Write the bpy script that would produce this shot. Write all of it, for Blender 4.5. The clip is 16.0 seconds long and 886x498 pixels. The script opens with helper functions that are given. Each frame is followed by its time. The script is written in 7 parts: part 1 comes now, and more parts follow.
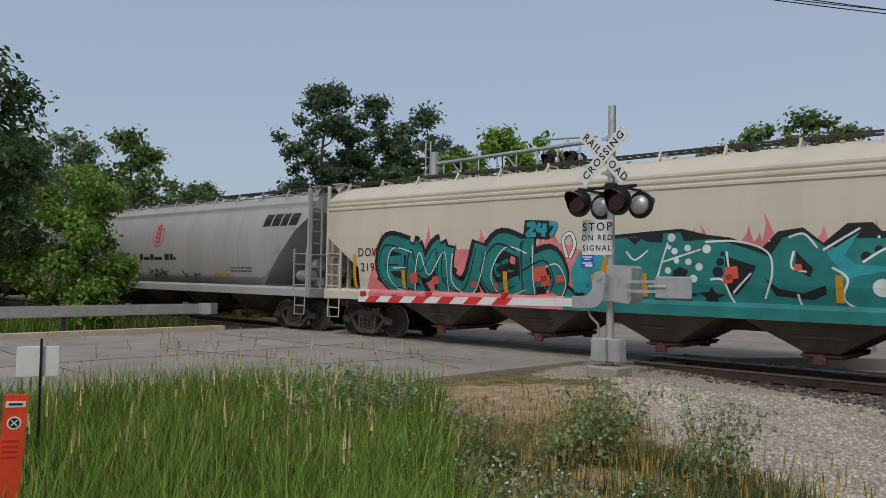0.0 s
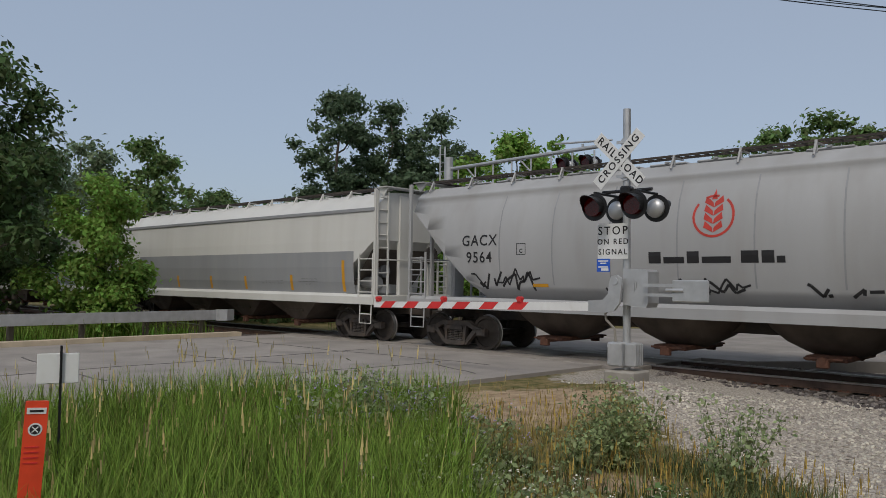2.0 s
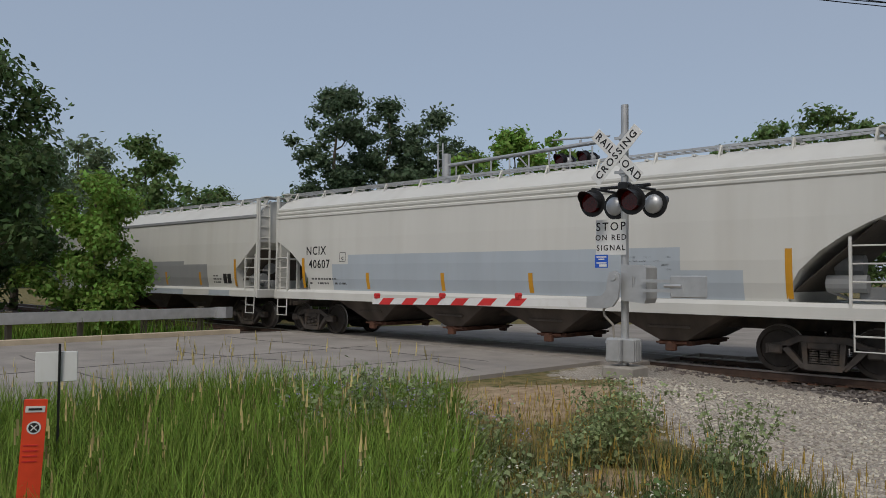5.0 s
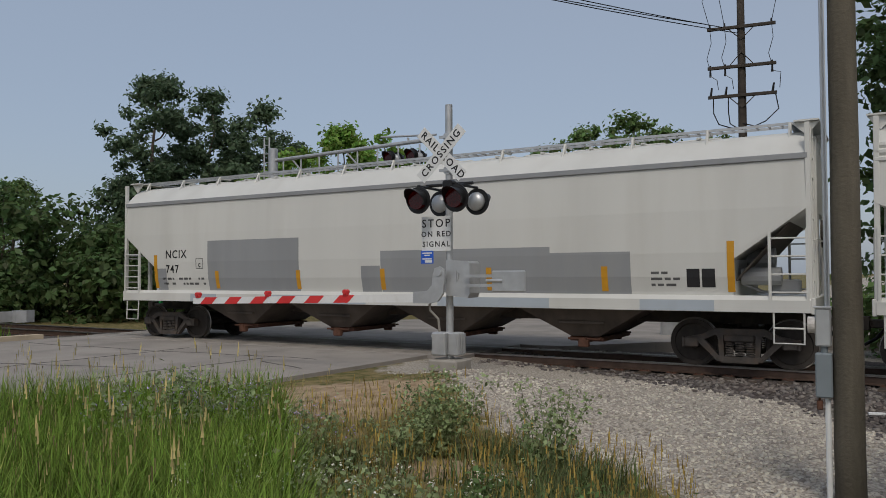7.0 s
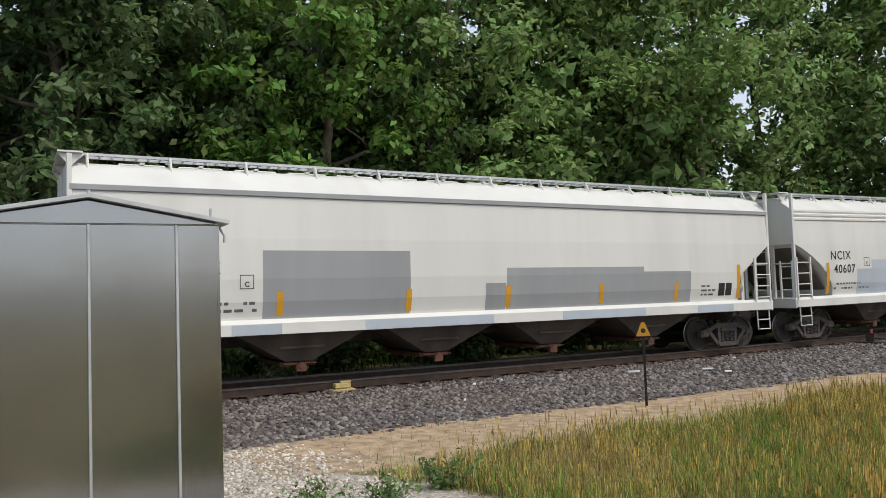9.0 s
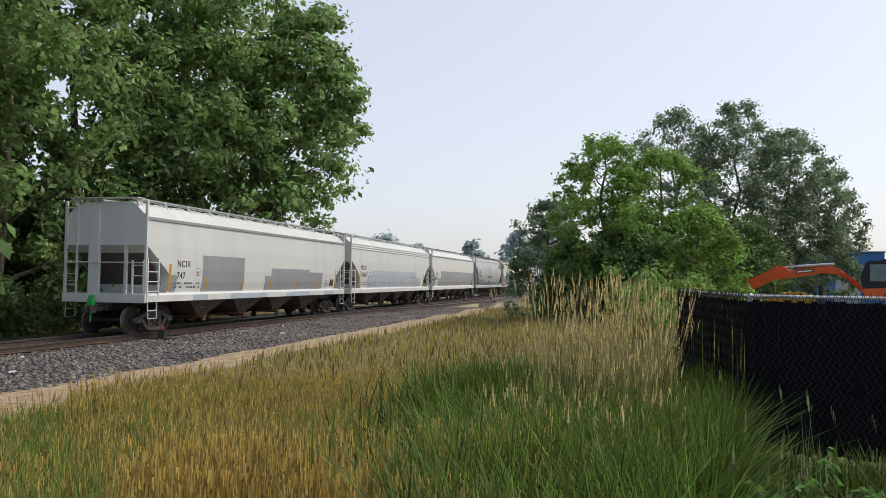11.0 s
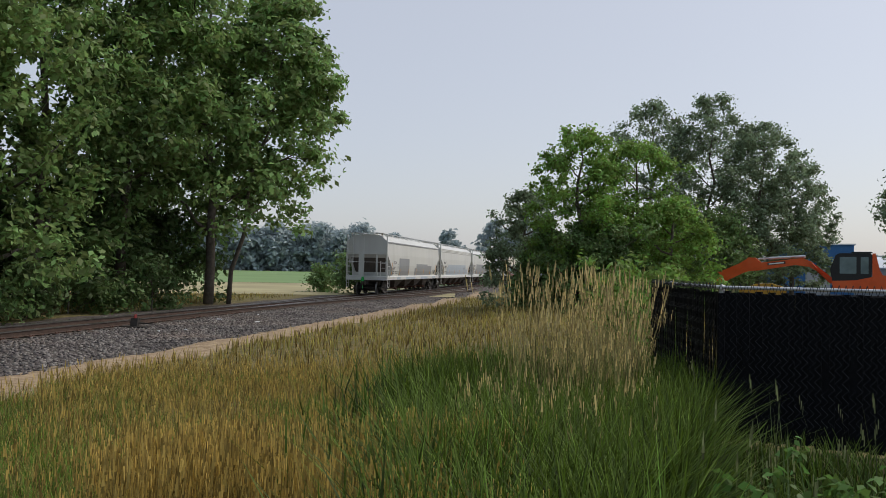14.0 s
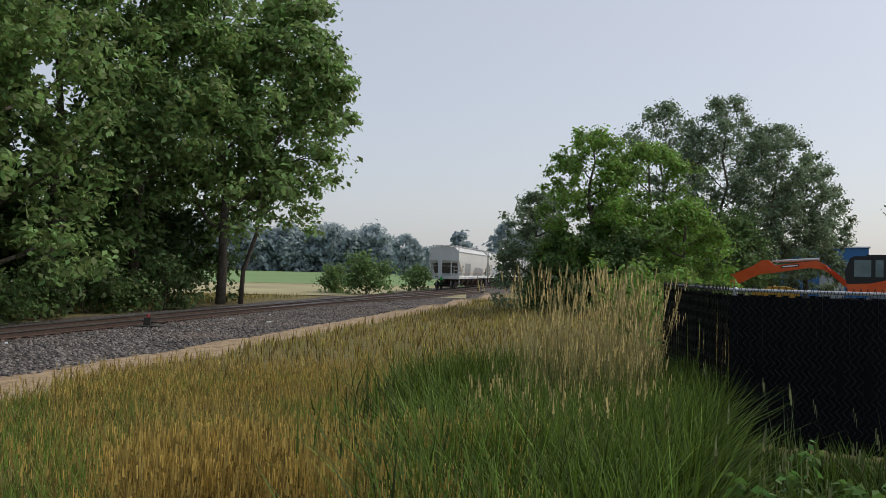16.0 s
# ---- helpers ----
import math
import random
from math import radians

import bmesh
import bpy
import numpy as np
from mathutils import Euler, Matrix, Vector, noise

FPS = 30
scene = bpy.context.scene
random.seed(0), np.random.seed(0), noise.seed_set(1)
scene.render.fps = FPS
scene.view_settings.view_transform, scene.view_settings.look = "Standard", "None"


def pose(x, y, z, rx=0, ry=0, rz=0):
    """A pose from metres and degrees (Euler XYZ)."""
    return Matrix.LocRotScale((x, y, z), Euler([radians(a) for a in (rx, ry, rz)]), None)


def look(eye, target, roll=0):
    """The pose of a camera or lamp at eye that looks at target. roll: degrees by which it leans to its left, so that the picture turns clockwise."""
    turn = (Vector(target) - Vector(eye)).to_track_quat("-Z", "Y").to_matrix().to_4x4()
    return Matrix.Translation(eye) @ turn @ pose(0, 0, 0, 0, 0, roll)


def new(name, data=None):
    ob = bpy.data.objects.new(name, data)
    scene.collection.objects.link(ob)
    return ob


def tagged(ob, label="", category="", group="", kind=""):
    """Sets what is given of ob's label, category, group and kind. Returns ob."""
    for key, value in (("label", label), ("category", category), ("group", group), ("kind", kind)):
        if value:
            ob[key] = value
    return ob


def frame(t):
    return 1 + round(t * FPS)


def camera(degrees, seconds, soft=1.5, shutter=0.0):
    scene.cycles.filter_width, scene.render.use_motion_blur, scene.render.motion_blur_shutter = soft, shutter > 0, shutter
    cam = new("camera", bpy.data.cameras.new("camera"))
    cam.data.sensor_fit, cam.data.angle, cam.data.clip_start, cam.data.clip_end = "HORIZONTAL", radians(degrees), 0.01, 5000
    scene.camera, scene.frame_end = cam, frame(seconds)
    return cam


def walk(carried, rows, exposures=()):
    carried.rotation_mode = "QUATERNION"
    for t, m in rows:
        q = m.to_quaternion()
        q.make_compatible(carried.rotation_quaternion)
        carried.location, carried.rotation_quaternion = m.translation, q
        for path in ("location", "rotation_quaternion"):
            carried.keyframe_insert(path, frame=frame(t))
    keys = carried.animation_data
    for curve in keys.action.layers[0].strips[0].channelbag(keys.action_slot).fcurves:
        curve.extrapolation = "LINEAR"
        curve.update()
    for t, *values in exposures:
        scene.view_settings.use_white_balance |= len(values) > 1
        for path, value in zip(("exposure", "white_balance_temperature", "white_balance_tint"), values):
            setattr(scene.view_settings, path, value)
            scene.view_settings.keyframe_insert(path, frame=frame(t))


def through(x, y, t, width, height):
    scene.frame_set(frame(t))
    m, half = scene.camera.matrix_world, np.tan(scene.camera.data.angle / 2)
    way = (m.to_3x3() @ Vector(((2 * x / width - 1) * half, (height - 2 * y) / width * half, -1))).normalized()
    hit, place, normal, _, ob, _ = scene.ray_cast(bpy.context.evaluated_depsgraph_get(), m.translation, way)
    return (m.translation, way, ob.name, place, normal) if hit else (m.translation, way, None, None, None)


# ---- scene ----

# ---- camera: carried in the hand on one spot, panning to the right ----
def eye_at(heading):
    """The camera is held at arm's length, so it swings round as the body turns."""
    a = radians(heading)
    return Vector((-0.027 + 0.3 * math.sin(a), -0.299 + 0.3 * math.cos(a), 1.8))


cam = camera(60.08, 16.0, soft=0.8)
PAN = [  # seconds, heading right of north, tilt up, lean
    (0.0, -41.79, 2.07, 1.05), (0.5, -41.58, 2.45, 0.85), (1.0, -42.27, 2.57, 0.77), (1.5, -42.62, 2.51, 0.76),
    (2.0, -42.91, 2.43, 0.68), (2.5, -42.98, 2.37, 0.66), (3.0, -42.94, 2.34, 0.58), (3.5, -42.97, 2.3, 0.58),
    (6.0, -42.0, 1.95, 0.02), (6.5, -37.55, 1.96, -0.09), (7.0, -30.17, 1.94, -0.27), (7.5, -13.8, 2.12, -0.8),
    (8.0, 5.13, 2.15, -1.79), (8.2, 12.06, 2.38, -1.91), (8.5, 20.09, 2.71, -2.07), (9.0, 35.92, 3.01, -1.98),
    (9.5, 51.9, 3.05, -1.7), (10.0, 65.0, 2.56, -0.97), (10.2, 70.3, 2.46, -0.21), (10.6, 78.6, 2.35, 0.35),
    (11.0, 84.3, 2.25, 0.75), (11.5, 88.4, 2.15, 1.0), (11.9, 89.9, 2.08, 1.1), (12.3, 90.43, 2.02, 1.19),
    (12.5, 90.36, 1.88, 1.22), (13.0, 89.49, 1.67, 1.27), (13.5, 86.85, 1.41, 1.2), (14.0, 86.05, 1.5, 1.13),
    (14.5, 85.35, 1.54, 1.03), (15.0, 85.23, 1.57, 1.21), (15.5, 85.16, 1.57, 1.39), (16.0, 85.2, 1.57, 1.4)
]


def aim(heading, tilt, lean):
    a, b = radians(heading), radians(tilt)
    way = Vector((math.sin(a) * math.cos(b), math.cos(a) * math.cos(b), math.sin(b)))
    eye = eye_at(heading)
    return look(eye, eye + way, lean)


walk(cam, [(t, aim(h, u, r)) for t, h, u, r in PAN],
     exposures=[(0.0, -0.32), (5.5, -0.45), (7.0, -0.45), (7.5, -0.5), (8.0, -0.32), (9.0, 0.45), (10.0, 0.6), (12.5, 0.06), (16.0, 0.04)])

# ---- daylight: a hazy, thinly overcast sky ----
world = bpy.data.worlds.new("hazy_sky")
scene.world = world
world.use_nodes = True
wn = world.node_tree
sky = wn.nodes.new("ShaderNodeTexSky")
sky.sky_type = "NISHITA"
sky.sun_disc = False
sky.sun_elevation, sky.sun_rotation = radians(50), radians(155)
sky.altitude, sky.air_density, sky.dust_density, sky.ozone_density = 200, 1.0, 3.0, 1.5
haze = wn.nodes.new("ShaderNodeMixRGB")
haze.inputs[0].default_value = 0.68
thin = wn.nodes.new("ShaderNodeMixRGB")
thin.blend_type, thin.inputs[0].default_value = "MULTIPLY", 1.0
thin.inputs[2].default_value = (0.17, 0.17, 0.17, 1)
wn.links.new(sky.outputs[0], thin.inputs[1])
wn.links.new(thin.outputs[0], haze.inputs[1])
# the haze is whiter on the sun's side
where = wn.nodes.new("ShaderNodeTexCoord")
sunward = wn.nodes.new("ShaderNodeVectorMath")
sunward.operation = "DOT_PRODUCT"
sunward.inputs[1].default_value = (math.sin(radians(115)), math.cos(radians(115)), 0)
wn.links.new(where.outputs["Generated"], sunward.inputs[0])
share = wn.nodes.new("ShaderNodeMapRange")
share.inputs[1].default_value, share.inputs[2].default_value = -0.9, 0.9
wn.links.new(sunward.outputs["Value"], share.inputs[0])
veil = wn.nodes.new("ShaderNodeMixRGB")
veil.inputs[1].default_value, veil.inputs[2].default_value = (0.48, 0.562, 0.69, 1), (0.585, 0.588, 0.62, 1)
wn.links.new(share.outputs[0], veil.inputs[0])
wn.links.new(veil.outputs[0], haze.inputs[2])
wn.links.new(haze.outputs[0], wn.nodes["Background"].inputs[0])
wn.nodes["Background"].inputs[1].default_value = 1.0
sun_data = bpy.data.lights.new("sun", "SUN")
sun_data.energy, sun_data.angle, sun_data.color = 1.8, radians(16), (1.0, 0.93, 0.82)
sun = new("sun", sun_data)
SUN_AZ, SUN_EL = radians(155), radians(50)
sun.matrix_world = look((0, 0, 60), (-60 * math.sin(SUN_AZ) * math.cos(SUN_EL), -60 * math.cos(SUN_AZ) * math.cos(SUN_EL), 60 - 60 * math.sin(SUN_EL)))


# ---- materials ----
def material(name, color, rough=0.6, metal=0.0, vary=0.15, scale=3.0, bump=0.0, bump_scale=60.0, island=0.0, spec=0.4, dirt=None, dirt_scale=1.2, dirt_amount=0.5, streak=False):
    """A surface with large and small variation, relief and, if asked, dirt and a random shade per piece."""
    m = bpy.data.materials.new(name)
    m.use_nodes = True
    n, l = m.node_tree.nodes, m.node_tree.links
    b = n["Principled BSDF"]
    b.inputs["Roughness"].default_value, b.inputs["Metallic"].default_value = rough, metal
    b.inputs["Specular IOR Level"].default_value = spec
    co = n.new("ShaderNodeTexCoord")
    mp = n.new("ShaderNodeMapping")
    l.new(co.outputs["Object"], mp.inputs[0])
    if streak:
        mp.inputs["Scale"].default_value = (1, 1, 0.12)
    big = n.new("ShaderNodeTexNoise")
    big.inputs["Scale"].default_value, big.inputs["Detail"].default_value = scale, 6
    l.new(mp.outputs[0], big.inputs["Vector"])
    ramp = n.new("ShaderNodeMapRange")
    ramp.inputs[1].default_value, ramp.inputs[2].default_value = 0.3, 0.7
    ramp.inputs[3].default_value, ramp.inputs[4].default_value = 1 - vary, 1 + vary
    l.new(big.outputs[0], ramp.inputs[0])
    hsv = n.new("ShaderNodeHueSaturation")
    hsv.inputs["Color"].default_value = (*color, 1)
    l.new(ramp.outputs[0], hsv.inputs["Value"])
    out = hsv.outputs[0]
    if island:
        g = n.new("ShaderNodeNewGeometry")
        r2 = n.new("ShaderNodeMapRange")
        r2.inputs[3].default_value, r2.inputs[4].default_value = 1 - island, 1 + island
        l.new(g.outputs["Random Per Island"], r2.inputs[0])
        h2 = n.new("ShaderNodeHueSaturation")
        l.new(out, h2.inputs["Color"])
        l.new(r2.outputs[0], h2.inputs["Value"])
        r3 = n.new("ShaderNodeMapRange")
        r3.inputs[3].default_value, r3.inputs[4].default_value = 0.5 - island * 0.06, 0.5 + island * 0.06
        l.new(g.outputs["Random Per Island"], r3.inputs[0])
        l.new(r3.outputs[0], h2.inputs["Hue"])
        out = h2.outputs[0]
    if dirt:
        dn = n.new("ShaderNodeTexNoise")
        dn.inputs["Scale"].default_value, dn.inputs["Detail"].default_value = dirt_scale, 8
        l.new(mp.outputs[0], dn.inputs["Vector"])
        dr = n.new("ShaderNodeMapRange")
        dr.inputs[1].default_value, dr.inputs[2].default_value = 0.5, 0.75
        dr.inputs[4].default_value = dirt_amount
        l.new(dn.outputs[0], dr.inputs[0])
        mx = n.new("ShaderNodeMixRGB")
        l.new(dr.outputs[0], mx.inputs[0])
        l.new(out, mx.inputs[1])
        mx.inputs[2].default_value = (*dirt, 1)
        out = mx.outputs[0]
    l.new(out, b.inputs["Base Color"])
    if bump:
        bn = n.new("ShaderNodeTexNoise")
        bn.inputs["Scale"].default_value, bn.inputs["Detail"].default_value = bump_scale, 4
        l.new(co.outputs["Object"], bn.inputs["Vector"])
        bp = n.new("ShaderNodeBump")
        bp.inputs["Strength"].default_value, bp.inputs["Distance"].default_value = bump, 0.02
        l.new(bn.outputs[0], bp.inputs["Height"])
        l.new(bp.outputs[0], b.inputs["Normal"])
    return m


def leaf_material(name, color, island=0.45, through=0.45):
    m = material(name, color, rough=0.55, vary=0.25, scale=0.6, island=island, spec=0.3)
    n, l = m.node_tree.nodes, m.node_tree.links
    b = n["Principled BSDF"]
    src = b.inputs["Base Color"].links[0].from_socket
    tr = n.new("ShaderNodeBsdfTranslucent")
    l.new(src, tr.inputs[0])
    mx = n.new("ShaderNodeMixShader")
    mx.inputs[0].default_value = through
    l.new(b.outputs[0], mx.inputs[1])
    l.new(tr.outputs[0], mx.inputs[2])
    l.new(mx.outputs[0], n["Material Output"].inputs[0])
    return m


M = {}
M["cream"] = material("cream_paint", (0.58, 0.54, 0.45), 0.45, vary=0.06, scale=0.8, bump=0.05, dirt=(0.30, 0.26, 0.2), dirt_scale=1.5, dirt_amount=0.22, streak=True)
M["white"] = material("white_car_paint", (0.60, 0.60, 0.57), 0.42, vary=0.05, scale=0.7, bump=0.05, dirt=(0.36, 0.33, 0.28), dirt_scale=1.3, dirt_amount=0.2, streak=True)
M["grey_paint"] = material("grey_car_paint", (0.36, 0.365, 0.37), 0.45, vary=0.07, scale=0.8, bump=0.05, dirt=(0.22, 0.2, 0.17), dirt_scale=1.2, dirt_amount=0.35, streak=True)
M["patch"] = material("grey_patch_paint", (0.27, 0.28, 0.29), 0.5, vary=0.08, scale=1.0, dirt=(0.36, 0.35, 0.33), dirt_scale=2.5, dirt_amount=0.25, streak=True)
M["patch_blue"] = material("pale_blue_patch_paint", (0.40, 0.45, 0.50), 0.5, vary=0.06, scale=1.0, dirt=(0.34, 0.36, 0.38), dirt_scale=2.5, dirt_amount=0.3, streak=True)
M["orange_tape"] = material("amber_reflective_tape", (0.55, 0.27, 0.02), 0.4, vary=0.1)
M["black_paint"] = material("black_lettering_paint", (0.02, 0.02, 0.022), 0.5, vary=0.2)
M["faded_ink"] = material("faded_black_stencil", (0.10, 0.10, 0.10), 0.6, vary=0.3, scale=8)
M["dark_steel"] = material("grimy_dark_steel", (0.045, 0.038, 0.033), 0.7, vary=0.35, scale=4, bump=0.3, bump_scale=30, dirt=(0.11, 0.08, 0.055), dirt_scale=3, dirt_amount=0.6)
M["truck_steel"] = material("dusty_truck_steel", (0.07, 0.061, 0.055), 0.75, vary=0.3, scale=5, bump=0.3, bump_scale=30, dirt=(0.14, 0.09, 0.055), dirt_scale=3, dirt_amount=0.6)
M["rust"] = material("rusty_brown_steel", (0.12, 0.055, 0.035), 0.8, vary=0.3, scale=6, bump=0.3, bump_scale=40, dirt=(0.05, 0.035, 0.03), dirt_scale=4, dirt_amount=0.6)
M["bay"] = material("brown_dusted_hopper_steel", (0.095, 0.076, 0.062), 0.75, vary=0.25, scale=2.5, bump=0.15, dirt=(0.045, 0.037, 0.032), dirt_scale=2, dirt_amount=0.7, streak=True)
M["end_steel"] = material("dusty_brown_end_steel", (0.11, 0.092, 0.076), 0.75, vary=0.25, scale=2.0, bump=0.1, dirt=(0.05, 0.042, 0.036), dirt_scale=2, dirt_amount=0.6, streak=True)
M["wheel"] = material("worn_wheel_steel", (0.045, 0.038, 0.033), 0.7, 0.15, vary=0.25, scale=5)
M["tread"] = material("polished_wheel_tread", (0.26, 0.25, 0.24), 0.4, 0.8, vary=0.15)
M["rail"] = material("rail_brown_steel", (0.085, 0.055, 0.042), 0.65, 0.2, vary=0.25, scale=5, bump=0.2)
M["rail_top"] = material("polished_rail_head", (0.30, 0.28, 0.27), 0.32, 0.85, vary=0.15, scale=8)
M["tie"] = material("weathered_tie_wood", (0.075, 0.058, 0.046), 0.9, vary=0.35, scale=5, bump=0.5, bump_scale=25)
M["ballast"] = material("crushed_ballast_stone", (0.145, 0.128, 0.12), 0.9, vary=0.25, scale=0.7, island=0.65, dirt=(0.2, 0.14, 0.1), dirt_scale=0.35, dirt_amount=0.45)
M["chip"] = material("pale_limestone_chips", (0.45, 0.41, 0.355), 0.95, vary=0.2, scale=0.8, island=0.4)
M["bark"] = material("rough_tree_bark", (0.115, 0.095, 0.075), 0.95, vary=0.35, scale=4, bump=0.8, bump_scale=14)
M["galv"] = material("galvanised_steel", (0.50, 0.51, 0.52), 0.42, 0.6, vary=0.12, scale=4, bump=0.05)
M["aluminium"] = material("brushed_aluminium_sheet", (0.37, 0.375, 0.38), 0.15, 0.95, vary=0.05, scale=2.0, bump=0.03, bump_scale=4, dirt=(0.27, 0.26, 0.25), dirt_scale=1.5, dirt_amount=0.35)
M["wood_pole"] = material("weathered_pole_wood", (0.115, 0.10, 0.075), 0.9, vary=0.3, scale=6, bump=0.5, bump_scale=30, dirt=(0.06, 0.055, 0.04), dirt_scale=5, dirt_amount=0.8, streak=True)
M["sign_white"] = material("white_sign_sheeting", (0.72, 0.73, 0.73), 0.4, vary=0.05, dirt=(0.5, 0.49, 0.45), dirt_scale=6, dirt_amount=0.4)
M["sign_red"] = material("red_sign_sheeting", (0.60, 0.035, 0.035), 0.4, vary=0.1)
M["sign_blue"] = material("blue_sign_sheeting", (0.02, 0.10, 0.52), 0.4, vary=0.1)
M["marker_red"] = material("orange_red_marker_plastic", (0.78, 0.075, 0.03), 0.4, vary=0.1, scale=8)
M["concrete"] = material("worn_concrete", (0.30, 0.28, 0.25), 0.9, vary=0.15, scale=3, bump=0.2, bump_scale=50)
M["red_lens"] = material("dark_red_lens", (0.03, 0.002, 0.002), 0.15, vary=0.3, scale=20)
M["red_lens"].node_tree.nodes["Principled BSDF"].inputs["Emission Color"].default_value = (0.5, 0.004, 0.006, 1)
M["red_lens"].node_tree.nodes["Principled BSDF"].inputs["Emission Strength"].default_value = 0.02
M["black_plastic"] = material("black_housing_plastic", (0.012, 0.012, 0.013), 0.4, vary=0.2)


# ---- building helpers ----
def mesh_of(bm, name, mats, smooth=False):
    me = bpy.data.meshes.new(name)
    bmesh.ops.recalc_face_normals(bm, faces=bm.faces)
    bm.to_mesh(me)
    bm.free()
    for m in (mats if isinstance(mats, (list, tuple)) else [mats]):
        me.materials.append(m)
    if smooth:
        me.polygons.foreach_set("use_smooth", [True] * len(me.polygons))
    return me


def part(name, bm, mat, parent, label="", smooth=False, at=None):
    ob = new(name, mesh_of(bm, name, mat, smooth) if isinstance(bm, bmesh.types.BMesh) else bm)
    ob.parent = parent
    if at is not None:
        ob.matrix_basis = at
    return tagged(ob, label=label)


def thing(name, m, label, category, group="", kind=""):
    ob = new(name)
    ob.matrix_basis = m
    ob.empty_display_size = 0.2
    return tagged(ob, label, category, group, kind)


def solid(name, bm, mat, label, category="", group="", kind="", smooth=False, at=None):
    ob = new(name, mesh_of(bm, name, mat, smooth) if isinstance(bm, bmesh.types.BMesh) else bm)
    if at is not None:
        ob.matrix_basis = at
    return tagged(ob, label, category, group, kind)


def quick_mesh(name, verts, faces, mats, smooth=False, index=None):
    me = bpy.data.meshes.new(name)
    verts, faces = np.asarray(verts, np.float32), np.asarray(faces, np.int32)
    k = faces.shape[1]
    me.vertices.add(len(verts))
    me.vertices.foreach_set("co", verts.ravel())
    me.loops.add(faces.size)
    me.loops.foreach_set("vertex_index", faces.ravel())
    me.polygons.add(len(faces))
    me.polygons.foreach_set("loop_start", np.arange(0, faces.size, k, dtype=np.int32))
    if index is not None:
        me.polygons.foreach_set("material_index", np.asarray(index, np.int32))
    if smooth:
        me.polygons.foreach_set("use_smooth", np.ones(len(faces), bool))
    for m in (mats if isinstance(mats, (list, tuple)) else [mats]):
        me.materials.append(m)
    me.update(calc_edges=True)
    me.validate()
    return me


def box(bm, c, s, bevel=0.0, turn=None, mi=0):
    m = Matrix.Translation(c) @ (turn.to_4x4() if turn is not None else Matrix()) @ Matrix.Diagonal((*s, 1))
    r = bmesh.ops.create_cube(bm, size=1, matrix=m)
    faces = {f for v in r["verts"] for f in v.link_faces}
    for f in faces:
        f.material_index = mi
    if bevel:
        edges = {e for v in r["verts"] for e in v.link_edges}
        bmesh.ops.bevel(bm, geom=list(edges), offset=bevel, segments=1, affect="EDGES")
    return bm


def rod(bm, a, b, r, n=8, r2=None, mi=0):
    a, b = Vector(a), Vector(b)
    q = (b - a).to_track_quat("Z", "Y").to_matrix().to_4x4()
    x = bmesh.ops.create_cone(bm, cap_ends=True, segments=n, radius1=r, radius2=r if r2 is None else r2, depth=(b - a).length,
                              matrix=Matrix.Translation((a + b) / 2) @ q)
    for f in {f for v in x["verts"] for f in v.link_faces}:
        f.material_index = mi
    return bm


def tube(bm, pts, r, n=6, mi=0):
    """One bent tube through the points."""
    pts = [Vector(q) for q in pts]
    rings = []
    u = None
    for i, q in enumerate(pts):
        d = (pts[min(i + 1, len(pts) - 1)] - pts[max(i - 1, 0)]).normalized()
        u = d.orthogonal().normalized() if u is None else (u - d * u.dot(d)).normalized()
        v = d.cross(u)
        rings.append([bm.verts.new(q + (u * math.cos(t) + v * math.sin(t)) * r) for t in [2 * math.pi * k / n for k in range(n)]])
    for a, b in zip(rings, rings[1:]):
        for k in range(n):
            bm.faces.new((a[k], a[(k + 1) % n], b[(k + 1) % n], b[k])).material_index = mi
    bm.faces.new(rings[0]).material_index = mi
    bm.faces.new(rings[-1][::-1]).material_index = mi
    return bm


def prism(bm, poly, axis, lo, hi, mi=0):
    """A flat outline drawn through from lo to hi along an axis: 'x' takes (y, z), 'y' takes (x, z), 'z' takes (x, y)."""
    def at(p, d):
        return {"x": (d, p[0], p[1]), "y": (p[0], d, p[1]), "z": (p[0], p[1], d)}[axis]
    a, b = [bm.verts.new(at(p, lo)) for p in poly], [bm.verts.new(at(p, hi)) for p in poly]
    fs = [bm.faces.new(a), bm.faces.new(b[::-1])]
    for i in range(len(poly)):
        j = (i + 1) % len(poly)
        fs.append(bm.faces.new((a[j], a[i], b[i], b[j])))
    for f in fs:
        f.material_index = mi
    return bm


def text_mesh(body, height, mat, spacing=1.0, bold=0.0):
    """Flat lettering in the built-in font, centred, in the x-z plane, facing -y."""
    cu = bpy.data.curves.new("lettering", "FONT")
    cu.body, cu.size, cu.align_x, cu.align_y, cu.space_character = body, height * 1.38, "CENTER", "CENTER", spacing
    cu.offset, cu.resolution_u, cu.extrude = bold, 3, 0.001
    ob = bpy.data.objects.new("lettering", cu)
    scene.collection.objects.link(ob)
    me = bpy.data.meshes.new_from_object(ob.evaluated_get(bpy.context.evaluated_depsgraph_get()))
    bpy.data.objects.remove(ob)
    bpy.data.curves.remove(cu)
    me.transform(Matrix.Rotation(radians(90), 4, "X"))
    me.materials.clear()
    me.materials.append(mat)
    return me


# ---- the line of the track: straight over the road, then bending to the south-east ----
BEND, BEND_X, BEND_Y, BEND_T = radians(7.6), 3.0, 16.52, 8.0
BEND_R = BEND_T / math.tan(BEND / 2)
BEND_L = BEND_R * BEND


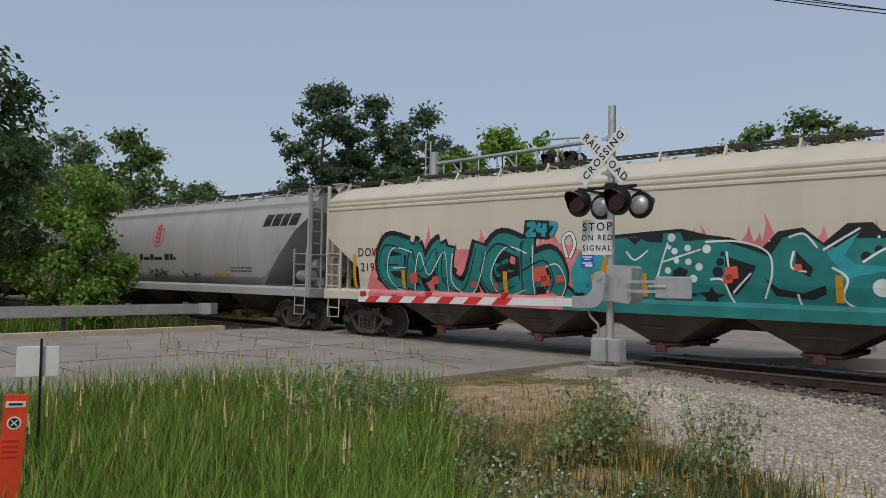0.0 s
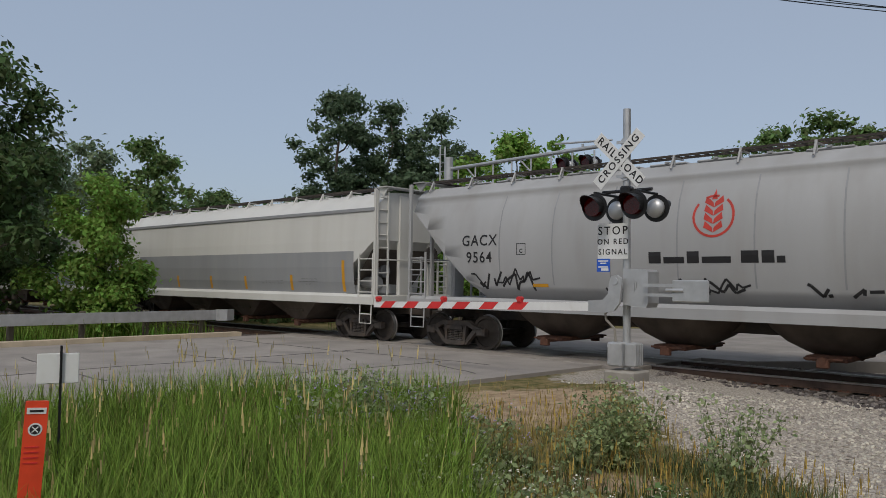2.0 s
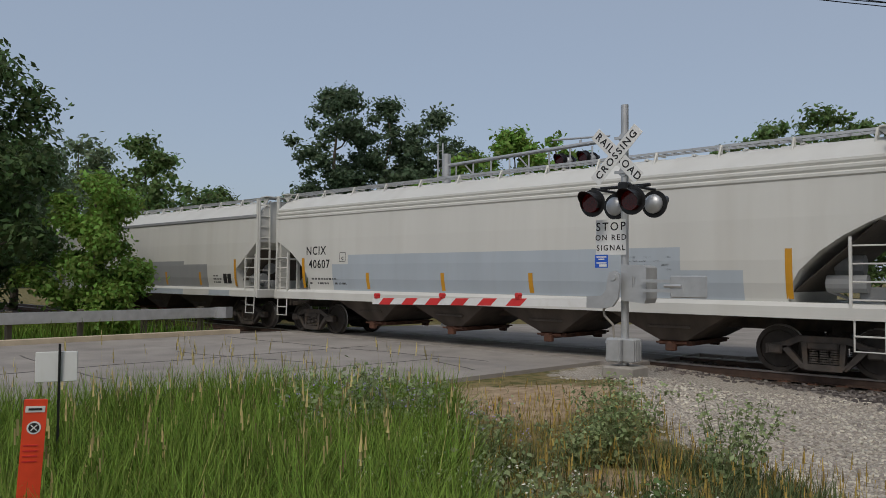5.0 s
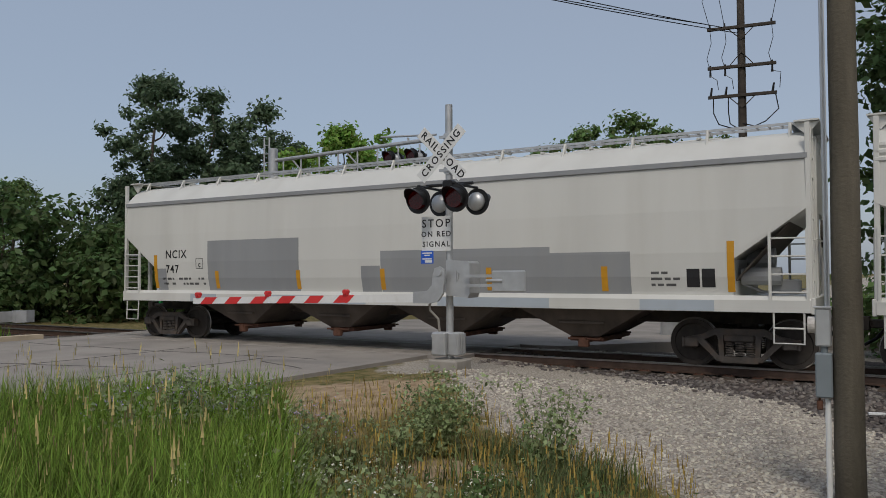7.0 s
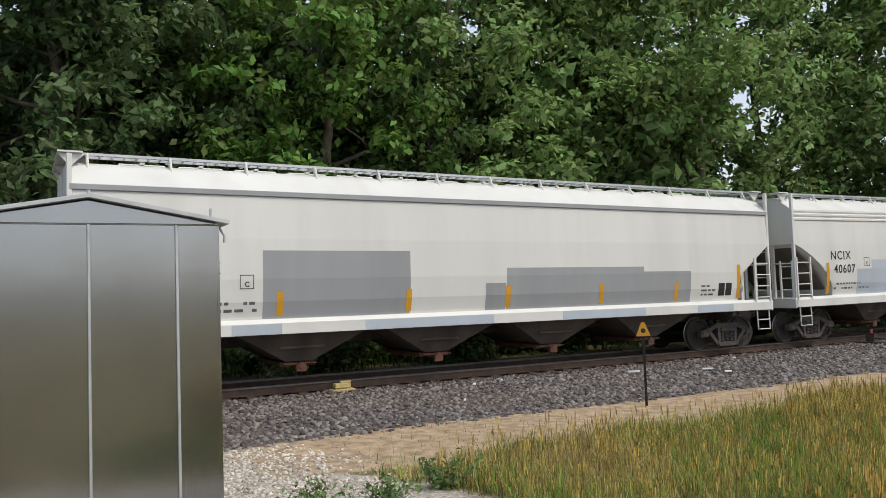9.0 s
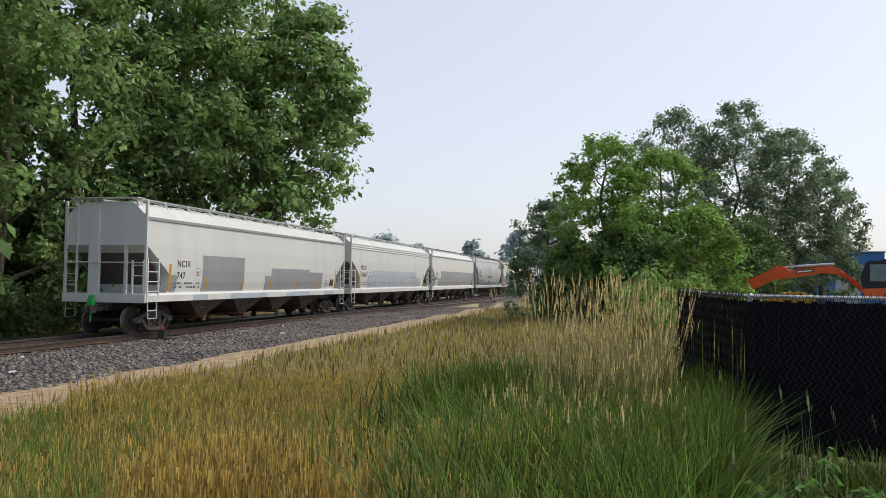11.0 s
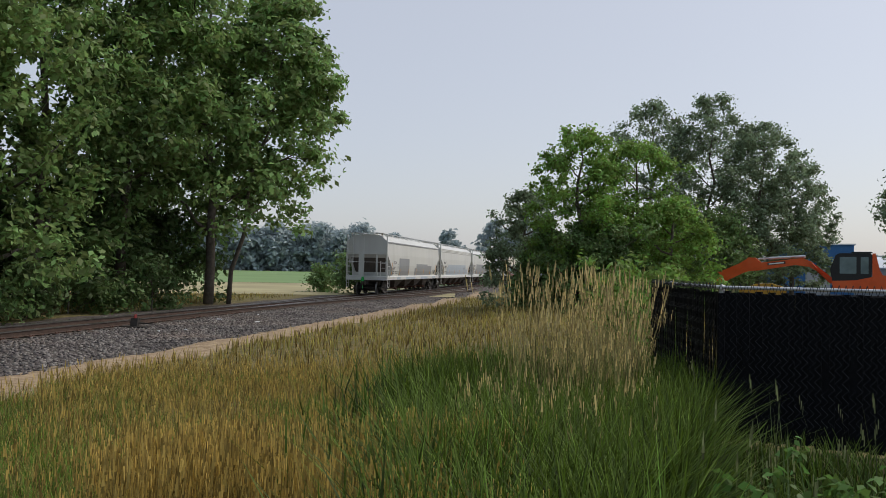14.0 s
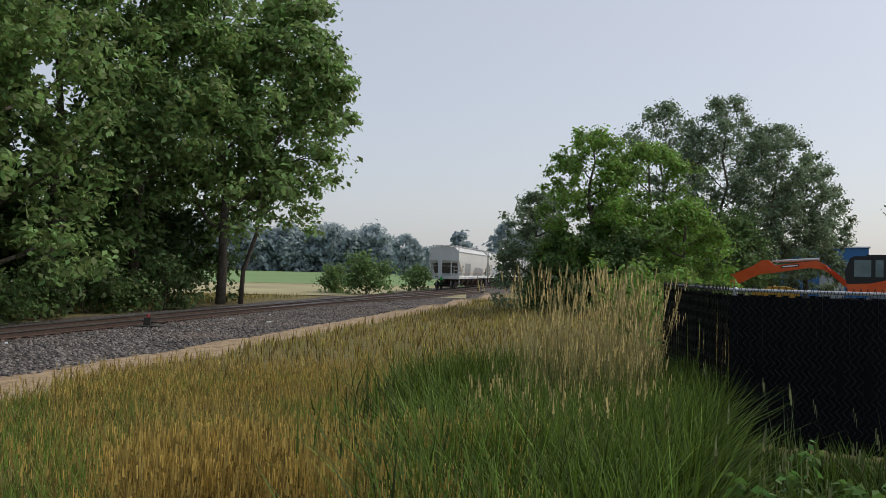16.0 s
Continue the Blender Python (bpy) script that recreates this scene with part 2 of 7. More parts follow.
def on_track(s):
    """Place and turn of the track's middle, s metres along it from where the bend begins."""
    if s < 0:
        return BEND_X - BEND_T + s, BEND_Y, 0.0
    if s < BEND_L:
        a = s / BEND_R
        return BEND_X - BEND_T + BEND_R * math.sin(a), BEND_Y - BEND_R * (1 - math.cos(a)), a
    d = s - BEND_L
    return BEND_X + (BEND_T + d) * math.cos(BEND), BEND_Y - (BEND_T + d) * math.sin(BEND), BEND


def beside(s, off, z=0.0):
    """A point off metres to the south of the track's middle."""
    x, y, a = on_track(s)
    return x - off * math.sin(a), y - off * math.cos(a), z


def rail_z(s):
    """The line falls gently to the east of the crossing."""
    t = min(max(s / 26, 0.0), 1.0)
    return -0.2 * t * t * (3 - 2 * t)


def track_off(x, y):
    """How far south of the track's middle (x, y) lies, on arrays."""
    straight = BEND_Y - y
    ex, ey = BEND_X, BEND_Y
    turned = (ey - y) * math.cos(BEND) - (x - ex) * math.sin(BEND)
    return np.where(x < BEND_X, straight, turned)


# ---- ground ----
def smooth_step(a, b, v):
    t = np.clip((v - a) / (b - a), 0, 1)
    return t * t * (3 - 2 * t)


def ground_z(x, y):
    x, y = np.asarray(x, float), np.asarray(y, float)
    off = track_off(x, y)
    z = np.full(np.broadcast(x, y).shape, -0.30)
    z = z + 0.30 * np.exp(-((x / 6) ** 2 + (y / 5) ** 2))
    z = z + 0.12 * smooth_step(6, 12, -x) * smooth_step(14, 6, y)
    z = z + 0.55 * np.exp(-(((x + 6.9) / 2.6) ** 2 + ((y - 11.4) / 2.0) ** 2))
    bank = smooth_step(4.6, 2.2, np.abs(off))
    z = z * (1 - bank) + (-0.22) * bank - 0.2 * smooth_step(-5, 21, x) * smooth_step(2, 7, y + 0.15 * x)
    road = smooth_step(10.2, 6.6, np.abs(x + 15.6)) * smooth_step(-30, -10, y)
    near_road = road * smooth_step(30, 20, np.abs(y - 16))
    z = z * (1 - near_road) + (-0.10) * near_road
    return z + 0.03 * np.sin(x * 1.3 + 0.7 * np.sin(y)) * np.cos(y * 1.1) * (1 - near_road) * (1 - bank)


def zone_weights(x, y):
    """Shares of pale gravel, sand and ballast dust at a place; the rest is grassy soil."""
    off = track_off(x, y)
    wob = 0.5 * np.sin(x * 0.9) + 0.35 * np.sin(y * 1.7 + x * 0.4) + 0.2 * np.sin(x * 3.1 + y * 2.2)
    south = np.interp(x, [-6.0, -5.2, -1.7, 0.2, 2.0], [1.2, 1.5, 3.1, 5.3, 5.6])
    limit = np.where(off > 0, south, 4.3)
    ballast = smooth_step(0.3, -0.3, np.abs(off) - limit + 0.2 * wob) * smooth_step(-7.5, -5.5, x) + smooth_step(2.6, 2.0, np.abs(off)) * (x < -21)
    gx = smooth_step(-10.4, -8.4, x + 0.4 * wob) * smooth_step(6.0, 3.0, x + 0.5 * wob)
    gravel = gx * np.maximum(smooth_step(4.5, 5.7, y + 0.9 * x + 0.45 * wob) * smooth_step(5.6, 6.8, y + 0.3 * wob), smooth_step(11.4, 12.6, y + 0.3 * wob))
    gravel = np.maximum(gravel, smooth_step(4.0, 2.6, np.hypot(x - 1.6, y - 6.6) + 0.3 * wob))
    edge = np.interp(x, [6, 10, 14, 20], [8.1, 7.9, 7.4, 7.3])
    path = smooth_step(0.3, -0.5, off - edge + 0.3 * wob) * smooth_step(5.0, 5.5, off) * smooth_step(2.5, 5.0, x)
    path = np.maximum(path, smooth_step(2.3, 0.8, np.hypot(x + 7.5, (y - 9.6) * 1.1) + 0.3 * wob) * 0.95)
    path = np.maximum(path, smooth_step(1.3, 0.4, np.hypot((x + 4.3) * 0.8, (y - 7.1) * 1.6) + 0.2 * wob) * 0.8)
    return np.clip(gravel, 0, 1), np.clip(path, 0, 1), np.clip(ballast, 0, 1)


def ground():
    near = np.unique(np.concatenate([np.arange(-34, 40, 0.4), [-2000, -900, -400, -200, -120, -80, -60, -45], [46, 55, 70, 90, 120, 200, 400, 900, 2000]]))
    ys = np.unique(np.concatenate([np.arange(-14, 26, 0.4), [-2000, -900, -400, -200, -100, -50, -25], [28, 31, 35, 40, 50, 70, 100, 150, 250, 500, 1000, 2000]]))
    X, Y = np.meshgrid(near, ys)
    Z = ground_z(X, Y)
    nx, ny = len(near), len(ys)
    i = np.arange(nx * ny).reshape(ny, nx)
    F = np.stack([i[:-1, :-1], i[:-1, 1:], i[1:, 1:], i[1:, :-1]], -1).reshape(-1, 4)
    m = bpy.data.materials.new("grassy_soil_with_gravel")
    m.use_nodes = True
    n, l = m.node_tree.nodes, m.node_tree.links
    b = n["Principled BSDF"]
    b.inputs["Roughness"].default_value = 0.95
    b.inputs["Specular IOR Level"].default_value = 0.15
    co = n.new("ShaderNodeTexCoord")

    def speck(scale, c1, c2, lo=0.35, hi=0.65):
        t = n.new("ShaderNodeTexNoise")
        t.inputs["Scale"].default_value, t.inputs["Detail"].default_value = scale, 8
        l.new(co.outputs["Object"], t.inputs["Vector"])
        r = n.new("ShaderNodeValToRGB")
        r.color_ramp.elements[0].position, r.color_ramp.elements[1].position = lo, hi
        r.color_ramp.elements[0].color, r.color_ramp.elements[1].color = (*c1, 1), (*c2, 1)
        l.new(t.outputs[0], r.inputs[0])
        return r.outputs[0]
    soil = speck(4.5, (0.085, 0.09, 0.03), (0.24, 0.185, 0.09))
    layers = [("gravel", speck(28, (0.22, 0.195, 0.165), (0.53, 0.485, 0.42))), ("sand", speck(5, (0.26, 0.185, 0.115), (0.43, 0.33, 0.22))),
              ("ballast", speck(22, (0.045, 0.038, 0.034), (0.15, 0.13, 0.12)))]
    out = soil
    for name, colour in layers:
        a = n.new("ShaderNodeAttribute")
        a.attribute_name = name
        e = n.new("ShaderNodeTexNoise")
        e.inputs["Scale"].default_value, e.inputs["Detail"].default_value = 3.0, 6
        l.new(co.outputs["Object"], e.inputs["Vector"])
        add = n.new("ShaderNodeMath")
        add.operation = "ADD"
        l.new(a.outputs["Fac"], add.inputs[0])
        l.new(e.outputs[0], add.inputs[1])
        mr = n.new("ShaderNodeMapRange")
        mr.inputs[1].default_value, mr.inputs[2].default_value = 0.9, 1.12
        l.new(add.outputs[0], mr.inputs[0])
        mx = n.new("ShaderNodeMixRGB")
        l.new(mr.outputs[0], mx.inputs[0])
        l.new(out, mx.inputs[1])
        l.new(colour, mx.inputs[2])
        out = mx.outputs[0]
    l.new(out, b.inputs["Base Color"])
    bt = n.new("ShaderNodeTexNoise")
    bt.inputs["Scale"].default_value, bt.inputs["Detail"].default_value = 18, 6
    l.new(co.outputs["Object"], bt.inputs["Vector"])
    bp = n.new("ShaderNodeBump")
    bp.inputs["Strength"].default_value, bp.inputs["Distance"].default_value = 0.6, 0.05
    l.new(bt.outputs[0], bp.inputs["Height"])
    l.new(bp.outputs[0], b.inputs["Normal"])
    me = quick_mesh("ground", np.stack([X, Y, Z], -1).reshape(-1, 3), F, m, smooth=True)
    for name, w in zip(("gravel", "sand", "ballast"), zone_weights(X, Y)):
        at = me.attributes.new(name, "FLOAT", "POINT")
        at.data.foreach_set("value", w.ravel().astype(np.float32))
    tagged(new("ground", me), "grassy verge with pale gravel, sandy track and ballast", kind="structure")


ground()


# ---- road ----
def ribbon(bm, left, right, top, thick, mi=0):
    """A slab between two edge lines of (x, y)."""
    n = len(left)
    vt = [[bm.verts.new((*p, top)) for p in e] for e in (left, right)]
    vb = [[bm.verts.new((*p, top - thick)) for p in e] for e in (left, right)]
    for i in range(n - 1):
        for q in ((vt[0][i], vt[0][i + 1], vt[1][i + 1], vt[1][i]), (vb[0][i], vb[1][i], vb[1][i + 1], vb[0][i + 1]),
                  (vt[0][i], vb[0][i], vb[0][i + 1], vt[0][i + 1]), (vt[1][i], vt[1][i + 1], vb[1][i + 1], vb[1][i])):
            bm.faces.new(q).material_index = mi
    for i in (0, n - 1):
        bm.faces.new((vt[0][i], vt[1][i], vb[1][i], vb[0][i]))


def road():
    asphalt = material("weathered_grey_asphalt", (0.30, 0.275, 0.25), 0.9, vary=0.16, scale=0.7, bump=0.25, bump_scale=90, dirt=(0.17, 0.155, 0.145), dirt_scale=0.9, dirt_amount=0.6)
    kerb = material("sandy_kerb_concrete", (0.50, 0.42, 0.31), 0.9, vary=0.15, scale=2, bump=0.2)
    crack = material("dark_crack_sealant", (0.11, 0.10, 0.095), 0.8, vary=0.3)
    bm = bmesh.new()
    ribbon(bm, [(-21.8, -40), (-21.8, 5), (-21.7, 14.9)], [(-9.6, -40), (-9.9, 5), (-9.3, 14.9)], -0.02, 0.3)
    ob = solid("road", bm, asphalt, "worn grey asphalt road up to the level crossing", kind="structure")
    bm = bmesh.new()
    ribbon(bm, [(-21.6, 18.35), (-20.5, 23), (-14, 30.0), (-4, 35.5), (20, 43), (60, 52)], [(-7.4, 18.35), (-5.6, 20.5), (-2.0, 23.4), (6, 27), (26, 34), (66, 44)], -0.02, 0.3)
    solid("road", bm, asphalt, "grey asphalt road beyond the railway bending away", kind="structure")
    bm = bmesh.new()
    for y0, y1 in ((14.93, 15.82), (15.97, 17.23), (17.38, 18.32)):
        for i in range(5):
            x0 = -21.7 + i * 2.64
            box(bm, (x0 + 1.31, (y0 + y1) / 2, -0.13), (2.61, y1 - y0, 0.24), 0.012)
    solid("crossing_panel", bm, material("crossing_panel_concrete", (0.30, 0.275, 0.25), 0.9, vary=0.2, scale=2, bump=0.2, dirt=(0.14, 0.12, 0.1), dirt_amount=0.5), "stained concrete panels between the rails on the road", kind="structure")
    bm = bmesh.new()
    ribbon(bm, [(-22.25, -30), (-22.2, 6), (-22.05, 13.6)], [(-21.82, -30), (-21.82, 6), (-21.72, 13.6)], 0.11, 0.4)
    solid("kerb", bm, kerb, "sand-coloured concrete kerb along the road", kind="structure")
    rng = random.Random(4)
    bm = bmesh.new()
    for k, (x, y, dx, dy, n) in enumerate([(-20.8, 12.6, 0.75, 0.05, 14), (-17.5, 9.2, 0.5, 0.12, 9), (-12.6, 8.0, 0.05, 0.55, 10), (-15.7, 3.0, 0.02, 0.8, 14), (-19.0, 6.2, 0.6, 0.03, 10), (-11.8, 12.2, 0.4, -0.14, 5)]):
        pts = []
        for i in range(n):
            pts.append((x, y))
            x, y = x + dx + rng.uniform(-0.1, 0.1), y + dy + rng.uniform(-0.12, 0.12)
        d = Vector((-dy, dx)).normalized() * 0.022
        ribbon(bm, [(p[0] + d.x, p[1] + d.y) for p in pts], [(p[0] - d.x, p[1] - d.y) for p in pts], -0.014, 0.01)
    solid("crack_filler", bm, crack, "dark sealed cracks in the asphalt road", kind="structure")


road()


# ---- track ----
def rail(off, name, s0=-60, s1=150, spur=None):
    prof = [(-0.07, -0.18), (0.07, -0.18), (0.07, -0.165), (0.012, -0.15), (0.012, -0.045), (0.037, -0.035), (0.037, -0.004), (-0.037, -0.004), (-0.037, -0.035), (-0.012, -0.045), (-0.012, -0.15), (-0.07, -0.165)]
    bm = bmesh.new()
    rings = []
    for s in list(np.arange(s0, -0.1, 6)) + list(np.arange(0, BEND_L, 1.0)) + list(np.arange(BEND_L, s1 + 0.1, 8)):
        x, y, a = on_track(s)
        o = off + (spur(s) if spur else 0)
        rings.append([bm.verts.new((x - (o + p) * math.sin(a), y - (o + p) * math.cos(a), z + rail_z(s))) for p, z in prof])
    for r, q in zip(rings, rings[1:]):
        for i in range(12):
            f = bm.faces.new((r[i], r[(i + 1) % 12], q[(i + 1) % 12], q[i]))
            f.material_index = 1 if i in (5, 6, 7) else 0
    bm.faces.new(rings[0])
    bm.faces.new(rings[-1][::-1])
    return solid(name, bm, [M["rail"], M["rail_top"]], "rusty brown steel rail with a polished head", "rail", "rails")


rail(0.755, "rail")
rail(-0.755, "rail")


def spur_off(s):
    return 3.6 * float(smooth_step(38, 88, np.array(s)))


rail(0.70, "spur_rail", 38, 88, spur_off)
rail(-0.62, "spur_rail", 42, 88, spur_off)


def ties():
    bm = bmesh.new()
    box(bm, (0, 0, 0), (0.23, 2.6, 0.18), 0.012)
    me = mesh_of(bm, "tie", M["tie"])
    bm = bmesh.new()
    box(bm, (0, 0, 0.093), (0.2, 0.3, 0.012))
    for dx in (-0.06, 0.06):
        for dy in (-0.1, 0.1):
            box(bm, (dx, dy, 0.108), (0.025, 0.03, 0.03))
    plate = mesh_of(bm, "tie_plate", M["rust"])
    rng = random.Random(8)
    s = -60.0
    while s < 120:
        x, y, a = on_track(s)
        if not -22.5 < x < -8.2:
            t = new("railway_tie", me)
            t.matrix_basis = pose(x, y + rng.uniform(-0.06, 0.06), -0.278 + rail_z(s) + rng.uniform(-0.012, 0.008), 0, 0, -math.degrees(a) + rng.uniform(-1, 1))
            tagged(t, "weathered dark timber railway tie set in ballast", "railway tie", "ties under the track")
            for o in (-0.755, 0.755):
                part("tie_plate", plate, None, t, "rusty steel tie plate", at=Matrix.Translation((0, o, 0)))
        s += 0.54


ties()


# ---- covered hopper cars ----
def wheelset_mesh():
    bm = bmesh.new()
    for sgn in (-1, 1):
        prof = [(0.10, 0.0), (0.10, 0.085), (0.035, 0.10), (0.03, 0.36), (0.065, 0.375), (0.065, 0.457), (-0.045, 0.462), (-0.055, 0.485), (-0.075, 0.485), (-0.075, 0.38), (-0.03, 0.36), (-0.03, 0.12), (-0.09, 0.1), (-0.09, 0.0)]
        n = 32
        rings = []
        for k in range(n):
            a = 2 * math.pi * k / n
            rings.append([bm.verts.new((r * math.cos(a), sgn * (0.755 + d), r * math.sin(a))) for d, r in prof])
        for k in range(n):
            p, q = rings[k], rings[(k + 1) % n]
            for i in range(len(prof) - 1):
                f = bm.faces.new((p[i], p[i + 1], q[i + 1], q[i]))
                f.material_index = 1 if i in (5, 6) else 0
        for k in range(3):
            a = 2 * math.pi * k / 3
            rod(bm, (0.05 * math.cos(a), sgn * 1.05, 0.05 * math.sin(a)), (0.05 * math.cos(a), sgn * 1.085, 0.05 * math.sin(a)), 0.016, 6)
        rod(bm, (0, sgn * 0.8, 0), (0, sgn * 1.065, 0), 0.085, 12)
    rod(bm, (0, -0.8, 0), (0, 0.8, 0), 0.08, 12)
    bmesh.ops.remove_doubles(bm, verts=bm.verts, dist=0.0005)
    return mesh_of(bm, "wheelset", [M["wheel"], M["tread"]])


def side_frame_mesh():
    """Cast side frame in the x-z plane, with its two window openings, spring nest and bearing boxes."""
    bm = bmesh.new()
    top = [(-1.02, 0.56), (-0.72, 0.62), (-0.45, 0.75), (0.45, 0.75), (0.72, 0.62), (1.02, 0.56)]
    for (x0, z0), (x1, z1) in zip(top, top[1:]):
        prism(bm, [(x0, z0), (x1, z1), (x1, z1 - 0.13), (x0, z0 - 0.13)], "y", -0.07, 0.07)
    for sg in (-1, 1):
        prism(bm, [(sg * 0.80, 0.52), (sg * 0.66, 0.55), (sg * 0.30, 0.14), (sg * 0.40, 0.12)], "y", -0.07, 0.07)
        prism(bm, [(sg * 0.40, 0.64), (sg * 0.29, 0.64), (sg * 0.28, 0.16), (sg * 0.36, 0.16)], "y", -0.07, 0.07)
        box(bm, (sg * 0.89, 0, 0.47), (0.27, 0.2, 0.2), 0.03)
        box(bm, (sg * 1.04, 0, 0.47), (0.05, 0.16, 0.2), 0.01)
    prism(bm, [(-0.42, 0.22), (0.42, 0.22), (0.32, 0.10), (-0.32, 0.10)], "y", -0.09, 0.09)
    for k in (-0.19, 0.0, 0.19):
        for z in np.arange(0.24, 0.50, 0.045):
            rod(bm, (k, 0.0, z), (k, 0.0, z + 0.028), 0.085, 10)
    box(bm, (0, 0, 0.57), (0.55, 0.22, 0.13), 0.02)
    return mesh_of(bm, "side_frame", M["truck_steel"])


WHEELSET, SIDE_FRAME = wheelset_mesh(), side_frame_mesh()
TURNING = []


def truck(parent, x):
    bm = bmesh.new()
    box(bm, (0, 0, 0.60), (0.42, 2.1, 0.26), 0.04)
    rod(bm, (0, 0, 0.7), (0, 0, 0.92), 0.2, 14)
    for sg in (-1, 1):
        box(bm, (sg * 0.45, 0, 0.33), (0.12, 1.3, 0.16), 0.02)
    t = part("truck", bm, M["dark_steel"], parent, "grimy cast steel bogie", at=Matrix.Translation((x, 0, 0)))
    for sg in (-1, 1):
        part("side_frame", SIDE_FRAME, None, t, at=Matrix.Translation((0, sg * 1.0, 0)))
        w = part("wheelset", WHEELSET, None, t, "steel wheels with polished treads", at=Matrix.Translation((sg * 0.89, 0, 0.457)))
        TURNING.append((w, sg * 0.89))


def coupler_mesh():
    bm = bmesh.new()
    box(bm, (0.30, 0, 0.86), (0.7, 0.16, 0.16), 0.02)
    prism(bm, [(0.55, -0.17), (0.85, -0.14), (0.87, -0.03), (0.74, 0.0), (0.80, 0.10), (0.72, 0.16), (0.55, 0.15)], "z", 0.74, 0.99)
    return mesh_of(bm, "coupler", M["dark_steel"])


COUPLER = coupler_mesh()


class Shell:
    """The outline of a car body: half width by height, and the lower edge along the ends."""

    def __init__(self, length, widths, corner, shift):
        self.L, self.widths, self.corner, self.shift = length, widths, corner, shift

    def half(self, z):
        zs, ws = zip(*self.widths)
        return float(np.interp(z, zs, ws))

    def low(self, d):
        ds, zs = zip(*self.corner)
        return float(np.interp(d, ds, zs))

    def mesh(self, mat):
        L = self.L
        ends = sorted({d for d, _ in self.corner} | {self.corner[-1][0] + 0.02})
        xs = [-L / 2 + d for d in ends] + list(np.linspace(-L / 2 + 3.2, L / 2 - 3.2, 9)) + [L / 2 - d for d in ends[::-1]]
        base = [z for z, _ in self.widths]
        bm = bmesh.new()
        rings = []
        for x in xs:
            lo = self.low(min(x + L / 2, L / 2 - x))
            zs = [max(z, lo) for z in base]
            left = [(-self.half(z), z) for z in zs]
            right = [(self.half(z), z) for z in zs[::-1]]
            rings.append([bm.verts.new((x, y, z)) for y, z in left + right])
        n = len(rings[0])
        for a, b in zip(rings, rings[1:]):
            for i in range(n):
                q = (a[i], b[i], b[(i + 1) % n], a[(i + 1) % n])
                bm.faces.new(q)
        bm.faces.new(rings[0])
        bm.faces.new(rings[-1][::-1])
        bmesh.ops.remove_doubles(bm, verts=bm.verts, dist=0.0008)
        bmesh.ops.dissolve_degenerate(bm, edges=bm.edges, dist=0.0005)
        me = mesh_of(bm, "body", mat)
        if self.widths is ROUND:
            me.polygons.foreach_set("use_smooth", [abs(p.normal.x) < 0.1 and abs(p.normal.z) < 0.75 and len(p.vertices) == 4 for p in me.polygons])
        return me

    def skin(self, bm, poly, eps, side=-1, mi=0):
        """Lay a flat outline of (x, z) on the car's side."""
        vs = [bm.verts.new((x + self.shift, 0, z)) for x, z in poly]
        f = bm.faces.new(vs)
        geom = [f] + list(f.edges) + vs
        faces = {f}
        for z, _ in self.widths:
            if min(p[1] for p in poly) < z < max(p[1] for p in poly):
                fs = list(faces)
                g = fs + list({e for q in fs for e in q.edges}) + list({v for q in fs for v in q.verts})
                r = bmesh.ops.bisect_plane(bm, geom=g, plane_co=(0, 0, z), plane_no=(0, 0, 1))
                faces = {q for q in r["geom"] if isinstance(q, bmesh.types.BMFace)}
        for v in {v for q in faces for v in q.verts}:
            v.co.y = side * (self.half(v.co.z) + eps)
        for q in faces:
            q.material_index = mi
        return faces


FLAT = [(1.12, 1.46), (1.45, 1.50), (1.75, 1.565), (2.2, 1.60), (3.0, 1.60), (3.86, 1.56), (3.90, 1.585), (3.96, 1.585), (4.0, 1.53), (4.36, 1.12), (4.44, 0.9), (4.48, 0.0)]
RIBBED = [(1.12, 1.46), (1.45, 1.50), (1.75, 1.565), (2.2, 1.60), (3.0, 1.60), (3.70, 1.57), (3.73, 1.60), (3.78, 1.60), (3.81, 1.565), (3.86, 1.595), (3.91, 1.595), (3.94, 1.55), (3.99, 1.575), (4.04, 1.57), (4.08, 1.5), (4.38, 1.1), (4.45, 0.9), (4.48, 0.0)]
ROUND = [(1.12, 1.05), (1.35, 1.26), (1.6, 1.42), (1.65, 1.47), (1.72, 1.49), (2.0, 1.56), (2.4, 1.61), (2.8, 1.615), (3.2, 1.58), (3.6, 1.48), (3.9, 1.33), (4.05, 1.26), (4.10, 1.29), (4.15, 1.25), (4.4, 0.95), (4.46, 0.0)]
CUT = [(0.0, 3.0), (1.30, 2.07), (1.32, 1.12)]
CURVED = [(0.0, 3.0), (0.35, 2.86), (0.8, 2.62), (1.2, 2.34), (1.55, 2.0), (1.75, 1.65), (1.80, 1.12)]
SLOPE = [(0.0, 3.75), (0.7, 3.2), (1.4, 2.5), (2.1, 1.85), (2.6, 1.45), (2.62, 1.12)]


def ladder(bm, x, y, z0, z1, width, along="x", n=6, r=0.016):
    """Two stiles and their rungs."""
    d = Vector((width, 0, 0)) if along == "x" else Vector((0, width, 0))
    a = Vector((x, y, z0))
    for k in (0, 1):
        p = a + d * k
        box(bm, (p.x, p.y, (z0 + z1) / 2), (0.05, 0.05, z1 - z0))
    for i in range(n):
        z = z0 + (i + 0.5) * (z1 - z0) / n
        rod(bm, a + Vector((0, 0, z - z0)), a + d + Vector((0, 0, z - z0)), r, 6)


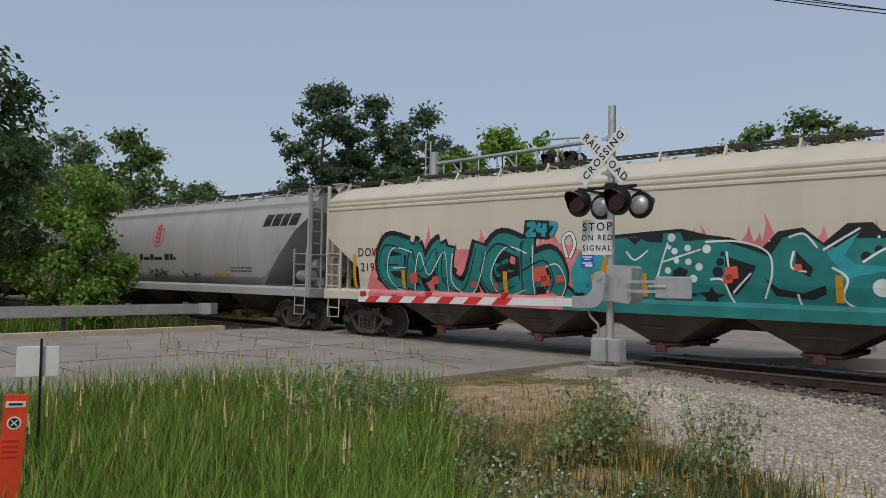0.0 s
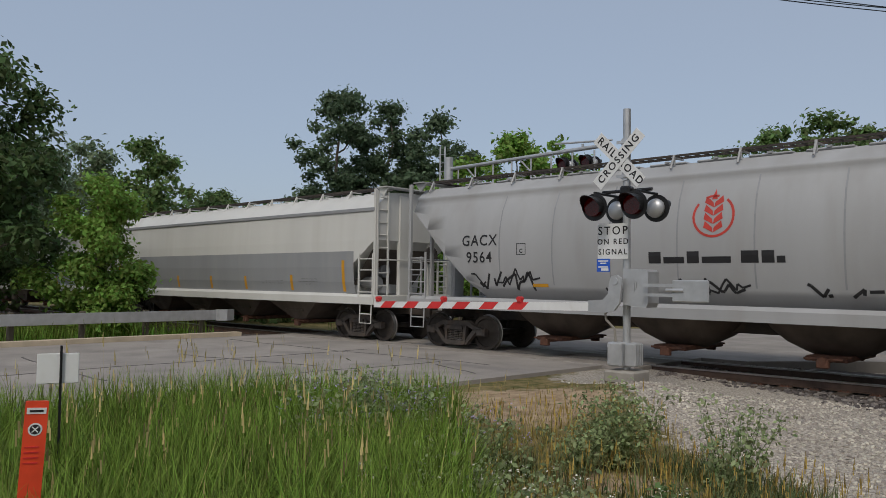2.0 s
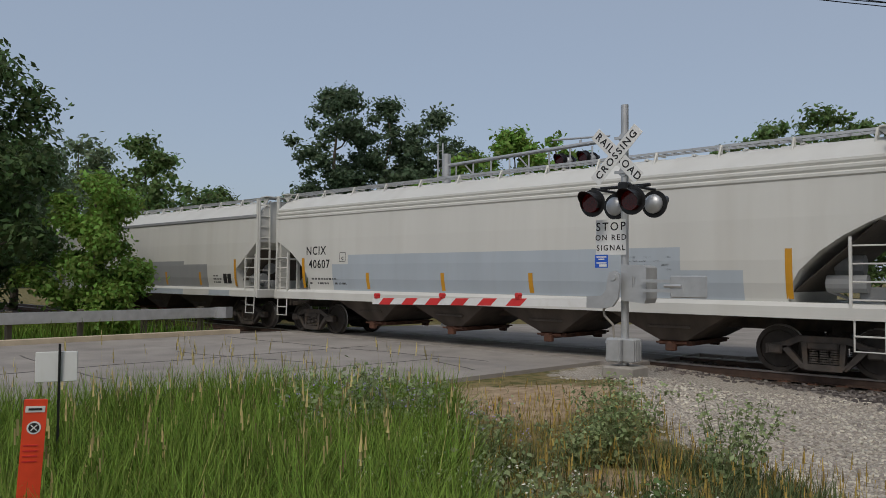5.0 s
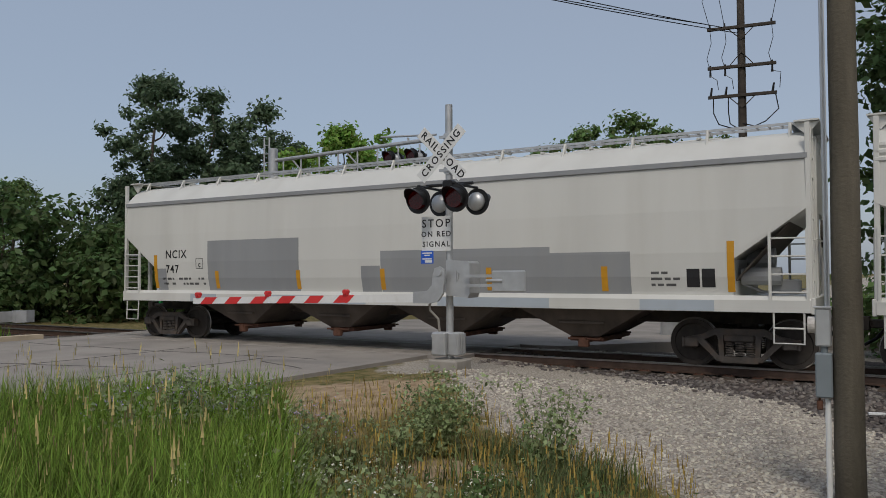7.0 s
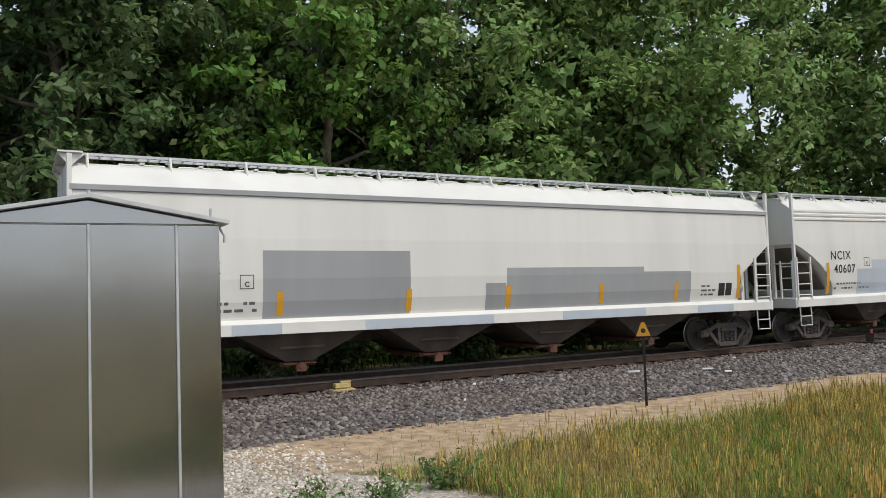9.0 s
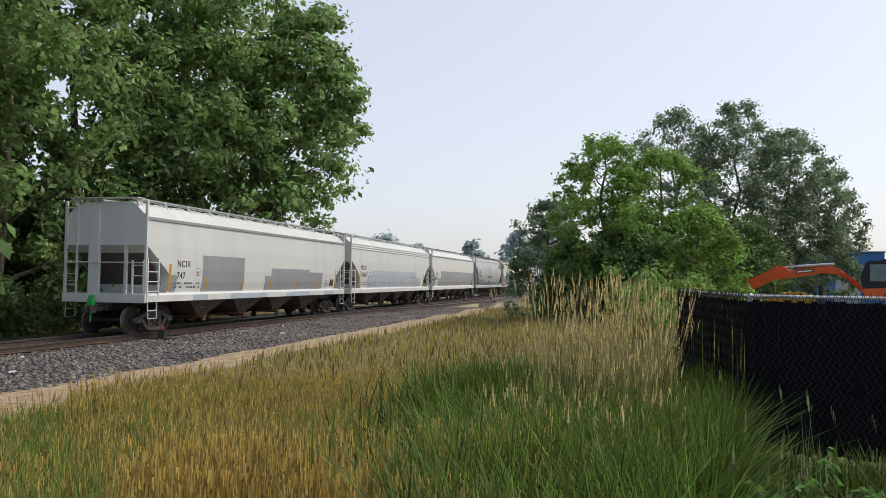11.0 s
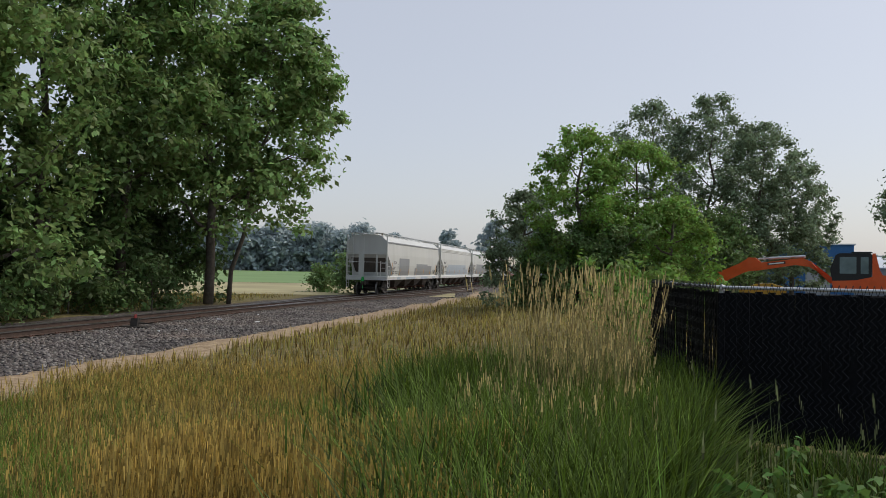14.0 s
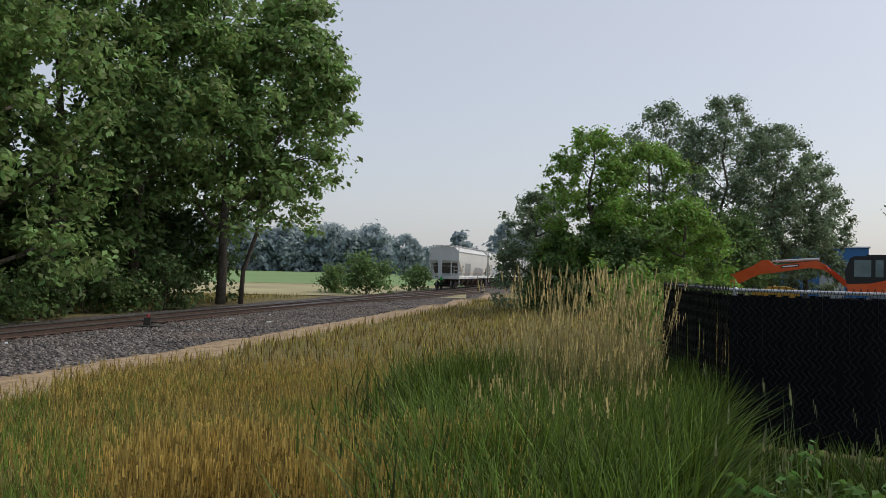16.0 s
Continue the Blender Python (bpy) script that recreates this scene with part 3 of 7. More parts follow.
def hopper_car(shell, paint, trim, label, bays=4, truck_in=1.3, running="steel", round_bays=False):
    car = thing("hopper_car", Matrix(), label, "railway car", "cars of the train")
    L = shell.L
    body = part("body", shell.mesh(paint), None, car)
    # sills
    for sg in (-1, 1):
        bm = bmesh.new()
        prism(bm, [(sg * 1.47, 1.10), (sg * 1.62, 1.10), (sg * 1.62, 1.32), (sg * 1.56, 1.40), (sg * 1.47, 1.40)], "x", -L / 2, L / 2)
        part("side_sill", bm, trim, car)
    bm = bmesh.new()
    box(bm, (0, 0, 0.95), (L + 0.1, 0.36, 0.32), 0.02)
    part("centre_sill", bm, M["dark_steel"], car)
    # roof: running boards, brackets, hatches
    bm = bmesh.new()
    for y in (-0.98, -0.62, 0.62, 0.98):
        box(bm, (0, y, 4.60), (L - 0.1, 0.025, 0.05))
    for sg in (-1, 1):
        for x in np.arange(-L / 2 + 0.15, L / 2 - 0.1, 0.22):
            box(bm, (x, sg * 0.80, 4.60), (0.03, 0.34, 0.035))
        for x in (-L / 2 + 0.2, L / 2 - 0.2):
            box(bm, (x, 0, 4.60), (0.35, 1.9, 0.04))
    part("running_board", bm, M["galv"] if running == "steel" else M["dark_steel"], car)
    for x in np.linspace(-L / 2 + 0.35, L / 2 - 0.35, 13):
        for sg in (-1, 1):
            bm = bmesh.new()
            rod(bm, (x, sg * 1.16, 4.30), (x, sg * 1.0, 4.60), 0.025, 6)
            box(bm, (x, sg * 0.8, 4.56), (0.05, 0.42, 0.03))
            box(bm, (x, sg * 1.0, 4.50), (0.06, 0.02, 0.24))
            part("board_bracket", bm, trim, car)
    bm = bmesh.new()
    box(bm, (0, 0, 4.49), (L - 2.2, 0.62, 0.07), 0.02)
    for x in np.arange(-L / 2 + 1.4, L / 2 - 1.2, 1.15):
        box(bm, (x, 0, 4.54), (0.9, 0.7, 0.05), 0.02)
        box(bm, (x, 0, 4.575), (0.08, 0.8, 0.04))
    part("roof_hatch", bm, trim, car)
    # bays
    span = L - 2 * 2.75
    pitch = span / bays
    for i in range(bays):
        xc = -span / 2 + (i + 0.5) * pitch
        bm = bmesh.new()
        w = pitch * 0.46
        if round_bays:
            n = 14
            rings = []
            for z, r in ((1.25, 1.0), (0.95, 0.86), (0.7, 0.66), (0.52, 0.42), (0.42, 0.25)):
                rings.append([bm.verts.new((xc + w * r * math.copysign(abs(math.cos(a)) ** 0.8, math.cos(a)), 1.25 * r * math.copysign(abs(math.sin(a)) ** 0.8, math.sin(a)), z)) for a in np.linspace(0, 2 * math.pi, n, endpoint=False)])
            for p, q in zip(rings, rings[1:]):
                for k in range(n):
                    bm.faces.new((p[k], p[(k + 1) % n], q[(k + 1) % n], q[k]))
            bm.faces.new(rings[-1])
        else:
            top, low = [(xc - w, 1.42, 1.16), (xc + w, 1.42, 1.16)], [(xc - 0.30, 1.05, 0.50), (xc + 0.30, 1.05, 0.50)]
            tv = [bm.verts.new(p) for p in (top[0], top[1], (top[1][0], -1.42, 1.16), (top[0][0], -1.42, 1.16))]
            lv = [bm.verts.new(p) for p in (low[0], low[1], (low[1][0], -1.05, 0.50), (low[0][0], -1.05, 0.50))]
            for k in range(4):
                bm.faces.new((tv[k], tv[(k + 1) % 4], lv[(k + 1) % 4], lv[k]))
            bm.faces.new(lv[::-1])
            bm.faces.new(tv)
            for sg in (-1, 1):
                box(bm, (xc, sg * 1.25, 0.80), (0.98, 0.03, 0.05))
        bay = part("hopper_bay", bm, M["bay"], car, "dusty brown discharge hopper", smooth=round_bays)
        bm = bmesh.new()
        box(bm, (xc, 0, 0.44), (0.75, 1.9, 0.10), 0.015)
        rod(bm, (xc, -1.2, 0.42), (xc, 1.2, 0.42), 0.07, 10)
        for sg in (-1, 1):
            box(bm, (xc, sg * 1.12, 0.36), (0.22, 0.14, 0.16), 0.02)
            rod(bm, (xc - 0.35, sg * 1.1, 0.45), (xc + 0.35, sg * 1.1, 0.45), 0.022, 6)
        part("outlet_gate", bm, M["rust"], bay, "rusty outlet gate")
    # ends
    for e in (-1, 1):
        xe = e * L / 2
        bm = bmesh.new()
        box(bm, (xe - e * 0.9, 0, 1.34), (1.8, 2.9, 0.06), 0.01)
        box(bm, (xe + e * 0.03, 0, 1.22), (0.08, 3.2, 0.3), 0.015)
        part("end_platform", bm, trim, car)
        bm = bmesh.new()
        zt = shell.low(0.0)
        slope = shell.corner[-2][0] + 0.35
        v = [bm.verts.new(p) for p in ((xe - e * 0.15, -1.35, zt), (xe - e * 0.15, 1.35, zt), (xe - e * slope, 1.25, 1.3), (xe - e * slope, -1.25, 1.3))]
        bm.faces.new(v)
        v2 = [bm.verts.new((q.co.x + e * 0.02, q.co.y, q.co.z)) for q in v]
        bm.faces.new(v2[::-1])
        for k in range(4):
            bm.faces.new((v[k], v[(k + 1) % 4], v2[(k + 1) % 4], v2[k]))
        part("end_slope", bm, M["end_steel"], car, "dusty brown end slope sheet")
        bm = bmesh.new()
        box(bm, (xe - e * 0.02, -e * 0.42, 2.87), (0.14, 0.40, 3.02), 0.012)
        part("end_post", bm, trim, car, "broad upright end post")
        bm = bmesh.new()
        box(bm, (xe - e * 0.08, e * 0.75, (1.36 + zt) / 2), (0.08, 0.12, zt - 1.36), 0.01)
        part("end_post", bm, trim, car, "slim upright end post")
        bm = bmesh.new()
        rod(bm, (xe + e * 0.10, -1.5, 2.42), (xe + e * 0.10, 1.5, 2.42), 0.018, 6)
        for y in (-1.1, 0.0, 1.1):
            rod(bm, (xe - e * 0.05, y, 2.42), (xe + e * 0.10, y, 2.42), 0.014, 6)
        part("handrail", bm, trim, car)
        bm = bmesh.new()
        for y in (-1.2, 0.35, 1.2):
            prism(bm, [(xe - e * 0.05, 4.32), (xe + e * 0.16, 4.56), (xe - e * 0.3, 4.56)], "y", y - 0.02, y + 0.02)
        box(bm, (xe - e * 0.05, 0, 4.585), (0.42, 2.6, 0.03))
        part("roof_end_step", bm, trim, car, "roof end walkway on brackets")
        for sg in (-1, 1):
            bm = bmesh.new()
            # the tall ladder and the short side ladder of each corner
            ladder(bm, xe + e * 0.02, sg * 1.5, 1.1, 4.45 if sg * e < 0 else 2.5, -sg * 0.42, "y", 9 if sg * e < 0 else 4)
            part("end_ladder", bm, trim, car)
            bm = bmesh.new()
            x0 = xe - e * 0.05
            ladder(bm, x0, sg * 1.60, 1.3, 2.6, -e * 0.62, "x", 4)
            part("side_ladder", bm, trim, car)
            bm = bmesh.new()
            box(bm, (xe - e * 0.02, sg * 1.55, 2.85), (0.09, 0.09, 3.3), 0.01)
            part("corner_post", bm, trim, car)
            bm = bmesh.new()
            xs = xe - e * 0.12
            tube(bm, [(xs, sg * 1.58, 1.12), (xs, sg * 1.6, 0.55), (xs - e * 0.5, sg * 1.6, 0.55), (xs - e * 0.5, sg * 1.58, 1.12)], 0.02)
            rod(bm, (xs, sg * 1.6, 0.82), (xs - e * 0.5, sg * 1.6, 0.82), 0.018, 6)
            part("stirrup_step", bm, trim, car)
        part("coupler", COUPLER, None, car, "grimy knuckle coupler", at=Matrix.Translation((xe, 0, 0)) if e > 0 else Matrix.Translation((xe, 0, 0)) @ Matrix.Rotation(math.pi, 4, "Z"))
        bm = bmesh.new()
        rod(bm, (xe - e * 0.02, 0.35, 0.9), (xe + e * 0.25, 0.4, 0.55), 0.03, 8)
        rod(bm, (xe + e * 0.25, 0.4, 0.55), (xe + e * 0.45, 0.35, 0.42), 0.03, 8)
        part("air_hose", bm, M["black_plastic"], car)
        truck(car, e * (L / 2 - truck_in))
    # eave rib in darker grey, painting in the shadow line along the eave
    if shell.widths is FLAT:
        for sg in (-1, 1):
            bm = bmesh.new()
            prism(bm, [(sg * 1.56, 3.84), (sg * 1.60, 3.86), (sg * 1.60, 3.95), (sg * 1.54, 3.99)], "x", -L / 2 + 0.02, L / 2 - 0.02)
            part("eave_shadow_rib", bm, M["patch"], car, "eave rib coloured dark grey for the shadow line under it")
    # brake gear on the leading end
    xb = L / 2
    bm = bmesh.new()
    rod(bm, (xb - 1.25, -0.9, 1.75), (xb - 0.55, -0.9, 1.75), 0.17, 12)
    part("air_reservoir", bm, M["patch"], car, "grey air reservoir")
    bm = bmesh.new()
    rod(bm, (xb - 1.2, -0.5, 2.1), (xb - 0.7, -0.5, 2.1), 0.2, 12)
    part("brake_cylinder", bm, M["patch"], car, "grey brake cylinder")
    bm = bmesh.new()
    box(bm, (xb - 0.5, -0.6, 1.55), (0.5, 0.3, 0.28), 0.03)
    part("control_valve", bm, M["patch"], car, "grey brake control valve")
    bm = bmesh.new()
    rod(bm, (xb - 0.1, 0.75, 1.4), (xb - 0.1, 0.75, 2.6), 0.03, 8)
    part("brake_shaft", bm, M["patch"], car, "upright hand brake shaft")
    bm = bmesh.new()
    rod(bm, (xb + 0.02, 0.75, 2.6), (xb + 0.06, 0.75, 2.6), 0.28, 18)
    part("brake_wheel", bm, M["dark_steel"], car, "round hand brake wheel")
    bm = bmesh.new()
    tube(bm, [(xb - 1.2, -0.9, 1.6), (xb - 0.9, -0.7, 1.45), (xb - 0.4, -0.6, 1.45)], 0.03)
    part("air_pipe", bm, M["patch"], car, "bent air pipe")
    return car, body


def bars(bm, shell, x0, x1, z0, z1, rows, rng, fill=0.8, eps=0.004):
    """Small writing too fine to read, as bars."""
    h = (z1 - z0) / rows
    for i in range(rows):
        x = x0
        while x < x1 - 0.05:
            w = rng.uniform(0.06, 0.22)
            if rng.random() < fill:
                shell.skin(bm, [(x, z1 - i * h - h * 0.42), (min(x + w, x1), z1 - i * h - h * 0.42), (min(x + w, x1), z1 - i * h), (x, z1 - i * h)], eps)
            x += w + 0.045


def mark(shell, car, body_text, x, z, height, mat="black_paint", spacing=1.15, bold=0.004, name="lettering"):
    me = text_mesh(body_text, height, M[mat], spacing, bold)
    ob = new(name, me)
    ob.parent = car
    z1, z0 = z + height / 2, z - height / 2
    tilt = math.atan2(shell.half(z1) - shell.half(z0), height)
    ob.matrix_basis = Matrix.Translation((x + shell.shift, -shell.half(z) - 0.006, z)) @ Matrix.Rotation(tilt, 4, "X")
    return ob


def rect(bm, shell, x0, x1, z0, z1, eps=0.004, slant=0.0):
    shell.skin(bm, [(x0, z0), (x1, z0), (x1 - slant, z1), (x0 - slant, z1)], eps)


def tapes(shell, car, spots, eps=0.008):
    for x, h in spots:
        bm = bmesh.new()
        rect(bm, shell, x, x + 0.13, 1.46, 1.46 + h, eps)
        part("reflector_tape", bm, M["orange_tape"], car, "amber reflective strip")


def plate_box(shell, car, x, z):
    bm = bmesh.new()
    for a, b, c, d in ((-0.14, -0.125, -0.14, 0.14), (0.125, 0.14, -0.14, 0.14), (-0.14, 0.14, -0.14, -0.125), (-0.14, 0.14, 0.125, 0.14)):
        rect(bm, shell, x + a, x + b, z + c, z + d)
    part("plate_stencil", bm, M["black_paint"], car, "small square stencil")
    mark(shell, car, "C", x, z - 0.05, 0.1)


CARS = []
rng = random.Random(12)

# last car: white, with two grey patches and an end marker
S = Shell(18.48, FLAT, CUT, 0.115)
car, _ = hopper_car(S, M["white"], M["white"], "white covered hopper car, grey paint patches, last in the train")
for x0, x1, z1 in ((-5.88, -2.62, 2.77), (-0.68, -0.12, 2.03), (-7.95, -7.55, 2.02)):
    bm = bmesh.new()
    rect(bm, S, x0, x1, 1.41, z1)
    part("paint_patch", bm, M["patch"], car, "grey touch-up paint")
bm = bmesh.new()
S.skin(bm, [(-0.10, 1.41), (5.9, 1.41), (5.9, 2.25), (4.2, 2.25), (4.2, 2.38), (-0.10, 2.38)], 0.004)
part("paint_patch", bm, M["patch"], car, "stepped grey touch-up paint")
tapes(S, car, ((-8.05, 0.95), (-5.6, 0.48), (-2.72, 0.48), (-0.12, 0.5), (2.7, 0.5), (5.3, 0.5), (7.72, 0.95)))
mark(S, car, "NCIX", -7.14, 2.41, 0.235)
mark(S, car, "747", -7.3, 1.99, 0.235)
bm = bmesh.new()
bars(bm, S, -7.7, -6.0, 1.48, 1.76, 2, rng)
tagged(part("stencilling", bm, M["faded_ink"], car), kind="stuff")
bm = bmesh.new()
bars(bm, S, 6.3, 6.85, 1.5, 1.85, 3, rng)
tagged(part("stencilling", bm, M["faded_ink"], car), kind="stuff")
plate_box(S, car, -6.2, 2.15)
bm = bmesh.new()
rect(bm, S, 6.98, 7.22, 1.55, 1.9, 0.006)
part("consolidated_stencil", bm, M["black_paint"], car, "black stencil panel")
bm = bmesh.new()
rect(bm, S, 7.26, 7.5, 1.55, 1.9, 0.006)
part("consolidated_stencil", bm, M["black_paint"], car, "black stencil panel")
for x0, x1 in ((-6.4, -5.4), (-3.6, -0.4), (1.6, 4.3), (6.2, 7.6)):
    bm = bmesh.new()
    box(bm, ((x0 + x1) / 2, -1.622, 1.21), (x1 - x0, 0.006, 0.2))
    part("sill_patch", bm, M["patch_blue"], car, "grey touched-up stretch of sill")
bm = bmesh.new()
box(bm, (-9.68, 0.15, 1.02), (0.12, 0.24, 0.40), 0.03)
box(bm, (-9.68, 0.15, 1.28), (0.10, 0.18, 0.1), 0.02)
rod(bm, (-9.7, 0.15, 0.45), (-9.68, 0.15, 0.85), 0.03, 8)
part("end_of_train_device", bm, material("bright_green_plastic", (0.03, 0.45, 0.09), 0.4), car, "bright green end-of-train unit")
CARS.append((car, 9.01, 18.48))

# white car with a pale blue-grey band and ribbed eaves
S = Shell(18.2, RIBBED, CURVED, 0)
car, _ = hopper_car(S, M["white"], M["white"], "white covered hopper car with a pale blue-grey paint band")
for x0, x1, z1 in ((-5.4, 5.2, 2.48), (5.2, 6.5, 2.0), (-6.15, -5.4, 2.2)):
    bm = bmesh.new()
    rect(bm, S, x0, x1, 1.41, z1)
    part("paint_patch", bm, M["patch_blue"], car, "pale blue-grey paint band")
tapes(S, car, ((-7.66, 0.95), (-4.6, 0.48), (-1.6, 0.48), (1.3, 0.48), (4.2, 0.48), (7.3, 0.95)))
mark(S, car, "NCIX", -6.95, 2.62, 0.27)
mark(S, car, "40607", -6.78, 2.2, 0.27)
bm = bmesh.new()
bars(bm, S, -7.3, -5.5, 1.5, 1.78, 2, rng)
tagged(part("stencilling", bm, M["faded_ink"], car), kind="stuff")
bm = bmesh.new()
bars(bm, S, 3.9, 5.0, 1.95, 2.3, 4, rng)
tagged(part("stencilling", bm, M["faded_ink"], car), kind="stuff")
plate_box(S, car, -5.65, 2.42)
CARS.append((car, 28.5, 18.2))

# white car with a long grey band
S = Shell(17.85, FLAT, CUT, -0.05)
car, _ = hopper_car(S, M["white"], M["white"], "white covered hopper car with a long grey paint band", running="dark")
for x0, x1, z1 in ((-5.75, 8.05 - 1.35, 2.68), (-6.6, -5.75, 2.05)):
    bm = bmesh.new()
    rect(bm, S, x0, x1 + (1.35 if x1 > 0 else 0), 1.41, z1)
    part("paint_patch", bm, M["patch"], car, "long grey paint band")
tapes(S, car, ((-7.7, 0.95), (-5.4, 0.45), (-2.6, 0.45), (-0.15, 0.45), (2.15, 0.45), (4.85, 0.5), (7.5, 0.95)))
mark(S, car, "NCIX", -7.05, 2.42, 0.26)
mark(S, car, "2010", -7.05, 2.04, 0.26)
for x0, x1, z0, z1, k in ((-7.4, -6.0, 1.48, 1.78, 3), (3.2, 4.5, 1.62, 1.78, 2), (5.3, 6.3, 1.6, 1.85, 3)):
    bm = bmesh.new()
    bars(bm, S, x0, x1, z0, z1, k, rng)
    tagged(part("stencilling", bm, M["faded_ink"], car), kind="stuff")
CARS.append((car, 47.65, 17.85))

# round-bodied grey car
S = Shell(18.2, ROUND, SLOPE, -0.25)
car, _ = hopper_car(S, M["grey_paint"], M["grey_paint"], "weathered pale grey round-sided hopper car with scrawled tags", bays=4, running="dark", round_bays=True)
for x in (-5.6, -4.0, -2.45, -0.85, 0.75, 2.35, 4.0, 5.5):
    bm = bmesh.new()
    S.skin(bm, [(x, 1.75), (x + 0.035, 1.75), (x + 0.035, 4.0), (x, 4.0)], 0.005)
    part("weld_seam", bm, M["patch"], car, "dark vertical weld seam")
mark(S, car, "GACX", -6.25, 2.85, 0.28)
mark(S, car, "9564", -6.25, 2.42, 0.28)
plate_box(S, car, -4.9, 2.62)
bm = bmesh.new()
n = 28
for k in range(n):
    a, b = 2 * math.pi * k / n, 2 * math.pi * (k + 1) / n
    if 40 < k * 360 / n < 70 or 110 < k * 360 / n < 140:
        continue
    S.skin(bm, [(-0.07 + 0.44 * math.cos(a), 3.2 + 0.44 * math.sin(a)), (-0.07 + 0.44 * math.cos(b), 3.2 + 0.44 * math.sin(b)), (-0.07 + 0.39 * math.cos(b), 3.2 + 0.39 * math.sin(b)), (-0.07 + 0.39 * math.cos(a), 3.2 + 0.39 * math.sin(a))], 0.006)
for i in range(4):
    for sg in (-1, 1):
        x, z = -0.07, 2.86 + i * 0.17
        S.skin(bm, [(x, z), (x + sg * 0.20, z + 0.11), (x + sg * 0.17, z + 0.24), (x + sg * 0.02, z + 0.11)], 0.006)
S.skin(bm, [(-0.13, 3.54), (-0.01, 3.54), (-0.07, 3.76)], 0.006)
part("emblem", bm, material("faded_red_paint", (0.50, 0.05, 0.035), 0.5, vary=0.15), car, "faded red ear-of-grain emblem in a ring")
bm = bmesh.new()
for x0, x1, z0, z1 in ((-1.48, -1.2, 2.22, 2.52), (-1.14, -0.68, 2.22, 2.41), (-0.62, -0.36, 2.22, 2.52), (-0.30, 0.30, 2.22, 2.41), (0.50, 0.84, 2.22, 2.52), (0.90, 1.14, 2.22, 2.52), (1.18, 1.34, 2.22, 2.41)):
    rect(bm, S, x0, x1, z0 + 0.03, z1 - 0.03, 0.006)
x = 6.85
for w in (0.40, 0.42, 0.36, 0.44):
    S.skin(bm, [(x, 3.36), (x + w, 3.36), (x + w + 0.11, 3.76), (x + 0.11, 3.76)], 0.006)
    x += w + 0.07
bars(bm, S, 5.0, 6.3, 1.78, 2.0, 2, rng)
part("emblem_bars", bm, M["black_paint"], car, "black emblem lettering as bars")


def scrawl(bm, shell, x0, x1, z0, z1, rng, r=0.022, step=0.12):
    """A looping spray-can line."""
    x, prev = x0, None
    while x < x1:
        p = (x + rng.uniform(-0.08, 0.08), rng.uniform(z0, z1))
        if prev and rng.random() < 0.88:
            d = Vector((p[0] - prev[0], p[1] - prev[1])).normalized()
            o = Vector((-d.y, d.x)) * r
            shell.skin(bm, [(prev[0] + o.x, prev[1] + o.y), (prev[0] - o.x, prev[1] - o.y), (p[0] - o.x, p[1] - o.y), (p[0] + o.x, p[1] + o.y)], 0.007)
        prev = p
        x += step


bm = bmesh.new()
scrawl(bm, S, -6.6, -4.4, 1.7, 2.15, rng)
scrawl(bm, S, -2.6, -1.5, 1.5, 1.9, rng)
scrawl(bm, S, -0.9, 0.7, 1.55, 1.95, rng)
scrawl(bm, S, -6.5, -4.6, 1.6, 2.1, rng, 0.03, 0.09)
scrawl(bm, S, -0.8, 0.6, 1.6, 1.9, rng, 0.028, 0.09)
scrawl(bm, S, 1.6, 3.0, 1.6, 1.85, rng, 0.03, 0.1)
part("spray_tag", bm, M["black_paint"], car, "black spray-can scrawl")
for x0, x1 in ((-4.6, -4.15), (3.9, 4.9)):
    bm = bmesh.new()
    rect(bm, S, x0, x1, 1.70, 1.78, 0.008)
    part("reflector_tape", bm, M["orange_tape"], car, "amber reflective strip")
CARS.append((car, 67.1, 18.2))

# cream car with a painted mural
S = Shell(18.2, RIBBED, [(0.0, 2.95), (1.45, 2.02), (1.47, 1.12)], 0)
car, _ = hopper_car(S, M["cream"], M["cream"], "cream covered hopper car with teal and pink graffiti", running="dark")
mark(S, car, "DOWX", -7.05, 2.45, 0.25)
mark(S, car, "21984", -7.05, 2.02, 0.25)
tapes(S, car, ((-7.85, 0.95), (-5.85, 0.5), (-2.35, 0.5), (1.35, 0.5), (5.15, 0.5)), 0.03)
PAINT = {"teal": (0.018, 0.19, 0.185), "pink": (0.64, 0.20, 0.22), "ink": (0.012, 0.014, 0.016), "pale": (0.62, 0.70, 0.68), "coral": (0.58, 0.10, 0.07), "cyan": (0.03, 0.30, 0.36)}
PM = {k: material(k + "_spray_paint", v, 0.5, vary=0.22, scale=2.2) for k, v in PAINT.items()}


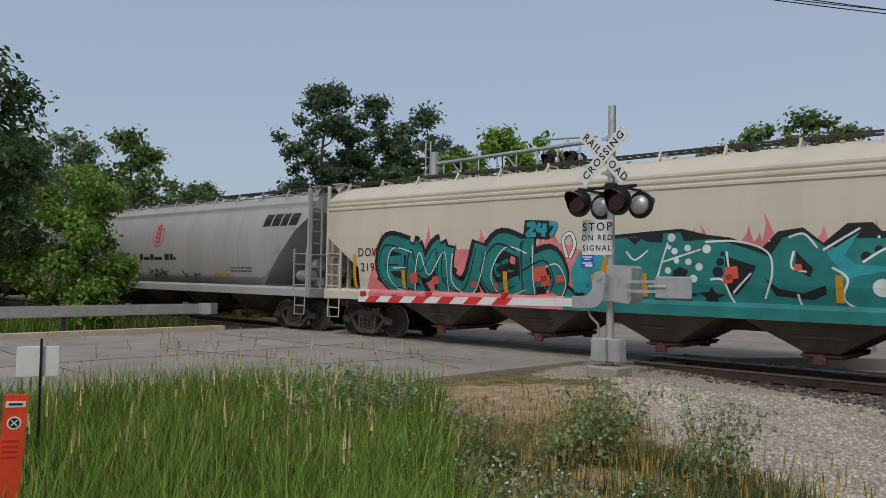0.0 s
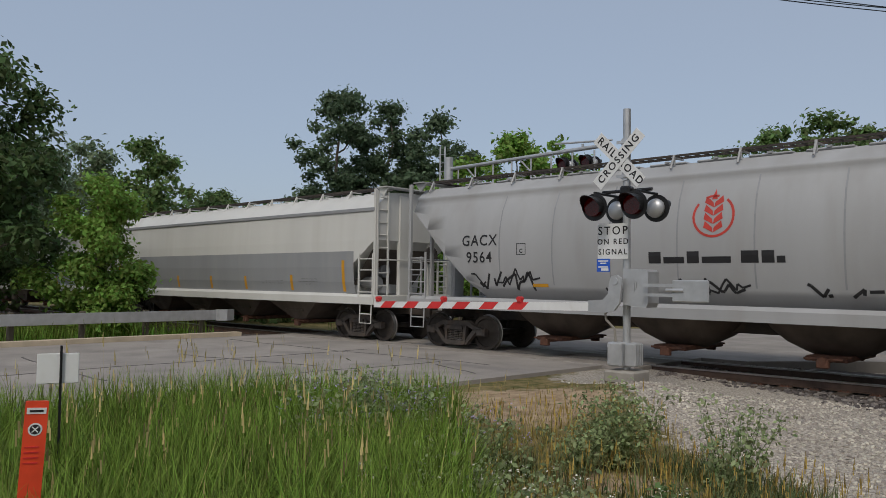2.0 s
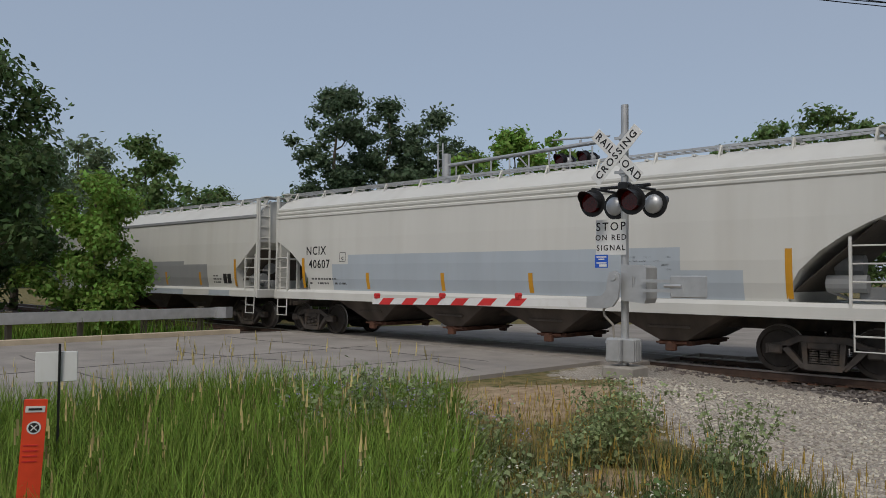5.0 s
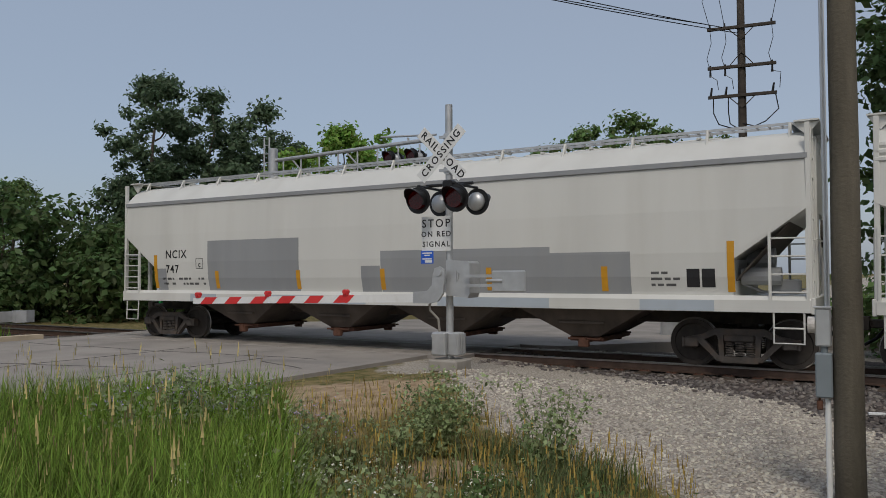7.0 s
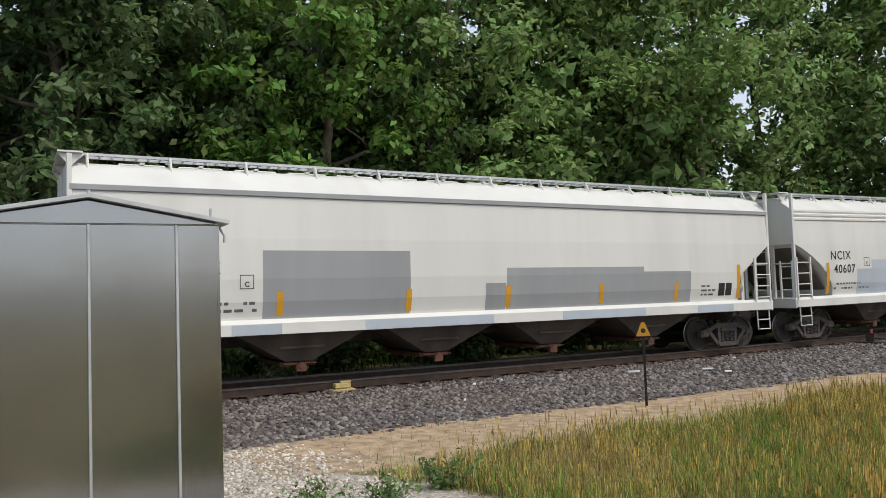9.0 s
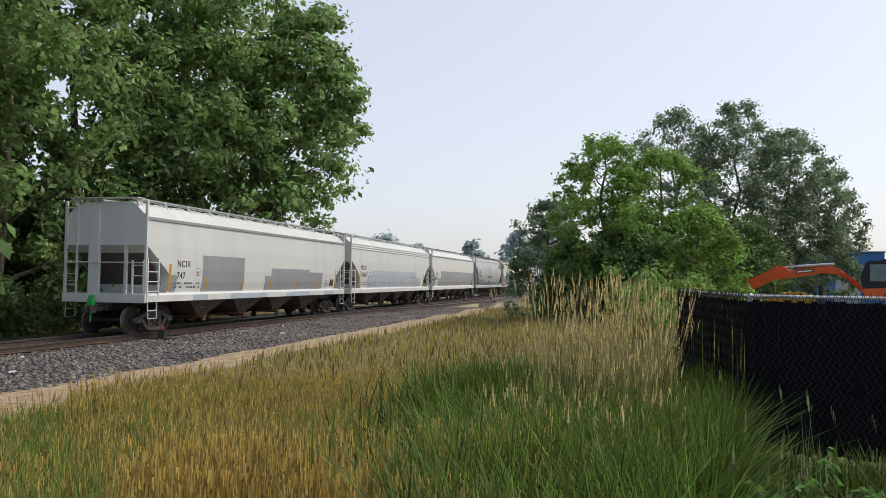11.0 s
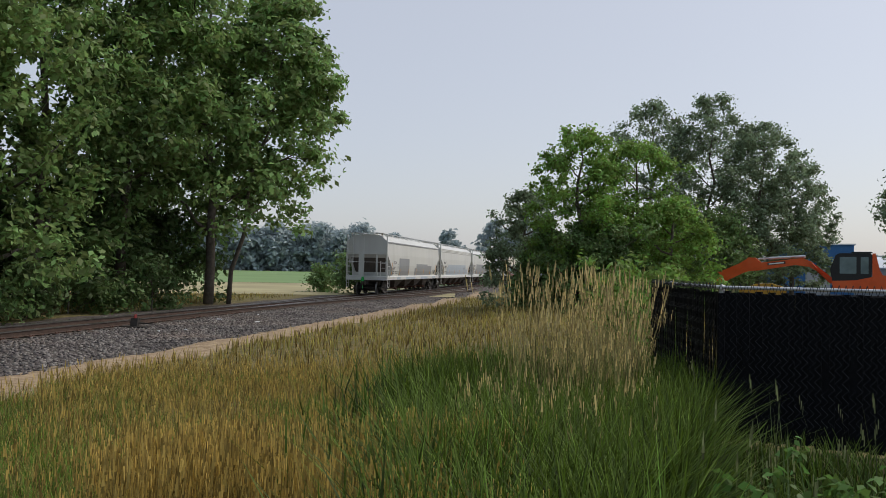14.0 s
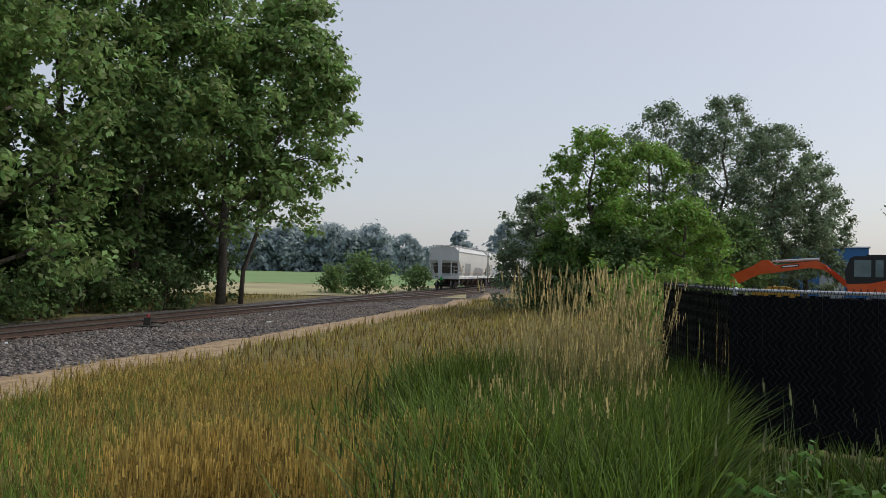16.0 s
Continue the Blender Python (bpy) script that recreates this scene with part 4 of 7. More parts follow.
def stroke(bm, shell, pts, r, eps, taper=1.0):
    """A fat painted stroke along a bent line."""
    fine = []
    for i in range(len(pts) - 1):
        p0, p1, p2, p3 = pts[max(i - 1, 0)], pts[i], pts[i + 1], pts[min(i + 2, len(pts) - 1)]
        for k in range(6):
            u = k / 6
            fine.append([0.5 * (2 * p1[j] + (p2[j] - p0[j]) * u + (2 * p0[j] - 5 * p1[j] + 4 * p2[j] - p3[j]) * u * u + (3 * p1[j] - p0[j] - 3 * p2[j] + p3[j]) * u ** 3) for j in (0, 1)])
    fine.append(list(pts[-1]))
    m = len(fine)
    for i in range(m - 1):
        a, b = Vector(fine[i]), Vector(fine[i + 1])
        d = (b - a).normalized()
        o = Vector((-d.y, d.x))
        ra, rb = r * (1 - (1 - taper) * i / m), r * (1 - (1 - taper) * (i + 1) / m)
        e = d * r * 0.22
        q = [a + o * ra - e, a - o * ra - e, b - o * rb + e, b + o * rb + e]
        shell.skin(bm, [(p.x, max(p.y, 1.14)) for p in q], eps + 0.0006 * (i % 4))


LETTERS = [[[(1, 2.7), (0.35, 2.8), (0.1, 2.2), (0.5, 1.75), (1.1, 1.7)], [(0.3, 2.25), (0.9, 2.3)]],
           [[(0, 1.65), (0.15, 2.7), (0.55, 2.1), (0.95, 2.7), (1.15, 1.65)]],
           [[(0, 2.7), (0.1, 1.9), (0.55, 1.65), (0.95, 1.95), (1.05, 2.75)]],
           [[(1.05, 2.65), (0.5, 2.8), (0.1, 2.2), (0.5, 1.65), (1.1, 1.8)]],
           [[(0.1, 2.85), (0.15, 1.65)], [(0.15, 2.2), (0.7, 2.4), (1.0, 2.0), (1.0, 1.6)]]]
bm_flame, bm_ink, bm_teal, bm_pale, bm_back, bm_dot = (bmesh.new() for _ in range(6))


def lick(bm, shell, x, z, w, h, lean, eps):
    """One tongue of flame, curling to a point."""
    shell.skin(bm, [(x - w, z), (x + w, z), (x + w * 0.75 + lean * 0.25, z + h * 0.4), (x + w * 0.35 + lean * 0.55, z + h * 0.7), (x + lean, z + h),
                    (x - w * 0.05 + lean * 0.5, z + h * 0.68), (x - w * 0.55 + lean * 0.15, z + h * 0.38)], eps)


# the left half: pink flames behind fat teal letters
for k in range(30):
    x = -6.95 + k * 0.235 + rng.uniform(-0.08, 0.08)
    tall = 0.62 if k % 4 == 1 else 0.36
    lick(bm_flame, S, x, 2.35 + 0.18 * math.sin(k * 0.8), rng.uniform(0.13, 0.2), tall * rng.uniform(0.8, 1.2), rng.uniform(-0.12, 0.1), 0.004 + 0.0005 * (k % 3))
S.skin(bm_flame, [(-7.35, 1.42), (-6.6, 1.16), (0.5, 1.16), (0.3, 2.3), (-0.6, 2.62), (-3.4, 2.52), (-6.2, 2.45), (-6.9, 2.3)], 0.0035)
for k in range(24):
    cx, cz = rng.uniform(-6.5, -0.5), rng.uniform(1.5, 2.3)
    pts = [(cx, cz), (cx + rng.uniform(-0.5, 0.5), cz + rng.uniform(-0.3, 0.3)), (cx + rng.uniform(-0.7, 0.7), cz + rng.uniform(-0.3, 0.3))]
    stroke(bm_ink, S, pts, rng.uniform(0.16, 0.24), 0.0058)
    stroke(bm_teal, S, pts, rng.uniform(0.06, 0.12), 0.0072, 0.3)
x = -6.75
for i, letter in enumerate(LETTERS):
    for line in letter:
        pts = [(x + u * 1.05 + rng.uniform(-0.08, 0.08) + (v - 2.2) * 0.12, 1.46 + (v - 1.6) * 0.98 + rng.uniform(-0.05, 0.05)) for u, v in line]
        stroke(bm_ink, S, [(a - 0.03, b + 0.05) for a, b in pts], 0.30, 0.008)
        stroke(bm_teal, S, pts, 0.215, 0.012)
        stroke(bm_pale, S, [(a + 0.17, b - 0.12) for a, b in pts], 0.018, 0.017, 0.5)
        stroke(bm_ink, S, [(a - 0.16, b - 0.04) for a, b in pts], 0.022, 0.017, 0.5)
    x += 1.24
# the right half: one sheet of teal with black, white and spotted shapes on it
for k, (x, h) in enumerate([(0.95, 0.35), (1.25, 0.4), (2.45, 0.5), (2.75, 0.55), (3.55, 0.5), (3.75, 0.35), (4.0, 0.75), (4.9, 0.45), (5.75, 0.55), (6.1, 0.75), (6.5, 0.5), (7.0, 0.6), (7.5, 0.45)]):
    lick(bm_flame, S, x, 2.42, 0.17, h, 0.06 if k % 3 else -0.12, 0.004 + 0.0005 * (k % 3))
S.skin(bm_ink, [(0.55, 1.15), (8.6, 1.15), (8.6, 2.65), (6.9, 2.78), (5.9, 2.74), (5.75, 2.9), (5.35, 2.9), (4.95, 2.55), (4.6, 2.84), (4.15, 2.78), (3.85, 2.46), (3.25, 2.68), (2.8, 2.74), (2.25, 2.88), (1.5, 2.84), (0.6, 2.78)], 0.0058)
S.skin(bm_teal, [(0.6, 1.15), (8.6, 1.15), (8.6, 2.5), (7.4, 2.62), (5.3, 2.62), (5.05, 2.44), (4.6, 2.74), (4.25, 2.66), (4.0, 2.3), (3.7, 2.42), (3.2, 2.58), (2.9, 2.66), (2.3, 2.62), (2.22, 2.8), (1.85, 2.8), (1.82, 2.6), (1.5, 2.62), (1.2, 2.74), (0.7, 2.7)], 0.0074)
for poly in ([(3.15, 2.32), (3.75, 2.12), (3.62, 1.85), (3.35, 1.55), (3.18, 1.62)], [(4.48, 2.4), (4.78, 2.08), (4.72, 1.92), (4.46, 2.06)], [(5.1, 2.52), (5.6, 2.84), (5.74, 2.84), (5.2, 2.34)],
             [(1.0, 2.72), (1.38, 2.72), (1.2, 2.56)], [(3.9, 1.9), (4.1, 1.56), (4.75, 1.5), (5.0, 1.62), (4.98, 1.78), (4.6, 1.62), (4.15, 1.7)], [(2.05, 2.0), (2.2, 2.1), (2.4, 2.02), (2.3, 1.86), (2.05, 1.88)],
             [(6.3, 2.3), (6.9, 2.2), (6.8, 1.7), (6.4, 1.8)], [(7.4, 2.45), (7.9, 2.2), (7.7, 1.6), (7.3, 1.7)], [(1.85, 1.16), (2.55, 1.16), (2.45, 1.3), (2.2, 1.36), (1.95, 1.3)], [(4.1, 1.16), (4.5, 1.16), (4.4, 1.26), (4.2, 1.26)]):
    S.skin(bm_ink, poly, 0.0095)
for line in ([(1.0, 2.42), (1.2, 2.24), (1.5, 2.44)], [(1.72, 1.9), (1.95, 2.6)], [(1.85, 2.2), (2.3, 2.34), (2.65, 2.45)], [(2.75, 2.6), (3.4, 2.6), (3.95, 2.4), (4.05, 2.0), (3.9, 1.5)], [(3.18, 2.4), (3.22, 2.1)],
             [(2.85, 1.85), (3.1, 1.84), (3.25, 1.5), (3.4, 1.28)], [(3.3, 1.6), (3.65, 1.98)], [(4.35, 2.66), (4.62, 2.72), (4.85, 2.46)], [(4.44, 2.4), (4.4, 2.1), (4.66, 2.02)], [(4.95, 2.42), (5.55, 2.8)], [(4.5, 1.6), (4.56, 1.4), (4.7, 1.28), (4.95, 1.18)],
             [(5.1, 2.1), (5.35, 1.9), (5.3, 1.5), (5.9, 1.2)], [(5.6, 2.2), (6.1, 2.5), (6.9, 2.6)], [(6.1, 1.6), (6.6, 1.4), (7.2, 1.5)], [(7.0, 2.4), (7.6, 2.6), (8.2, 2.3)], [(0.9, 1.6), (1.4, 1.66), (1.9, 1.75), (2.4, 1.68)]):
    stroke(bm_pale, S, line, 0.022, 0.0125, 0.8)
for cx, cz, r in ((2.03, 2.7, 0.09), (2.1, 2.42, 0.07), (2.38, 2.48, 0.07), (2.78, 2.46, 0.09), (1.95, 2.02, 0.07), (2.4, 2.2, 0.07), (2.62, 2.1, 0.08), (2.5, 1.86, 0.08), (1.98, 2.5, 0.05), (2.32, 1.72, 0.07), (2.14, 2.22, 0.06), (5.9, 1.75, 0.16), (7.05, 1.9, 0.12), (5.85, 2.64, 0.025), (4.0, 2.6, 0.02)):
    S.skin(bm_dot, [(cx + r * math.cos(a), cz + r * math.sin(a)) for a in np.linspace(0, 2 * math.pi, 12, endpoint=False)], 0.0145)
for cx, cz, r in ((3.0, 2.0, 0.11), (3.05, 2.2, 0.08), (3.1, 2.36, 0.05), (5.4, 2.1, 0.12), (5.65, 2.3, 0.09), (5.85, 2.42, 0.07), (6.05, 2.5, 0.05)):
    S.skin(bm_ink, [(cx + r * math.cos(a), cz + r * math.sin(a)) for a in np.linspace(0, 2 * math.pi, 12, endpoint=False)], 0.0105)
S.skin(bm_back, [(5.0, 2.36), (5.55, 2.74), (5.3, 2.32), (5.5, 2.16), (6.3, 2.1), (5.5, 1.95), (5.3, 1.85), (5.2, 2.1)], 0.0115)
# three dark stars above the sill and a scribbled name below them
for k in range(3):
    cx = 1.75 + k * 0.55
    S.skin(bm_ink, [(cx - 0.26, 1.58), (cx - 0.05, 1.6), (cx + 0.02, 1.72), (cx + 0.08, 1.58), (cx + 0.3, 1.55), (cx + 0.12, 1.48), (cx + 0.22, 1.18), (cx + 0.02, 1.42), (cx - 0.24, 1.2), (cx - 0.1, 1.48)], 0.0125)
scrawl(bm_ink, S, 3.3, 4.1, 1.42, 1.56, rng, 0.014, 0.08)
scrawl(bm_ink, S, 0.3, 1.4, 1.44, 1.58, rng, 0.016, 0.07)
# the small figure between the halves, and the number over the letters
S.skin(bm_back, [(-0.35, 1.5), (0.5, 1.5), (0.62, 2.1), (0.3, 2.5), (-0.2, 2.4), (-0.42, 1.95)], 0.0085)
for line in ([(-0.5, 2.3), (-0.62, 2.7), (-0.42, 2.85), (-0.3, 2.6), (-0.42, 2.3)],):
    stroke(bm_ink, S, line, 0.05, 0.0125)
    stroke(bm_pale, S, line, 0.035, 0.0135)
S.skin(bm_ink, [(-1.75, 2.78), (-1.0, 2.72), (-0.78, 3.1), (-1.0, 3.16), (-1.7, 3.2)], 0.0175)
for line in ([(-1.62, 3.08), (-1.42, 3.1), (-1.5, 2.95), (-1.62, 2.84), (-1.38, 2.84)], [(-1.26, 3.1), (-1.32, 2.95), (-1.06, 2.95)], [(-1.12, 3.08), (-1.16, 2.8)], [(-0.98, 3.08), (-0.8, 3.06), (-0.94, 2.8)]):
    stroke(bm_back, S, line, 0.055, 0.0265)
for name, b, m, lab in (("graffiti_flame", bm_flame, "pink", "pink flame graffiti"), ("graffiti_shadow", bm_back, "cyan", "cyan graffiti fill"), ("graffiti_outline", bm_ink, "ink", "black graffiti outlines"),
                        ("graffiti_letter", bm_teal, "teal", "teal graffiti letters"), ("graffiti_highlight", bm_pale, "pale", "pale graffiti highlights"), ("graffiti_dot", bm_dot, "pale", "pale graffiti dots")):
    tagged(part(name, b, PM[m], car, lab), kind="stuff")
bm = bmesh.new()
for cx, cz, r in ((-5.4, 1.75, 0.16), (-4.6, 1.7, 0.12), (-1.25, 1.9, 0.2), (-1.1, 1.75, 0.14), (-0.7, 1.8, 0.1), (3.28, 1.98, 0.14), (3.2, 1.86, 0.1), (4.52, 2.1, 0.07), (2.2, 1.24, 0.1), (4.3, 1.2, 0.06), (-3.3, 1.62, 0.1), (-2.6, 1.6, 0.08)):
    S.skin(bm, [(cx - r, cz - r), (cx + r, cz - r * 0.7), (cx + r * 0.8, cz + r), (cx - r * 0.9, cz + r * 0.8)], 0.0215)
tagged(part("graffiti_accent", bm, PM["coral"], car, "coral red graffiti accents"), kind="stuff")
bm = bmesh.new()
for poly in ([(0.35, 2.0), (0.55, 2.5), (0.68, 2.4), (0.5, 1.9)], [(0.15, 1.55), (0.4, 1.6), (0.3, 2.0), (0.12, 1.9)]):
    S.skin(bm, poly, 0.0175)
tagged(part("graffiti_figure", bm, M["orange_tape"], car, "yellow strokes of a small painted figure"), kind="stuff")
for x0, x1, k in ((-7.15, -0.6, "pink"), (-0.6, 8.6, "teal")):
    bm = bmesh.new()
    prism(bm, [(-1.621, 1.105), (-1.625, 1.105), (-1.625, 1.322), (-1.562, 1.406), (-1.50, 1.406), (-1.50, 1.402), (-1.561, 1.402), (-1.621, 1.32)], "x", x0, x1)
    part("sill_paint", bm, PM[k], car, k + " spray paint over the sill")
for x0, x1, k in ((-6.3, -5.0, "teal"), (-4.6, -3.9, "ink"), (-3.3, -2.7, "ink"), (-1.9, -1.2, "teal")):
    bm = bmesh.new()
    prism(bm, [(x0, 1.13), (x1, 1.15), (x1 - 0.15, 1.28), ((x0 + x1) / 2, 1.22), (x0 + 0.1, 1.29)], "y", -1.629, -1.6245)
    part("sill_scribble", bm, PM[k], car, "scribbled spray paint on the sill")
CARS.append((car, 86.2, 18.2))

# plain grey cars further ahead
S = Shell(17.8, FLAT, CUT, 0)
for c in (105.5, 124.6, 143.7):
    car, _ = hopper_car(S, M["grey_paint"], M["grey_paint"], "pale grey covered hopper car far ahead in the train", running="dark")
    CARS.append((car, c, 17.8))


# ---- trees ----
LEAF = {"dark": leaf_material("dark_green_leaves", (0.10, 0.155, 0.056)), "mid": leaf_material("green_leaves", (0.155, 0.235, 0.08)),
        "light": leaf_material("fresh_green_leaves", (0.21, 0.335, 0.07)), "grey": leaf_material("grey_green_willow_leaves", (0.215, 0.28, 0.165)),
        # wood and cotton: shaded and lit colour copies of one cottonwood leaf
        "wood": leaf_material("shaded_cottonwood_leaves", (0.118, 0.178, 0.067)), "maple": leaf_material("maple_leaves", (0.15, 0.255, 0.055)), "cotton": leaf_material("lit_cottonwood_leaves", (0.225, 0.33, 0.11)),
        # hazy: dark leaves lightened and blued, haze put into the colour
        "hazy": leaf_material("haze_tinted_dark_leaves", (0.115, 0.17, 0.095), 0.3), "weed": leaf_material("leafy_weed_green", (0.12, 0.22, 0.05)),
        # far: haze is painted into the leaf colour as pale blue-grey
        "far": leaf_material("haze_tinted_far_leaves", (0.40, 0.465, 0.475), 0.06)}


def limb_mesh(bm, a, b, r0, r1, rng, n=7, seg=5, wob=0.06):
    """A tapering, slightly crooked limb. Returns its points."""
    a, b = Vector(a), Vector(b)
    length = (b - a).length
    pts = [a.lerp(b, i / seg) + (Vector((rng.uniform(-1, 1), rng.uniform(-1, 1), rng.uniform(-0.5, 0.5))) * wob * length if 0 < i < seg else Vector()) for i in range(seg + 1)]
    rings = []
    for i, p in enumerate(pts):
        d = (pts[min(i + 1, seg)] - pts[max(i - 1, 0)]).normalized()
        u = d.orthogonal().normalized()
        v = d.cross(u)
        r = r0 + (r1 - r0) * i / seg
        rings.append([bm.verts.new(p + (u * math.cos(t) + v * math.sin(t)) * r) for t in np.linspace(0, 2 * math.pi, n, endpoint=False)])
    for p, q in zip(rings, rings[1:]):
        for k in range(n):
            bm.faces.new((p[k], p[(k + 1) % n], q[(k + 1) % n], q[k]))
    bm.faces.new(rings[0])
    bm.faces.new(rings[-1])
    return pts


def leaves(clumps, count, size, seed):
    """Leaf blades scattered round the clump centres (x, y, z, radius): bent quads, drooping outwards."""
    g = np.random.default_rng(seed)
    c = np.array(clumps)
    w = c[:, 3] ** 2
    pick = g.choice(len(c), count, p=w / w.sum())
    d = g.normal(size=(count, 3))
    d /= np.linalg.norm(d, axis=1)[:, None]
    rad = c[pick, 3] * np.clip(np.abs(g.normal(0.75, 0.42, count)), 0, 1.9)
    p = c[pick, :3] + d * rad[:, None] * np.array([1, 1, 0.72])
    nrm = d * 0.6 + g.normal(size=(count, 3)) * 0.6 + np.array([0, 0, 0.5])
    nrm /= np.linalg.norm(nrm, axis=1)[:, None]
    ax = np.cross(nrm, g.normal(size=(count, 3)))
    ax /= np.linalg.norm(ax, axis=1)[:, None]
    bx = np.cross(nrm, ax)
    s = size * g.uniform(0.6, 1.4, count)[:, None]
    v = np.stack([p - ax * s, p + bx * s * 0.55 + nrm * s * 0.12, p + ax * s - nrm * s * 0.18, p - bx * s * 0.55 + nrm * s * 0.12], 1)
    f = np.arange(count * 4).reshape(count, 4)
    return v.reshape(-1, 3), f


def tree(x, y, height, radius, leaf, label, seed, count=9000, size=0.17, bare=0.25, trunk_r=0.25, name="tree", lean=(0, 0), clump=0.20, nclump=110, gap=0.0, shape="oval", limbs=9):
    """A tree with trunk, limbs and a crown of leaf clumps of uneven outline. bare: the share of the height without leaves."""
    rng = random.Random(seed)
    z0 = float(ground_z(x, y)) - 0.1
    t = thing(name, Matrix.Translation((x, y, z0)), label, "tree" if name == "tree" else "bush")
    bm = bmesh.new()
    top = Vector((lean[0] * height, lean[1] * height, height * 0.93))
    spine = limb_mesh(bm, (0, 0, 0), top, trunk_r, trunk_r * 0.12, rng, 9, 8, 0.018)
    ends = [top]
    for k in range(limbs):
        u = bare * 0.8 + (0.85 - bare * 0.8) * k / limbs
        base = spine[0].lerp(spine[-1], u)
        a = k * 2.4 + rng.uniform(-0.4, 0.4)
        reach = radius * rng.uniform(0.65, 0.95) * (1 - 0.5 * u)
        end = base + Vector((math.cos(a) * reach, math.sin(a) * reach, reach * rng.uniform(0.35, 0.9)))
        pts = limb_mesh(bm, base, end, trunk_r * 0.42 * (1 - 0.6 * u), 0.025, rng, 6, 5, 0.07)
        ends += [pts[3], end]
        for q in (2, 4):
            e2 = pts[q] + Vector((rng.uniform(-1, 1), rng.uniform(-1, 1), rng.uniform(0, 1))) * radius * 0.4
            limb_mesh(bm, pts[q], e2, trunk_r * 0.13, 0.012, rng, 5, 3, 0.08)
            ends.append(e2)
    part("trunk", bm, M["bark"], t, "rough brown-grey trunk and limbs", smooth=True)
    lo, hi = height * bare, height
    cl = []
    for e in ends:
        if e.z > lo * 0.9:
            cl.append((e.x, e.y, e.z, radius * clump * rng.uniform(0.8, 1.2)))
    while len(cl) < nclump:
        u = rng.random()
        z = lo + (hi - lo) * u
        prof = {"oval": math.sin(math.pi * min(max(u * 0.86 + 0.12, 0), 1)) ** 0.6, "cone": (1 - u) ** 0.6, "dome": (1 - u * u) ** 0.5, "column": min(1, 2.4 * (1 - u)) * 0.9, "wall": 1.0}[shape]
        a, r = rng.uniform(0, 2 * math.pi), radius * prof * rng.uniform(0.35, 1.0) ** 0.6
        cx, cy = math.cos(a) * r + lean[0] * z, math.sin(a) * r + lean[1] * z
        if noise.noise((cx * 0.35 + seed, cy * 0.35, z * 0.35)) < gap - 0.25:
            continue
        cl.append((cx, cy, z - radius * clump * 0.4, radius * clump * rng.uniform(0.55, 1.15)))
    v, f = leaves(cl, count, size, seed)
    v[:, 2] = np.maximum(v[:, 2], 0.05)
    part("crown", quick_mesh("crown", v, f, LEAF[leaf]), None, t, smooth=False)
    return t


def polar(az, r):
    """The place r metres off at that heading, as seen from where the camera then is."""
    e = eye_at(min(max(az, -42), 87))
    return e.x + r * math.sin(radians(az)), e.y + r * math.cos(radians(az))


# beyond the road
x, y = polar(-76.6, 30)
tree(x, y, 10.8, 4.3, "dark", "dense broad-leaved tree beside the road", 1, 26000, 0.13, 0.12, 0.28)
x, y = polar(-67.2, 27)
tree(x, y, 5.5, 1.8, "light", "bright green bushy young tree behind the guardrail", 2, 28000, 0.085, 0.03, 0.12, shape="oval", nclump=60, clump=0.24)
# every second tree takes grey leaves, their colour standing in for haze
for k, (az, r, h, w) in enumerate([(-68.4, 62, 12.5, 4.0), (-64.2, 60, 12.4, 3.6), (-72, 50, 10, 4.5), (-59.4, 85, 11.6, 3.4), (-62.2, 90, 9.0, 3), (-78, 40, 11, 5)]):
    x, y = polar(az, r)
    tree(x, y, h, w, "mid" if k % 2 else "grey", "round-headed tree across the field in the haze", 10 + k, 7000, 0.2, 0.22, 0.24, gap=0.06)
for k, (az, r, h, w, c) in enumerate([(-50.8, 56, 16.0, 3.6, 7000), (-47.0, 58, 15.6, 3.6, 7000), (-43.2, 60, 15.4, 3.8, 5600), (-52.3, 57, 9.0, 3.2, 4200), (-45.2, 56, 10.2, 4.0, 6000)]):
    x, y = polar(az, r)
    tree(x, y, h, w, "hazy", "tall dark green tree with bare twigs showing", 20 + k, int(c * 1.9), 0.175, 0.2, 0.3, gap=0.1 if k in (1, 2) else 0.02)
for k, (az, r, h, w) in enumerate([(-40.8, 44, 9.4, 2.8), (-37.6, 42, 10.4, 2.7), (-34.6, 42, 10.4, 2.7), (-31.5, 46, 9.0, 2.8), (-43.6, 48, 8.4, 3.0), (-28, 46, 8.0, 2.8)]):
    x, y = polar(az, r)
    tree(x, y, h, w, "light", "fresh green tree beyond the railway", 30 + k, 8000, 0.15, 0.08, 0.16)
for k, (az, r, h, w) in enumerate([(-22.6, 54, 11.2, 2.8), (-19.4, 52, 12.4, 3.0), (-16.2, 52, 12.8, 3.2), (-13.8, 53, 12.6, 2.6), (-25.2, 56, 10.2, 2.8), (-10.5, 55, 11.4, 3)]):
    x, y = polar(az, r)
    tree(x, y, h, w, "mid", "leafy green tree behind the road", 40 + k, 8000, 0.165, 0.15, 0.22)
for k in range(11):
    x, y = polar(-66 + k * 2.0, 44 + 4 * math.sin(k * 1.9))
    tree(x, y, 5.0 + 1.6 * math.sin(k * 2.7), 3.0, "dark", "dense green thicket beyond the guardrail", 230 + k, 3000, 0.2, 0.0, 0.1, "bush", shape="dome", nclump=50, clump=0.3, limbs=5)
